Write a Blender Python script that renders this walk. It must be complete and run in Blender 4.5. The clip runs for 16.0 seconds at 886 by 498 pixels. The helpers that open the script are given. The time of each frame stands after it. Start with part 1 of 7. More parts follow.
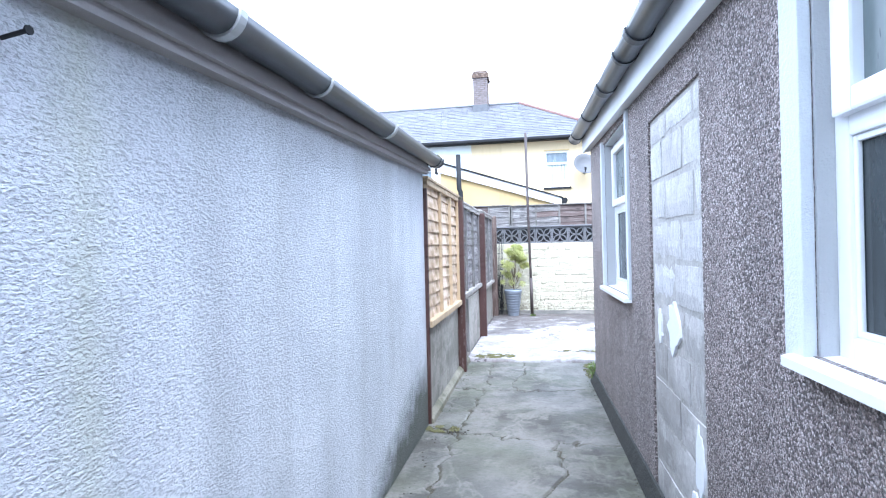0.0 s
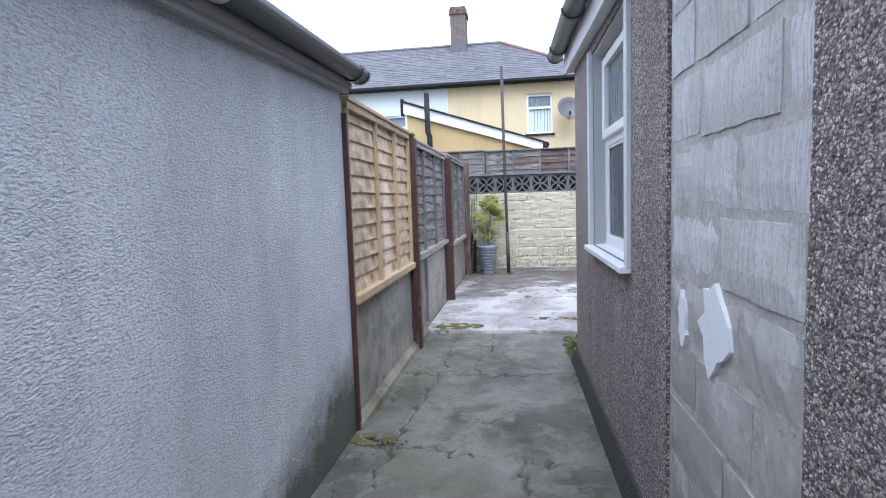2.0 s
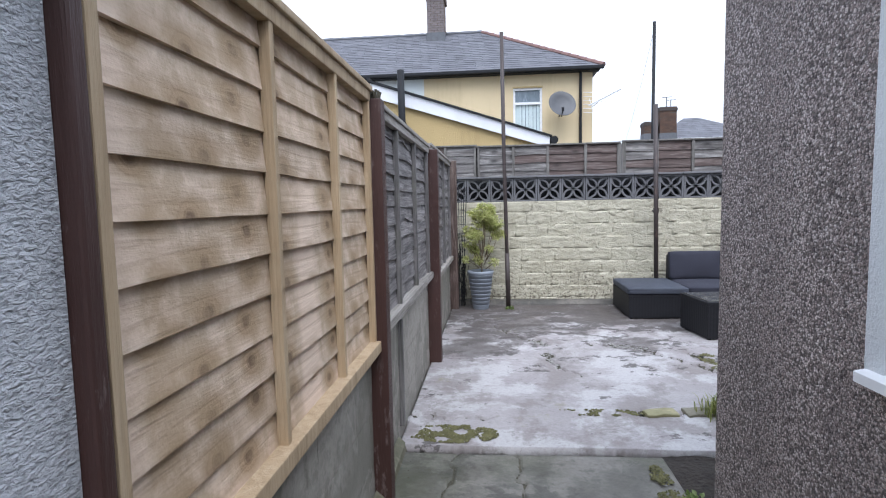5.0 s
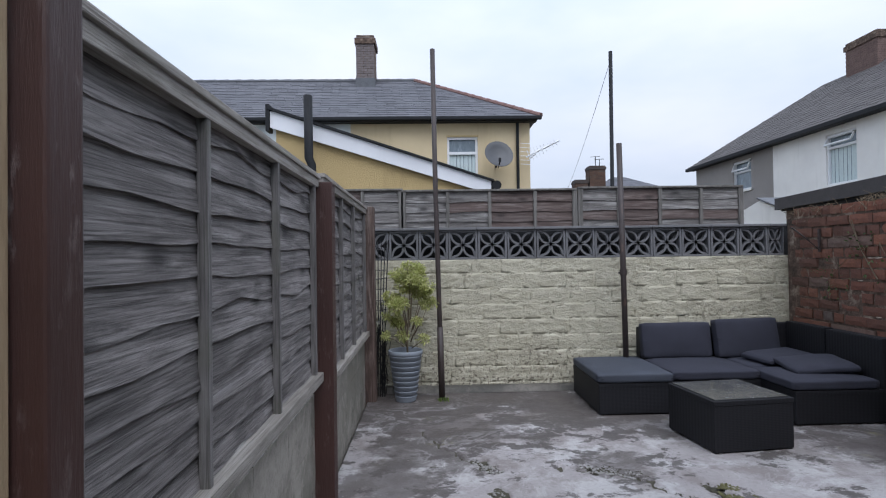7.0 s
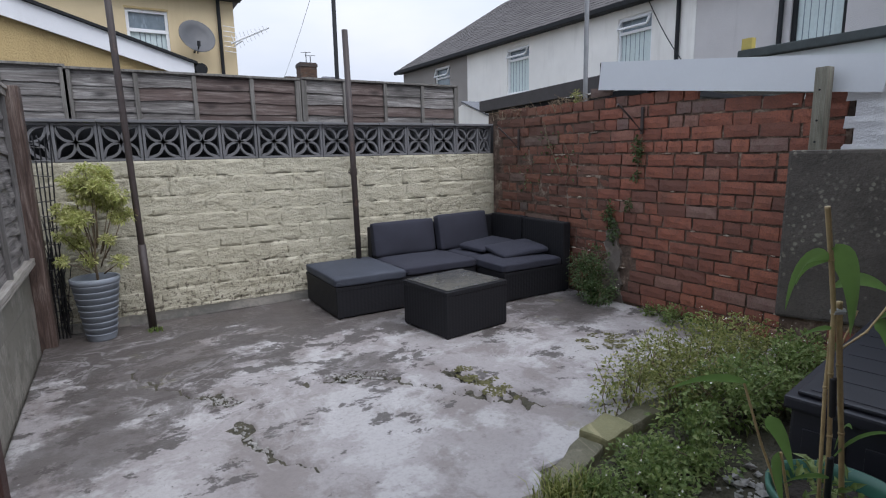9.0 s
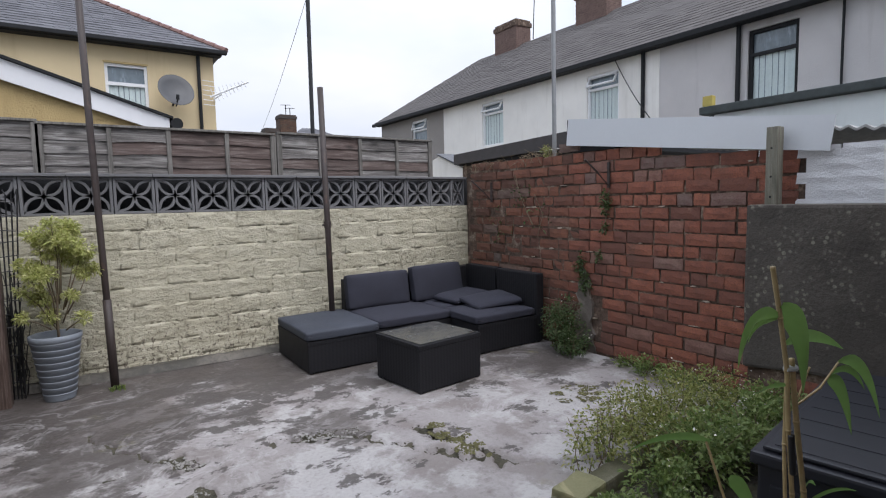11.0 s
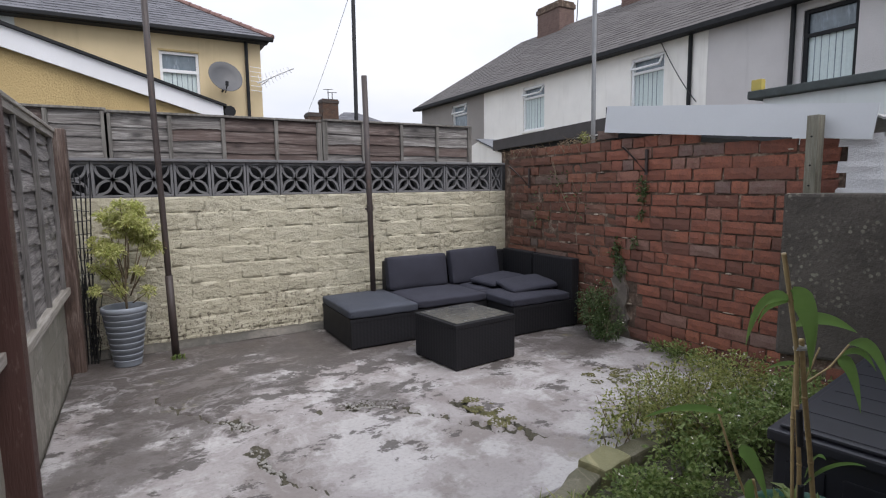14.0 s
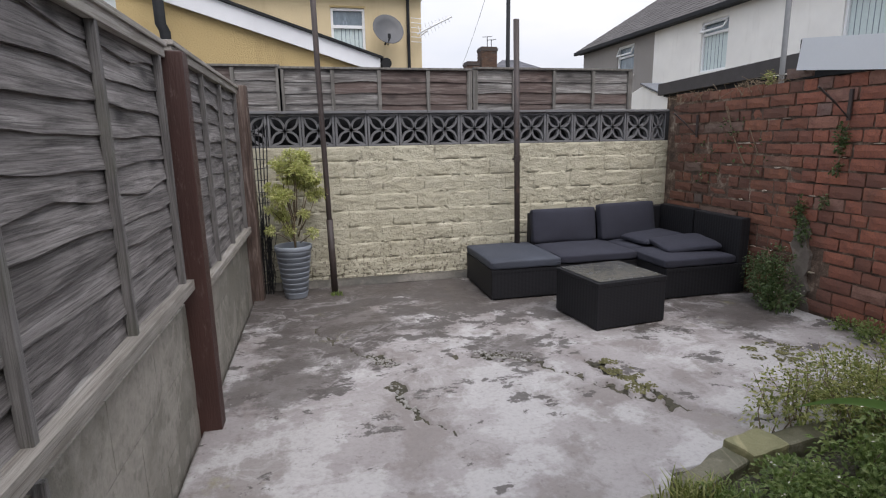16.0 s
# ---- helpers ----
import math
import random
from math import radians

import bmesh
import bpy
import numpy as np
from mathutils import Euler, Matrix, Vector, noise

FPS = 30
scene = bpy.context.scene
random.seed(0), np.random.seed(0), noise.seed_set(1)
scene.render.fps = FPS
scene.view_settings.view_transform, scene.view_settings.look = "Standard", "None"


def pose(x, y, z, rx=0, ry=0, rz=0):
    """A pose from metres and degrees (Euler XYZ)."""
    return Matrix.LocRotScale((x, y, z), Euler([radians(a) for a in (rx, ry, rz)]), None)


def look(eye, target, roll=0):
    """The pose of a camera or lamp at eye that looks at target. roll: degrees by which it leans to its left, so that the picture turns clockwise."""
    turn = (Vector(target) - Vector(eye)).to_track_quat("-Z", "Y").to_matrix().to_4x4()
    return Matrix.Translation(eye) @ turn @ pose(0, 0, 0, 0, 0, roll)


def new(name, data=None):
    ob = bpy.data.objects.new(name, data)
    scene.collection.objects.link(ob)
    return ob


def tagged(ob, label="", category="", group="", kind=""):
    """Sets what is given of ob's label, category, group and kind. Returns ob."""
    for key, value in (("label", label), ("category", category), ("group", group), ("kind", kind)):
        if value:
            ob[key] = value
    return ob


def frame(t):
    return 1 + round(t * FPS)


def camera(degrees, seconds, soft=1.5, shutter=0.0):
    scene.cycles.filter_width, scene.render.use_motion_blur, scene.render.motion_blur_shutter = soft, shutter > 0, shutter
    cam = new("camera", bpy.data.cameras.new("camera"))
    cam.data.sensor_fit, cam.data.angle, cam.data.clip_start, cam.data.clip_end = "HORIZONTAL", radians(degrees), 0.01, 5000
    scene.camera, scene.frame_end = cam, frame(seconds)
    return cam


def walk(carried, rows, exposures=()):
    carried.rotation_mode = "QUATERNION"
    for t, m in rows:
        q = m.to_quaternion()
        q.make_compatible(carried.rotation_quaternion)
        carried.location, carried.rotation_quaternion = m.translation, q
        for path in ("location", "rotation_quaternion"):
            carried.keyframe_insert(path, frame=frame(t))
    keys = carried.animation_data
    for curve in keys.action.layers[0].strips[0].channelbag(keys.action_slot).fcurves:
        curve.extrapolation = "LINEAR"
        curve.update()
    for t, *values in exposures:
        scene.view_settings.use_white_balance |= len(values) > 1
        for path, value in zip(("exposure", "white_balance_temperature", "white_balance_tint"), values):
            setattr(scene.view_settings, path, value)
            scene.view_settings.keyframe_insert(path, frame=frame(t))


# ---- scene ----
cam = camera(79.0, 16.0, soft=1.15)
PATH = [
    (0, (0.816, -0.097, 1.259), (0.468, 1.873, 1.254), -1.4),
    (0.5, (0.886, 0.189, 1.212), (0.698, 2.176, 1.327), -1.1),
    (1, (0.896, 0.422, 1.228), (0.687, 2.407, 1.115), -1.5),
    (1.5, (0.908, 0.669, 1.24), (0.647, 2.643, 1.054), -1.6),
    (2, (0.93, 0.991, 1.226), (0.634, 2.96, 1.044), -1.9),
    (2.5, (0.836, 1.29, 1.23), (0.531, 3.259, 1.056), -1.6),
    (3, (0.678, 1.522, 1.249), (0.397, 3.489, 1.021), -1.7),
    (3.5, (0.684, 1.92, 1.238), (0.442, 3.891, 1.001), -2.4),
    (3.7, (0.701, 2.084, 1.278), (0.446, 4.057, 1.066), -2.7),
    (5.8, (0.442, 3.751, 1.327), (0.31, 5.74, 1.158), -1.0),
    (6, (0.493, 3.896, 1.344), (0.381, 5.885, 1.174), -1.4),
    (6.5, (0.539, 4.318, 1.38), (0.477, 6.315, 1.296), -1.2),
    (7, (0.579, 4.652, 1.337), (0.634, 6.651, 1.364), -0.8),
    (7.5, (0.576, 4.871, 1.313), (1.195, 6.771, 1.239), -1.1),
    (8, (0.623, 4.986, 1.32), (1.448, 6.8, 1.149), -1.1),
    (8.5, (0.602, 5.047, 1.305), (1.508, 6.816, 1.085), -1.0),
    (9, (0.559, 5.056, 1.307), (1.575, 6.744, 0.958), -1.2),
    (9.5, (0.571, 5.032, 1.365), (1.595, 6.711, 0.999), -1.4),
    (10, (0.558, 5.02, 1.39), (1.648, 6.679, 1.142), -1.0),
    (10.2, (0.563, 5.026, 1.378), (1.664, 6.684, 1.181), -1.1),
    (12.5, (0.626, 4.997, 1.325), (1.693, 6.681, 1.167), -0.8),
    (13, (0.606, 4.972, 1.344), (1.638, 6.675, 1.162), -0.6),
    (13.5, (0.519, 4.919, 1.358), (1.536, 6.629, 1.155), -0.6),
    (14, (0.515, 4.886, 1.35), (1.487, 6.619, 1.122), -0.8),
    (14.5, (0.563, 4.86, 1.369), (1.494, 6.621, 1.191), -0.7),
    (15, (0.578, 4.866, 1.386), (1.473, 6.65, 1.247), -0.5),
    (15.5, (0.56, 4.889, 1.36), (1.21, 6.771, 1.172), -0.7),
    (16, (0.609, 4.896, 1.347), (1.043, 6.807, 0.949), -1.0),
]
EXPOSURES = [
    (0.0, 2.38, 5300, 12), (0.5, 2.02, 5300, 12), (1.0, 1.6, 5500, 13), (1.5, 1.4, 5600, 14), (2.5, 1.3, 5650, 14), (3.5, 1.25, 5750, 14),
    (6.0, 0.65, 5850, 13), (7.0, 0.3, 5850, 13), (8.0, 0.28, 6000, 14), (9.0, 0.39, 6050, 14), (10.0, 0.44, 6150, 14), (13.0, 0.54, 6400, 15), (16.0, 0.5, 6500, 15),
]
walk(cam, [(t, look(eye, target, roll)) for t, eye, target, roll in PATH], EXPOSURES)

# ---------- world and light ----------
world = bpy.data.worlds.new("overcast_sky")
scene.world = world
world.use_nodes = True
wn, wl = world.node_tree.nodes, world.node_tree.links
wn.clear()
w_out = wn.new("ShaderNodeOutputWorld")
w_bg = wn.new("ShaderNodeBackground")
w_sky = wn.new("ShaderNodeTexSky")
w_sky.sky_type, w_sky.sun_disc = "NISHITA", False
w_sky.sun_elevation, w_sky.sun_rotation = radians(56), radians(166)
w_co = wn.new("ShaderNodeTexCoord")
w_map = wn.new("ShaderNodeMapping")
w_map.inputs["Scale"].default_value = (1.0, 1.0, 2.6)
w_noise = wn.new("ShaderNodeTexNoise")
w_noise.inputs["Scale"].default_value, w_noise.inputs["Detail"].default_value = 1.7, 5
w_noise.inputs["Roughness"].default_value = 0.5
w_ramp = wn.new("ShaderNodeValToRGB")
w_ramp.color_ramp.elements[0].position, w_ramp.color_ramp.elements[0].color = 0.33, (0.56, 0.64, 0.735, 1)
w_ramp.color_ramp.elements[1].position, w_ramp.color_ramp.elements[1].color = 0.70, (0.83, 0.84, 0.857, 1)
w_mix = wn.new("ShaderNodeMixRGB")
w_mix.inputs["Fac"].default_value = 0.94
w_bg.inputs["Strength"].default_value = 1.06
w_scale = wn.new("ShaderNodeMixRGB")
w_scale.blend_type = "MULTIPLY"
w_scale.inputs["Fac"].default_value = 1.0
w_scale.inputs["Color2"].default_value = (0.12, 0.12, 0.12, 1)
wl.new(w_co.outputs["Generated"], w_map.inputs["Vector"])
wl.new(w_map.outputs["Vector"], w_noise.inputs["Vector"])
wl.new(w_noise.outputs["Fac"], w_ramp.inputs["Fac"])
wl.new(w_sky.outputs["Color"], w_scale.inputs["Color1"])
wl.new(w_scale.outputs["Color"], w_mix.inputs["Color1"])
wl.new(w_ramp.outputs["Color"], w_mix.inputs["Color2"])
# an overcast sky is brighter overhead than at the horizon
w_sep = wn.new("ShaderNodeSeparateXYZ")
w_up = wn.new("ShaderNodeMath")
w_up.operation = "MAXIMUM"
w_up.inputs[1].default_value = 0.0
w_grad = wn.new("ShaderNodeMath")
w_grad.operation = "MULTIPLY_ADD"
w_grad.inputs[1].default_value, w_grad.inputs[2].default_value = 0.86, 0.68
w_lum = wn.new("ShaderNodeVectorMath")
w_lum.operation = "SCALE"
wl.new(w_co.outputs["Generated"], w_sep.inputs[0])
wl.new(w_sep.outputs["Z"], w_up.inputs[0])
wl.new(w_up.outputs[0], w_grad.inputs[0])
wl.new(w_mix.outputs["Color"], w_lum.inputs[0])
wl.new(w_grad.outputs[0], w_lum.inputs["Scale"])
wl.new(w_lum.outputs["Vector"], w_bg.inputs["Color"])
wl.new(w_bg.outputs["Background"], w_out.inputs["Surface"])

sun_data = bpy.data.lights.new("sun", "SUN")
sun_data.energy, sun_data.angle, sun_data.color = 1.5, radians(45), (1.0, 0.97, 0.93)
sun = new("sun", sun_data)
sun.matrix_world = look((7, -12, 30), (2, 8, 0))

# ---------- materials ----------


class Mat:
    """A small builder of procedural surfaces in object or world space."""

    def __init__(self, name, rough=0.8, metal=0.0, spec=0.5):
        self.m = bpy.data.materials.new(name)
        self.m.use_nodes = True
        self.nt = self.m.node_tree
        self.b = self.nt.nodes["Principled BSDF"]
        self.b.inputs["Roughness"].default_value = rough
        self.b.inputs["Metallic"].default_value = metal
        self.b.inputs["Specular IOR Level"].default_value = spec
        self.geo = self.nt.nodes.new("ShaderNodeNewGeometry")
        self.pos = self.geo.outputs["Position"]
        self.bumps = None

    def n(self, kind, **k):
        node = self.nt.nodes.new(kind)
        for key, v in k.items():
            node.inputs[key.replace("_", " ")].default_value = v
        return node

    def link(self, a, b):
        self.nt.links.new(a, b)

    def local(self):
        self.pos = self.nt.nodes.new("ShaderNodeTexCoord").outputs["Object"]
        return self

    def mapped(self, scale, rot=(0, 0, 0)):
        mp = self.nt.nodes.new("ShaderNodeMapping")
        mp.inputs["Scale"].default_value = scale
        mp.inputs["Rotation"].default_value = rot
        self.link(self.pos, mp.inputs["Vector"])
        return mp.outputs["Vector"]

    def noise(self, scale, detail=4, rough=0.55, stretch=None, distort=0.0):
        nd = self.n("ShaderNodeTexNoise", Scale=scale, Detail=detail, Roughness=rough, Distortion=distort)
        self.link(self.mapped(stretch) if stretch else self.pos, nd.inputs["Vector"])
        return nd.outputs["Fac"]

    def voronoi(self, scale, feature="F1", out="Distance", stretch=None):
        nd = self.nt.nodes.new("ShaderNodeTexVoronoi")
        nd.feature = feature
        nd.inputs["Scale"].default_value = scale
        self.link(self.mapped(stretch) if stretch else self.pos, nd.inputs["Vector"])
        return nd.outputs[out]

    def ramp(self, fac, *stops):
        nd = self.nt.nodes.new("ShaderNodeValToRGB")
        els = nd.color_ramp.elements
        while len(els) < len(stops):
            els.new(0.5)
        for e, (p, c) in zip(els, stops):
            e.position = p
            e.color = (c, c, c, 1) if isinstance(c, (int, float)) else (*c, 1)
        self.link(fac, nd.inputs["Fac"])
        return nd.outputs["Color"]

    def mix(self, fac, a, b, mode="MIX"):
        nd = self.nt.nodes.new("ShaderNodeMixRGB")
        nd.blend_type = mode
        for v, key in ((fac, "Fac"), (a, "Color1"), (b, "Color2")):
            if isinstance(v, (int, float)):
                nd.inputs[key].default_value = v if key == "Fac" else (v, v, v, 1)
            elif isinstance(v, tuple):
                nd.inputs[key].default_value = (*v, 1)
            else:
                self.link(v, nd.inputs[key])
        return nd.outputs["Color"]

    def math(self, op, a, b):
        nd = self.nt.nodes.new("ShaderNodeMath")
        nd.operation = op
        for v, i in ((a, 0), (b, 1)):
            if isinstance(v, (int, float)):
                nd.inputs[i].default_value = v
            else:
                self.link(v, nd.inputs[i])
        return nd.outputs[0]

    def axis(self, i):
        nd = self.nt.nodes.new("ShaderNodeSeparateXYZ")
        self.link(self.geo.outputs["Position"], nd.inputs[0])
        return nd.outputs[i]

    def rand(self):
        return self.nt.nodes.new("ShaderNodeObjectInfo").outputs["Random"]

    def island(self):
        return self.geo.outputs["Random Per Island"]

    def color(self, c):
        if isinstance(c, tuple):
            self.b.inputs["Base Color"].default_value = (*c, 1)
        else:
            self.link(c, self.b.inputs["Base Color"])
        return self

    def rough(self, f):
        self.link(f, self.b.inputs["Roughness"])
        return self

    def bump(self, h, dist=0.004, strength=1.0):
        nd = self.nt.nodes.new("ShaderNodeBump")
        nd.inputs["Distance"].default_value, nd.inputs["Strength"].default_value = dist, strength
        self.link(h, nd.inputs["Height"])
        if self.bumps is not None:
            self.link(self.bumps, nd.inputs["Normal"])
        self.bumps = nd.outputs["Normal"]
        self.link(self.bumps, self.b.inputs["Normal"])
        return self


def plain(name, col, rough=0.7, var=0.12, scale=9.0, metal=0.0, bump=0.0, fine=60.0):
    m = Mat(name, rough, metal)
    f = m.noise(scale, 6, 0.6)
    lo, hi = tuple(c * (1 - var) for c in col), tuple(min(1, c * (1 + var)) for c in col)
    g = m.mix(0.35, m.ramp(f, (0.3, lo), (0.7, hi)), m.ramp(m.noise(fine, 3), (0.3, lo), (0.7, hi)))
    m.color(g)
    if bump:
        m.bump(m.noise(fine, 4), bump)
    return m


def make_shed_render():
    m = Mat("painted_textured_render", 0.85)
    worm = m.noise(112, 3, 0.55, (1, 0.8, 1.5), 0.5)
    coarse = m.noise(2.2, 5, 0.6)
    base = m.ramp(coarse, (0.3, (0.50, 0.515, 0.54)), (0.55, (0.58, 0.595, 0.62)), (0.75, (0.65, 0.66, 0.68)))
    streak = m.noise(3.2, 4, 0.6, (1, 1.3, 0.16))
    base = m.mix(m.ramp(streak, (0.46, 0.0), (0.68, 0.5)), base, (0.40, 0.41, 0.41))
    base = m.mix(m.ramp(worm, (0.38, 0.5), (0.50, 0.0)), base, (0.27, 0.285, 0.30))
    # the green run below the gutter joint
    y = m.axis(1)
    d = m.math("ABSOLUTE", m.math("SUBTRACT", y, 0.76), 0.0)
    d = m.math("ADD", d, m.math("MULTIPLY", m.math("SUBTRACT", m.noise(9, 4), 0.5), 0.12))
    green = m.ramp(d, (0.0, 0.42), (0.05, 0.2), (0.11, 0.0))
    base = m.mix(green, base, (0.40, 0.42, 0.30))
    # algae where the wall meets the wet path
    z = m.axis(2)
    low = m.math("ADD", z, m.math("MULTIPLY", m.math("SUBTRACT", m.noise(5, 5, 0.7), 0.5), 0.5))
    low = m.math("ADD", low, m.math("MULTIPLY", m.math("MAXIMUM", m.math("SUBTRACT", 3.45, y), 0.0), 0.32))
    algae = m.ramp(low, (0.20, 0.95), (0.33, 0.5), (0.48, 0.0))
    base = m.mix(algae, base, (0.075, 0.08, 0.06))
    m.color(base).bump(m.noise(14, 4), 0.012, 0.5).bump(worm, 0.010, 1.0)
    return m.m


def make_pebbledash(name, tint, scale=128.0, bump=0.005):
    m = Mat(name, 0.8)
    wob = m.nt.nodes.new("ShaderNodeTexNoise")
    wob.inputs["Scale"].default_value = 110.0
    m.link(m.pos, wob.inputs["Vector"])
    vm = m.nt.nodes.new("ShaderNodeVectorMath")
    vm.operation = "MULTIPLY_ADD"
    vm.inputs[1].default_value = (0.014, 0.014, 0.014)
    m.link(wob.outputs["Color"], vm.inputs[0])
    m.link(m.pos, vm.inputs[2])
    m.pos = vm.outputs[0]
    cell = m.voronoi(scale, "F1", "Color", (1, 1, 1.2))
    sep = m.nt.nodes.new("ShaderNodeSeparateColor")
    m.link(cell, sep.inputs[0])
    r = sep.outputs[0]
    col = m.ramp(r, (0.0, (0.05, 0.042, 0.042)), (0.2, (0.15, 0.122, 0.116)), (0.45, (0.25, 0.207, 0.195)),
                 (0.7, (0.35, 0.305, 0.29)), (0.9, (0.43, 0.39, 0.375)), (1.0, (0.50, 0.465, 0.45)))
    dist = m.voronoi(scale, "F1", "Distance", (1, 1, 1.2))
    col = m.mix(m.ramp(dist, (0.36, 0.0), (0.68, 0.8)), col, (0.055, 0.049, 0.047))
    col = m.mix(1.0, col, m.mix(m.noise(1.6, 4), tint, tuple(min(1, c * 1.2) for c in tint)), "MULTIPLY")
    z = m.axis(2)
    m.color(col).bump(m.noise(9, 3), 0.01, 0.4)
    m.bump(m.ramp(dist, (0.0, 1.0), (0.8, 0.0)), bump)
    return m.m


def make_concrete(name, light, mid, dark, wet=True, green=0.0, stains=()):
    m = Mat(name, 0.7)
    big = m.noise(1.15, 7, 0.6)
    med = m.noise(3.2, 8, 0.68)
    fine = m.noise(46, 5, 0.7)
    col = m.ramp(big, (0.33, mid), (0.47, light), (0.60, mid), (0.72, light))
    dirty = m.math("MULTIPLY", m.ramp(med, (0.46, 0.0), (0.52, 1.0)), m.ramp(m.noise(1.1, 5, 0.6), (0.44, 0.0), (0.54, 1.0)))
    col = m.mix(m.math("MULTIPLY", dirty, 0.7), col, dark)
    col = m.mix(m.ramp(m.noise(11, 6, 0.75), (0.54, 0.0), (0.62, 0.45)), col, dark)
    blot = m.math("MULTIPLY", m.ramp(m.noise(1.9, 7, 0.62), (0.515, 0.0), (0.535, 1.0)), m.ramp(m.noise(0.55, 3, 0.5), (0.47, 0.0), (0.56, 0.8)))
    col = m.mix(blot, col, tuple(0.55 * a + 0.45 * b for a, b in zip(mid, dark)))
    for x, y, rad in stains:
        vd = m.nt.nodes.new("ShaderNodeVectorMath")
        vd.operation = "DISTANCE"
        m.link(m.pos, vd.inputs[0])
        vd.inputs[1].default_value = (x, y, 0.0)
        d = m.math("ADD", m.math("DIVIDE", vd.outputs["Value"], rad), m.math("MULTIPLY", m.math("SUBTRACT", m.noise(4.2, 8, 0.72), 0.5), 2.6))
        col = m.mix(m.ramp(d, (0.58, 0.82), (0.80, 0.0)), col, dark)
    swirl = m.noise(1.3, 4, 0.55, (1, 1.2, 1), 1.6)
    col = m.mix(m.ramp(swirl, (0.56, 0.0), (0.585, 0.5), (0.61, 0.0)), col, tuple(min(1, c * 1.18) for c in light))
    col = m.mix(m.ramp(fine, (0.3, 0.35), (0.55, 0.0)), col, dark)
    col = m.mix(m.ramp(m.noise(150, 2), (0.3, 0.25), (0.5, 0.0)), col, mid)
    if green:
        g = m.math("MULTIPLY", m.ramp(m.noise(1.7, 6, 0.65), (0.46, 0.0), (0.62, 1.0)), green)
        col = m.mix(g, col, (0.075, 0.08, 0.045))
    m.color(col)
    if wet:
        m.rough(m.ramp(m.noise(1.4, 5, 0.6), (0.4, 0.55), (0.62, 0.85)))
    m.bump(med, 0.006, 0.5).bump(fine, 0.003, 0.9)
    return m.m


def make_wood(name, dark, mid, light, axis=1, knots=True, green=0.0, rough=0.8, grain=1.0, fib=0.6):
    """Boards that run along the given axis."""
    m = Mat(name, rough)
    m.local()
    off = m.nt.nodes.new("ShaderNodeVectorMath")
    off.operation = "ADD"
    m.link(m.pos, off.inputs[0])
    comb = m.nt.nodes.new("ShaderNodeCombineXYZ")
    rnd = m.rand()
    for i in range(3):
        m.link(m.math("MULTIPLY", rnd, 37.0 + 11 * i), comb.inputs[i])
    m.link(comb.outputs[0], off.inputs[1])
    m.pos = off.outputs[0]
    st = [9.0, 9.0, 9.0]
    st[axis] = 0.7
    f = m.noise(3.0 * grain, 7, 0.66, tuple(st), 1.0)
    col = m.ramp(f, (0.28, dark), (0.48, mid), (0.72, light))
    st2 = [95.0, 95.0, 95.0]
    st2[axis] = 2.0
    fibre = m.noise(2.0, 4, 0.6, tuple(st2))
    col = m.mix(m.ramp(fibre, (0.36, fib), (0.52, 0.0)), col, dark)
    blot = m.noise(3.5, 4, 0.6)
    col = m.mix(m.ramp(blot, (0.5, 0.0), (0.75, 0.4)), col, dark)
    tone = m.math("ADD", m.math("MULTIPLY", rnd, 0.4), 0.8)
    col = m.mix(1.0, col, m.mix(tone, 0.0, 1.0), "MULTIPLY")
    if knots:
        st3 = [7.0, 7.0, 7.0]
        st3[axis] = 3.2
        k = m.voronoi(1.0, "F1", "Distance", tuple(st3))
        col = m.mix(m.ramp(k, (0.07, 0.8), (0.15, 0.4), (0.25, 0.0)), col, tuple(c * 0.55 for c in dark))
    if green:
        col = m.mix(m.math("MULTIPLY", m.ramp(m.noise(5, 5), (0.5, 0.0), (0.7, 1.0)), green), col, (0.11, 0.12, 0.06))
    m.color(col).bump(fibre, 0.003, 0.9).bump(f, 0.006, 0.7)
    return m.m


def make_brick(name, use_island=False, dull=1.0):
    m = Mat(name, 0.85)
    r = m.island() if use_island else m.rand()
    g = 0.35 + 0.65 * dull
    base = m.ramp(r, (0.0, (0.125 * dull, 0.060 * g, 0.042 * g)), (0.2, (0.180 * dull, 0.072 * g, 0.046 * g)), (0.55, (0.232 * dull, 0.088 * g, 0.053 * g)),
                  (0.88, (0.275 * dull, 0.108 * g, 0.063 * g)), (0.96, (0.19 * dull, 0.125 * g, 0.10 * g)), (1.0, (0.15 * dull, 0.11 * g, 0.095 * g)))
    f = m.noise(16, 6, 0.65)
    base = m.mix(m.ramp(f, (0.42, 0.0), (0.7, 0.6)), base, (0.115 * dull, 0.05 * g, 0.038 * g))
    base = m.mix(m.ramp(m.noise(5.0, 5, 0.7), (0.66, 0.0), (0.74, 0.3)), base, (0.36, 0.25, 0.18))
    base = m.mix(m.ramp(m.noise(1.3, 4, 0.6), (0.50, 0.0), (0.66, 0.5)), base, (0.10, 0.06, 0.045))
    base = m.mix(m.ramp(m.noise(120, 3), (0.35, 0.5), (0.5, 0.0)), base, (0.08, 0.045, 0.04))
    m.color(base).bump(f, 0.008, 0.8).bump(m.noise(90, 4), 0.003, 0.8)
    return m.m


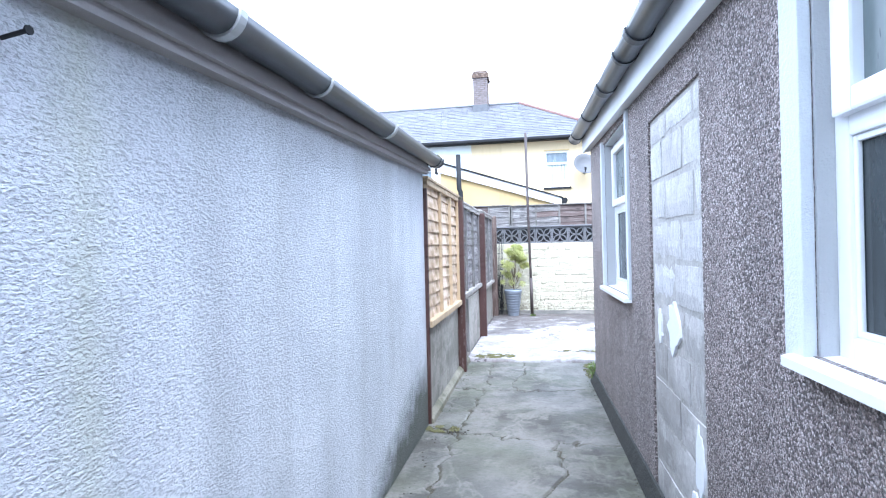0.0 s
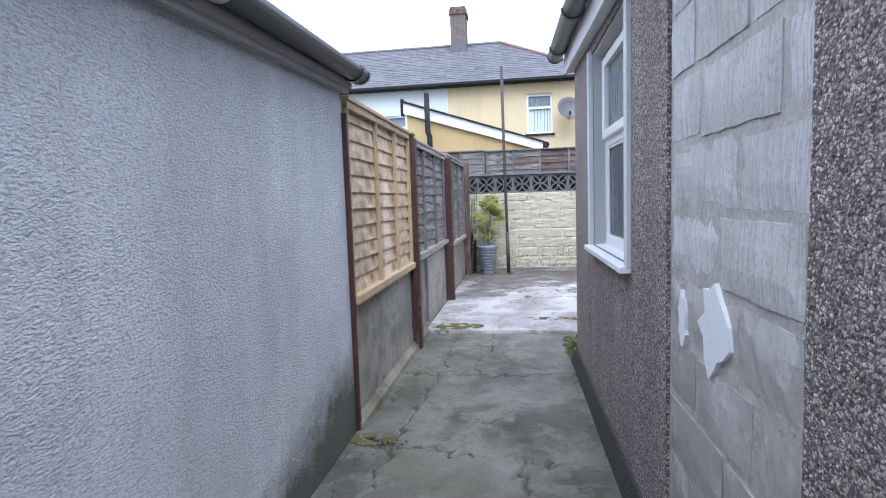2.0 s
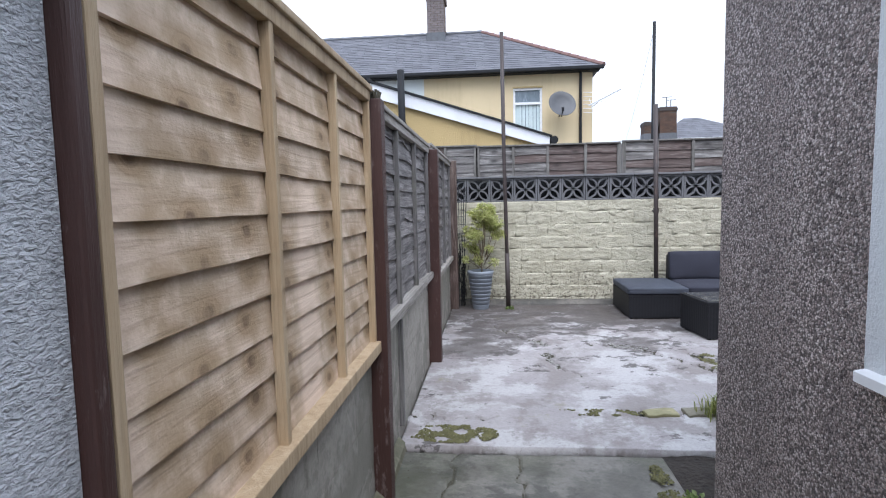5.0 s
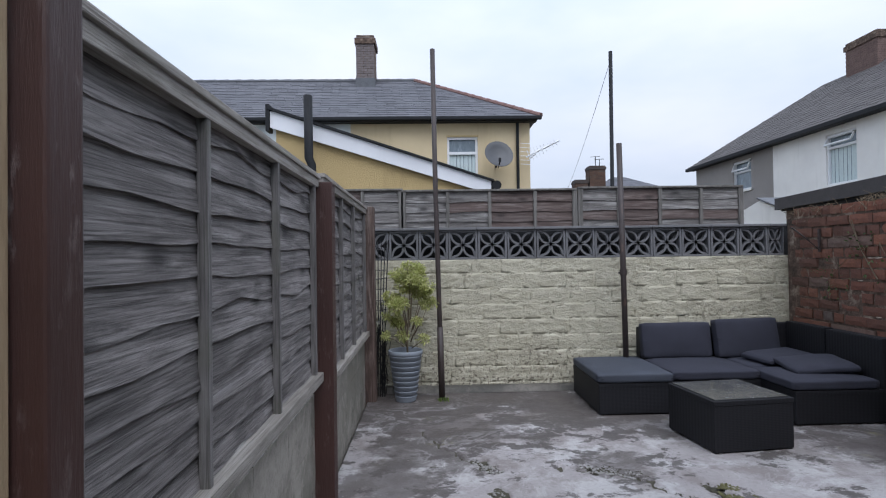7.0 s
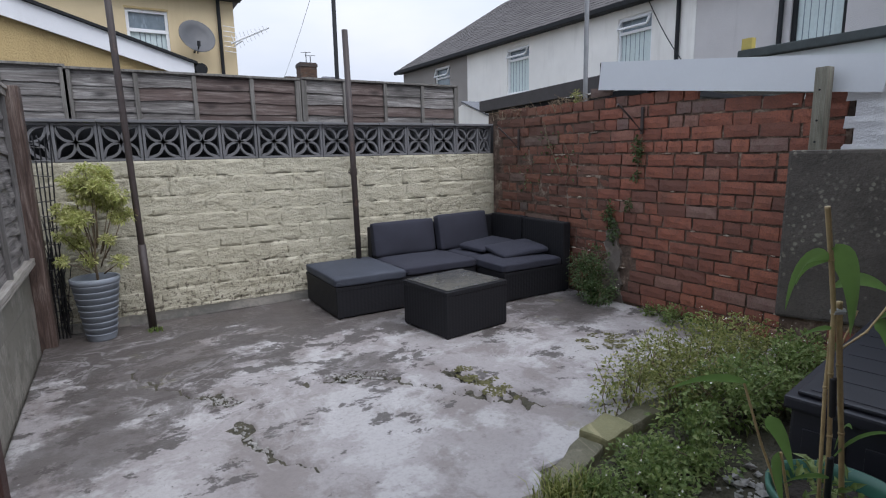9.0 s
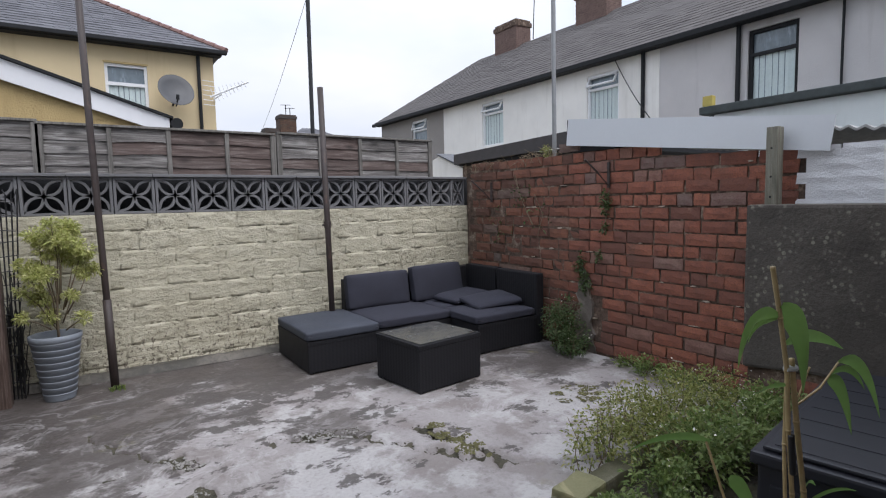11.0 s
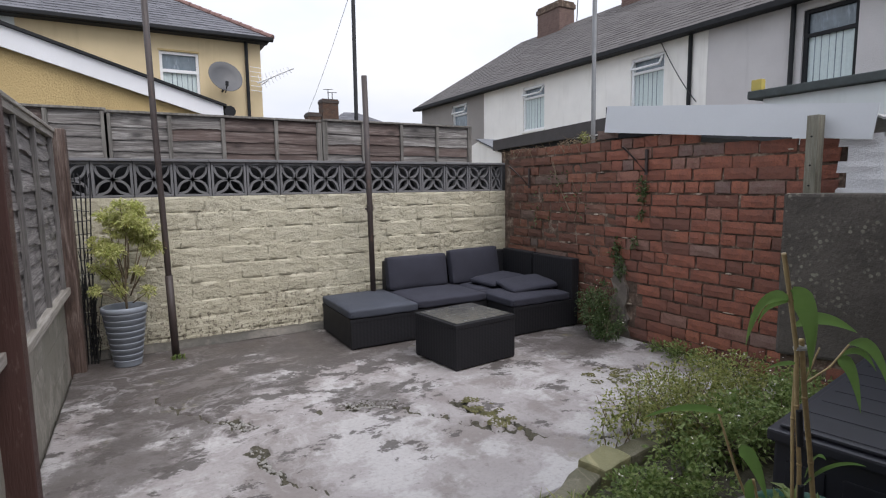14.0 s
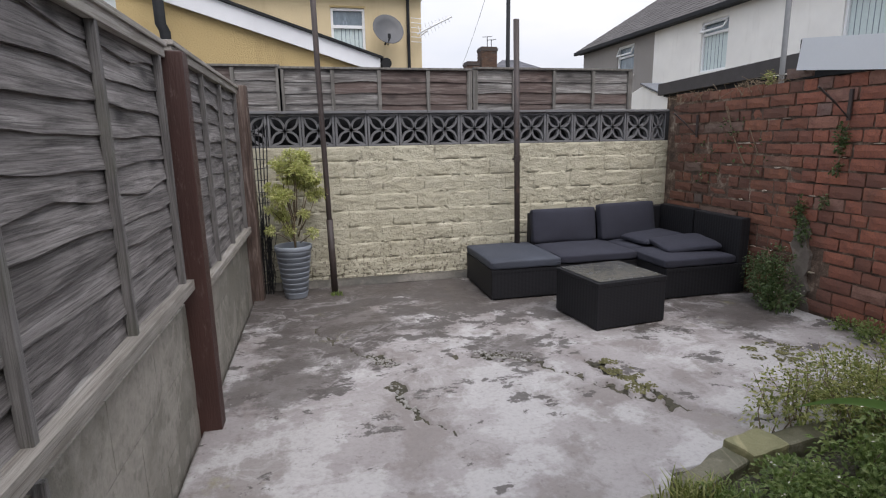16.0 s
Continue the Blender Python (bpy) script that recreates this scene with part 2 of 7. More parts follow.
def make_slate(name, col):
    m = Mat(name, 0.8, 0.0, 0.25)
    r = m.island()
    lo, hi = tuple(c * 0.84 for c in col), tuple(c * 1.17 for c in col)
    base = m.ramp(r, (0.0, lo), (0.5, col), (1.0, hi))
    base = m.mix(m.ramp(m.noise(1.2, 5, 0.65), (0.45, 0.0), (0.7, 0.5)), base, tuple(c * 1.4 for c in col))
    base = m.mix(m.ramp(m.noise(9, 4), (0.58, 0.0), (0.78, 0.25)), base, (0.13, 0.128, 0.115))
    m.color(base).bump(m.noise(20, 4), 0.006)
    return m.m


def make_wall_paint(name, col, dirt=(0.35, 0.33, 0.29), bump=0.004, amount=0.35):
    m = Mat(name, 0.85)
    f = m.noise(0.8, 6, 0.6)
    base = m.ramp(f, (0.3, tuple(c * 0.92 for c in col)), (0.7, tuple(min(1, c * 1.05) for c in col)))
    run = m.noise(1.6, 5, 0.65, (1.4, 1.4, 0.18))
    base = m.mix(m.ramp(run, (0.55, 0.0), (0.78, amount)), base, dirt)
    m.color(base).bump(m.noise(70, 4, 0.7), bump)
    return m.m


def make_leaf(name, a, b, c, rough=0.5):
    m = Mat(name, rough)
    base = m.ramp(m.island(), (0.0, a), (0.5, b), (1.0, c))
    m.color(m.mix(m.ramp(m.noise(60, 2), (0.4, 0.3), (0.6, 0.0)), base, a))
    m.b.inputs["Subsurface Weight"].default_value = 0.0
    tr = m.nt.nodes.new("ShaderNodeBsdfTranslucent")
    m.link(base, tr.inputs["Color"])
    mx = m.nt.nodes.new("ShaderNodeMixShader")
    mx.inputs[0].default_value = 0.42
    m.link(m.b.outputs[0], mx.inputs[1])
    m.link(tr.outputs[0], mx.inputs[2])
    m.link(mx.outputs[0], m.nt.nodes["Material Output"].inputs["Surface"])
    return m.m


def make_glass_dark(name, col, rough=0.12):
    m = Mat(name, rough, 0.0, 0.6)
    f = m.noise(3.0, 4, 0.6)
    run = m.noise(9.0, 4, 0.6, (1, 1.6, 0.35))
    base = m.ramp(f, (0.3, tuple(c * 0.75 for c in col)), (0.7, tuple(c * 1.25 for c in col)))
    m.color(m.mix(m.ramp(run, (0.5, 0.0), (0.75, 0.35)), base, tuple(min(1, c * 2.2) for c in col)))
    m.rough(m.ramp(run, (0.4, rough), (0.7, rough + 0.25)))
    m.bump(m.noise(40, 3), 0.001, 0.5)
    return m.m


def make_chipped_paint(name, paint, bare):
    m = Mat(name, 0.55)
    m.local()
    f = m.noise(7, 6, 0.7, (3, 3, 0.8))
    chip = m.math("MULTIPLY", m.ramp(f, (0.58, 0.0), (0.66, 0.8)), m.ramp(m.noise(2.0, 3), (0.4, 0.2), (0.6, 1.0)))
    col = m.mix(m.noise(4, 4), tuple(c * 0.7 for c in paint), tuple(c * 1.25 for c in paint))
    m.color(m.mix(chip, col, bare)).bump(chip, -0.0015).bump(m.noise(40, 4, 0.6, (3, 3, 0.3)), 0.003)
    return m.m


def make_rattan():
    m = Mat("black_flat_rattan_weave", 0.6, 0.0, 0.22)
    wv = m.nt.nodes.new("ShaderNodeTexWave")
    wv.bands_direction = "Z"
    wv.inputs["Scale"].default_value, wv.inputs["Distortion"].default_value = 28.0, 0.6
    m.link(m.pos, wv.inputs["Vector"])
    wx = m.nt.nodes.new("ShaderNodeTexWave")
    wx.bands_direction = "DIAGONAL"
    wx.inputs["Scale"].default_value = 20.0
    m.link(m.mapped((1, 1, 0.0)), wx.inputs["Vector"])
    h = m.mix(0.5, wv.outputs["Color"], wx.outputs["Color"])
    m.color(m.mix(m.ramp(h, (0.2, 0.0), (0.8, 1.0)), (0.013, 0.013, 0.015), (0.018, 0.018, 0.021))).bump(h, 0.0012)
    return m.m


MAT_SHED = make_shed_render()
MAT_DASH = make_pebbledash("brown_grey_pebbledash", (1.70, 1.63, 1.59))


def make_patio(stains):
    """Old concrete: bleached and brownish washes, dark crusted stains with crisp edges, pale trowel swirls."""
    m = Mat("bleached_patio_concrete", 0.7)
    wash = m.noise(0.85, 6, 0.6)
    col = m.ramp(wash, (0.32, (0.255, 0.23, 0.222)), (0.47, (0.335, 0.312, 0.306)), (0.58, (0.275, 0.25, 0.245)), (0.72, (0.37, 0.352, 0.348)))
    pale = m.noise(1.5, 9, 0.66, (1, 1.3, 1), 0.1)
    col = m.mix(m.ramp(pale, (0.49, 0.0), (0.54, 0.85)), col, (0.425, 0.41, 0.402))
    brown = m.noise(2.0, 9, 0.7, (1.2, 1, 1), 0.05)
    col = m.mix(m.ramp(brown, (0.50, 0.0), (0.57, 0.7)), col, (0.19, 0.165, 0.153))
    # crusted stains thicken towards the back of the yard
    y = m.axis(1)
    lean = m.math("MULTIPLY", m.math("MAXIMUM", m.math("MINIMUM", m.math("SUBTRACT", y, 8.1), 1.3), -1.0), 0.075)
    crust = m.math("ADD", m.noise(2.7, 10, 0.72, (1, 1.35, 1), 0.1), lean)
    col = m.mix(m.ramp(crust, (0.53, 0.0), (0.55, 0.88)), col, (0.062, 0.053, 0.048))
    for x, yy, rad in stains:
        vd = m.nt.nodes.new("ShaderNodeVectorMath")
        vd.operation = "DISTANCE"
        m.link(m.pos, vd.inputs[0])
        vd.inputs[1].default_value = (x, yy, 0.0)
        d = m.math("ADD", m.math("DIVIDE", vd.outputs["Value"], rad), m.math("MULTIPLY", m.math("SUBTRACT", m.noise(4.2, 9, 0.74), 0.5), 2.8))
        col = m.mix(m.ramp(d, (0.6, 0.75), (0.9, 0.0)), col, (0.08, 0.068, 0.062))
    swirl = m.noise(2.1, 5, 0.6, (1, 1.2, 1), 2.2)
    where = m.ramp(m.noise(0.7, 2, 0.5), (0.48, 0.0), (0.56, 1.0))
    col = m.mix(m.math("MULTIPLY", where, m.ramp(swirl, (0.53, 0.0), (0.56, 0.28), (0.60, 0.0))), col, (0.54, 0.525, 0.52))
    moss = m.math("MULTIPLY", m.ramp(m.noise(3.1, 7, 0.7), (0.60, 0.0), (0.68, 0.5)), m.ramp(m.noise(0.9, 3), (0.5, 0.0), (0.58, 1.0)))
    col = m.mix(moss, col, (0.20, 0.185, 0.085))
    fine = m.noise(46, 5, 0.7)
    col = m.mix(m.ramp(fine, (0.3, 0.32), (0.52, 0.0)), col, (0.14, 0.125, 0.115))
    col = m.mix(m.ramp(m.noise(14, 6, 0.75), (0.60, 0.0), (0.66, 0.5)), col, (0.12, 0.105, 0.095))
    m.color(col)
    m.rough(m.ramp(m.noise(1.4, 5, 0.6), (0.4, 0.5), (0.62, 0.85)))
    m.bump(pale, 0.008, 0.5).bump(crust, 0.008, 0.5).bump(fine, 0.003, 0.9)
    return m.m


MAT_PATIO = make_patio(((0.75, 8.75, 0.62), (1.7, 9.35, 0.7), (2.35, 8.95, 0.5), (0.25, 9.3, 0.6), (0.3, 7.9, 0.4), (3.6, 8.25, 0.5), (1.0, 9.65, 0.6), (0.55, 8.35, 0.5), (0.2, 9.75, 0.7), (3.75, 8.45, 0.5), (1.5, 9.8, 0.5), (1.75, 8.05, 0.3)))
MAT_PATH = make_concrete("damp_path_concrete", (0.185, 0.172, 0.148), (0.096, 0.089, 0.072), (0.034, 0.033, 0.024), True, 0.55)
def make_blocks():
    m = Mat("combed_breeze_block", 0.9)
    f = m.noise(6, 6, 0.65)
    col = m.mix(m.rand(), m.ramp(f, (0.3, (0.50, 0.49, 0.48)), (0.7, (0.66, 0.65, 0.64))), m.ramp(f, (0.3, (0.42, 0.40, 0.375)), (0.7, (0.57, 0.55, 0.52))))
    comb = m.noise(1.0, 3, 0.6, (1, 210, 9))
    col = m.mix(m.ramp(comb, (0.40, 0.45), (0.52, 0.0)), col, (0.27, 0.26, 0.25))
    col = m.mix(m.ramp(m.noise(90, 3), (0.32, 0.4), (0.46, 0.0)), col, (0.2, 0.19, 0.18))
    m.color(col).bump(comb, 0.003, 0.7).bump(m.noise(60, 5), 0.003)
    return m.m


MAT_BLOCKS = make_blocks()
MAT_SMEARED = make_concrete("mortar_smeared_block", (0.50, 0.48, 0.455), (0.40, 0.38, 0.355), (0.24, 0.225, 0.205), False)
MAT_MORTAR = plain("grey_mortar", (0.40, 0.38, 0.35), 0.9, 0.3, 12, 0, 0.006).m
def make_mortar():
    m = Mat("old_lime_mortar", 0.95)
    f = m.noise(8, 6, 0.7)
    # brown and pale lime; the darkest stops also paint in the joints' shadow lines
    col = m.ramp(f, (0.36, (0.05, 0.034, 0.026)), (0.54, (0.125, 0.085, 0.062)), (0.66, (0.30, 0.24, 0.185)), (0.76, (0.46, 0.40, 0.32)))
    m.color(col).bump(m.noise(45, 4), 0.010, 0.9)
    return m.m


MAT_BRICK_MORTAR = make_mortar()


def make_pine():
    """Fresh sawn pine: faint grain, ringed knots in brown halos, and brown bleed stains running down the panel."""
    m = Mat("new_pine_boards", 0.8)
    world_pos = m.pos
    m.local()
    off = m.nt.nodes.new("ShaderNodeVectorMath")
    off.operation = "ADD"
    m.link(m.pos, off.inputs[0])
    comb = m.nt.nodes.new("ShaderNodeCombineXYZ")
    rnd = m.rand()
    for i in range(3):
        m.link(m.math("MULTIPLY", rnd, (0.0, 0.07, 0.02)[i]), comb.inputs[i])
    m.link(comb.outputs[0], off.inputs[1])
    m.pos = off.outputs[0]
    grain = m.noise(2.0, 6, 0.6, (14, 1.1, 14), 0.8)
    col = m.ramp(grain, (0.3, (0.60, 0.455, 0.335)), (0.5, (0.75, 0.595, 0.46)), (0.72, (0.84, 0.705, 0.565)))
    split = m.nt.nodes.new("ShaderNodeSeparateXYZ")
    m.link(m.pos, split.inputs[0])
    flat = m.nt.nodes.new("ShaderNodeCombineXYZ")
    m.link(m.math("MULTIPLY", split.outputs[1], 5.6), flat.inputs[0])
    m.link(m.math("MULTIPLY", split.outputs[2], 8.0), flat.inputs[1])
    cells = m.nt.nodes.new("ShaderNodeTexVoronoi")
    cells.voronoi_dimensions = "2D"
    cells.inputs["Scale"].default_value = 1.0
    m.link(flat.outputs[0], cells.inputs["Vector"])
    k = cells.outputs["Distance"]
    k = m.math("ADD", k, m.math("MULTIPLY", m.math("SUBTRACT", m.noise(16, 3), 0.5), 0.12))
    col = m.mix(m.ramp(k, (0.20, 0.85), (0.46, 0.0)), col, (0.36, 0.24, 0.13))
    rings = m.nt.nodes.new("ShaderNodeMath")
    rings.operation = "SINE"
    m.link(m.math("MULTIPLY", k, 62.0), rings.inputs[0])
    near = m.ramp(k, (0.10, 0.75), (0.30, 0.0))
    col = m.mix(m.math("MULTIPLY", near, m.ramp(rings.outputs[0], (0.4, 0.0), (0.85, 0.9))), col, (0.22, 0.135, 0.07))
    col = m.mix(m.ramp(k, (0.07, 0.95), (0.13, 0.0)), col, (0.11, 0.06, 0.03))
    m.pos = world_pos
    bleed = m.math("MULTIPLY", m.ramp(m.noise(2.4, 3, 0.5, (1, 1, 0.12)), (0.51, 0.0), (0.57, 0.7)), m.ramp(m.noise(13, 5, 0.65), (0.36, 0.3), (0.56, 1.0)))
    col = m.mix(bleed, col, (0.38, 0.275, 0.16))
    col = m.mix(1.0, col, m.mix(m.math("ADD", m.math("MULTIPLY", rnd, 0.18), 0.86), 0.0, 1.0), "MULTIPLY")
    m.color(col).bump(grain, 0.006, 0.8).bump(m.noise(120, 3), 0.0015, 0.8)
    return m.m


MAT_NEWWOOD = make_pine()
MAT_NEWWOOD_V = make_wood("new_pine_batten", (0.33, 0.24, 0.14), (0.47, 0.35, 0.215), (0.56, 0.44, 0.29), 2, False, 0.0, 0.8, 0.7, 0.25)
MAT_OLDWOOD = make_wood("weathered_grey_boards", (0.034, 0.030, 0.028), (0.19, 0.174, 0.167), (0.385, 0.36, 0.345), 1)
MAT_OLDWOOD_V = make_wood("weathered_grey_batten", (0.075, 0.07, 0.068), (0.17, 0.16, 0.155), (0.27, 0.26, 0.25), 2, False, 0.25)
MAT_OLDRAIL = make_wood("weathered_pale_rail", (0.16, 0.14, 0.12), (0.34, 0.315, 0.28), (0.46, 0.43, 0.39), 1, False, 0.2)
MAT_BACKWOOD = make_wood("weathered_back_boards", (0.036, 0.032, 0.03), (0.175, 0.162, 0.152), (0.45, 0.435, 0.415), 0)
MAT_BACKWOOD_RED = make_wood("red_brown_faded_boards", (0.05, 0.034, 0.03), (0.11, 0.078, 0.068), (0.26, 0.22, 0.20), 0)
MAT_BACKWOOD_V = make_wood("weathered_back_batten", (0.07, 0.065, 0.058), (0.16, 0.15, 0.135), (0.25, 0.24, 0.22), 2, False)
MAT_POST = make_chipped_paint("chipped_brown_paint", (0.055, 0.024, 0.019), (0.20, 0.155, 0.14))
MAT_RUST = make_chipped_paint("rusted_brown_steel", (0.045, 0.033, 0.030), (0.12, 0.075, 0.055))
MAT_BASEWALL = make_concrete("fence_plinth_concrete", (0.34, 0.315, 0.275), (0.27, 0.25, 0.215), (0.13, 0.125, 0.10), False)
MAT_SCREEN = make_wall_paint("grey_painted_concrete", (0.155, 0.155, 0.16), (0.07, 0.07, 0.065), 0.003, 0.6)
MAT_BRICK = make_brick("red_brick", False, 1.22)
MAT_BRICK_OLD = make_brick("old_brown_brick", False, 0.9)
MAT_BRICK_FAR = make_brick("dull_old_brick", True, 0.78)
MAT_STACK = make_brick("sooty_stack_brick", True, 0.45)
MAT_GREYSTACK = plain("grey_weathered_stack_brick", (0.175, 0.15, 0.145), 0.9, 0.35, 7, 0, 0.006).m
MAT_BROWNSTACK = plain("brown_stack_brick", (0.165, 0.11, 0.095), 0.9, 0.35, 6, 0, 0.006).m
MAT_SOOT = plain("sooty_mortar", (0.055, 0.045, 0.04), 0.9, 0.4, 8, 0, 0.01).m
MAT_UPVC = plain("white_upvc", (0.78, 0.79, 0.80), 0.3, 0.03, 4).m
MAT_TRIM = make_wall_paint("white_painted_trim", (0.72, 0.73, 0.74), (0.40, 0.41, 0.40), 0.003, 0.3)
MAT_CHALK = make_wall_paint("chalky_grey_paint", (0.60, 0.625, 0.64), (0.36, 0.36, 0.34), 0.004, 0.5)
MAT_REVEAL = make_wall_paint("grey_cement_reveal", (0.44, 0.45, 0.45), (0.28, 0.28, 0.27), 0.004, 0.4)
MAT_GUTTER = plain("black_gutter_plastic", (0.035, 0.04, 0.046), 0.35, 0.3, 8).m
MAT_CLIP = plain("pale_clip_metal", (0.45, 0.46, 0.46), 0.4, 0.1, 8, 0.4).m
MAT_TANFASCIA = make_wall_paint("faded_tan_fascia", (0.36, 0.34, 0.33), (0.22, 0.20, 0.18), 0.002, 0.5)
MAT_YELLOW = make_wall_paint("yellow_render", (0.62, 0.505, 0.315), (0.30, 0.22, 0.10), 0.006, 0.3)
MAT_YELLOW_LOW = make_wall_paint("yellow_stucco", (0.52, 0.39, 0.185), (0.22, 0.155, 0.06), 0.012, 0.5)
MAT_PALEBLUE = make_wall_paint("pale_blue_white_render", (0.62, 0.66, 0.66), (0.4, 0.42, 0.40), 0.004)
MAT_WHITEWALL = make_wall_paint("cream_white_render", (0.80, 0.785, 0.75), (0.42, 0.40, 0.36), 0.004)
MAT_GREYDASH = make_wall_paint("grey_pebbledash", (0.60, 0.58, 0.575), (0.30, 0.29, 0.28), 0.02, 0.5)
MAT_BROWNDASH = make_wall_paint("brown_pebbledash", (0.29, 0.27, 0.255), (0.2, 0.19, 0.18), 0.02, 0.5)
MAT_SLATE = make_slate("grey_slate", (0.115, 0.116, 0.128))
MAT_SLATE_B = make_slate("brown_grey_slate", (0.098, 0.09, 0.088))
MAT_RIDGE = plain("red_ridge_tile", (0.20, 0.115, 0.10), 0.8, 0.3).m
MAT_LEAD = plain("lead_flashing", (0.10, 0.105, 0.115), 0.6, 0.25).m
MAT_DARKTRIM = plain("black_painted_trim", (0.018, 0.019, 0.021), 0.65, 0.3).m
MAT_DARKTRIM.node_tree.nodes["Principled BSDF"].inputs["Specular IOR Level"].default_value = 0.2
MAT_WHITEBOARD = make_wall_paint("white_barge_board", (0.74, 0.75, 0.77), (0.45, 0.45, 0.45), 0.002, 0.25)
MAT_FASCIA = plain("pale_grey_plastic_fascia", (0.62, 0.645, 0.67), 0.35, 0.03, 3).m
MAT_RATTAN = make_rattan()
MAT_CUSHION = plain("charcoal_cushion_fabric", (0.026, 0.027, 0.040), 0.9, 0.18, 5, 0, 0.0015, 220).m
MAT_CUSHION_B = plain("faded_slate_cushion_fabric", (0.042, 0.048, 0.064), 0.75, 0.25, 5, 0, 0.0015, 220).m
MAT_POT = plain("pale_blue_grey_glazed_pot", (0.225, 0.25, 0.285), 0.55, 0.12, 6).m
MAT_SOIL = plain("dark_soil", (0.035, 0.028, 0.022), 0.95, 0.5, 18, 0, 0.02, 40).m
MAT_CRACKSOIL = plain("mossy_grit", (0.066, 0.06, 0.04), 0.95, 0.6, 12, 0, 0.015, 60).m
MAT_MOSS = plain("yellow_green_moss", (0.125, 0.118, 0.05), 0.95, 0.5, 14, 0, 0.012, 70).m
MAT_GROUND = plain("bare_earth", (0.10, 0.095, 0.08), 0.95, 0.3, 0.6, 0, 0.02, 6).m
MAT_KERB = make_concrete("mossy_kerb_concrete", (0.22, 0.20, 0.15), (0.13, 0.12, 0.075), (0.06, 0.06, 0.03), False)
MAT_KERB_PALE = make_concrete("yellowed_kerb_concrete", (0.36, 0.32, 0.18), (0.25, 0.23, 0.12), (0.13, 0.13, 0.06), False)
MAT_FOOTING = make_concrete("dirty_cement_fillet", (0.15, 0.135, 0.115), (0.085, 0.078, 0.065), (0.03, 0.03, 0.025), False)
MAT_LIME = plain("pale_lime_mortar", (0.36, 0.30, 0.24), 0.95, 0.4, 20, 0, 0.006).m
MAT_STONE = plain("pale_grit_stone", (0.28, 0.27, 0.25), 0.9, 0.4, 20, 0, 0.006).m
MAT_SHRUB = make_leaf("variegated_leaf", (0.32, 0.36, 0.10), (0.52, 0.54, 0.20), (0.72, 0.69, 0.38))
MAT_WEED = make_leaf("weed_leaf", (0.10, 0.155, 0.04), (0.19, 0.265, 0.075), (0.31, 0.36, 0.14))
MAT_WEED_B = make_leaf("bush_leaf", (0.13, 0.16, 0.04), (0.26, 0.29, 0.08), (0.42, 0.40, 0.16))
MAT_IVY = make_leaf("dark_ivy_leaf", (0.045, 0.08, 0.025), (0.09, 0.14, 0.05), (0.17, 0.215, 0.09))
MAT_BAMBOO_LEAF = make_leaf("bamboo_leaf", (0.11, 0.21, 0.05), (0.18, 0.30, 0.085), (0.27, 0.37, 0.14), 0.28)
MAT_PETAL = plain("pale_petal", (0.62, 0.58, 0.52), 0.7, 0.1).m
MAT_TWIG = plain("brown_twig", (0.17, 0.13, 0.085), 0.9, 0.3, 30, 0, 0.002).m
MAT_CANE = plain("straw_bamboo_cane", (0.36, 0.27, 0.13), 0.5, 0.3, 9).m
MAT_BLACKTAPE = plain("black_stem", (0.012, 0.012, 0.014), 0.4, 0.2).m
MAT_BOX = plain("black_storage_plastic", (0.014, 0.015, 0.021), 0.5, 0.2, 12).m
MAT_GREENPOT = plain("green_plastic_pot", (0.035, 0.12, 0.085), 0.4, 0.15).m
MAT_GREYPOLE = plain("galvanised_pole", (0.27, 0.275, 0.28), 0.45, 0.15, 10, 0.5).m
MAT_WHITEBRICK = make_wall_paint("white_painted_brick", (0.76, 0.765, 0.78), (0.3, 0.3, 0.3), 0.006, 0.4)
MAT_PANE = make_glass_dark("obscured_dark_glass", (0.030, 0.038, 0.040), 0.1)
MAT_PANE_TOP = make_glass_dark("misted_green_glass", (0.10, 0.125, 0.125), 0.22)
MAT_FARPANE = make_glass_dark("far_window_glass", (0.16, 0.20, 0.23), 0.08)
MAT_CURTAIN = plain("pale_net_curtain", (0.52, 0.60, 0.60), 0.8, 0.1, 20).m
MAT_DISH = plain("grey_mesh_dish", (0.065, 0.067, 0.072), 0.5, 0.1).m
MAT_YELLOWBOX = plain("yellow_alarm_box", (0.42, 0.34, 0.08), 0.5, 0.1).m


def make_cream():
    m = Mat("cream_painted_rockface_block", 0.75)
    f = m.noise(7, 5, 0.6, (1, 1, 1.7))
    base = m.ramp(f, (0.3, (0.37, 0.342, 0.25)), (0.55, (0.475, 0.445, 0.338)), (0.8, (0.55, 0.52, 0.41)))
    base = m.mix(m.math("MULTIPLY", m.rand(), 0.12), base, (0.42, 0.385, 0.29))
    base = m.mix(m.ramp(m.noise(1.1, 5, 0.6, (1, 1, 1.6)), (0.50, 0.0), (0.68, 0.4)), base, (0.37, 0.335, 0.235))
    dirt = m.math("MULTIPLY", m.ramp(m.noise(22, 6, 0.75), (0.50, 0.0), (0.58, 1.0)), m.ramp(m.noise(2.2, 4, 0.6), (0.54, 0.0), (0.68, 0.6)))
    base = m.mix(dirt, base, (0.10, 0.085, 0.06))
    flake = m.ramp(m.math("ADD", m.noise(30, 5, 0.7), m.math("MULTIPLY", m.axis(2), -0.20)), (0.50, 0.0), (0.56, 0.9))
    base = m.mix(flake, base, (0.12, 0.10, 0.075))
    m.color(base).bump(m.noise(7, 5, 0.62, (1, 1, 2.0)), 0.034, 0.85).bump(m.noise(38, 5, 0.7), 0.008)
    return m.m


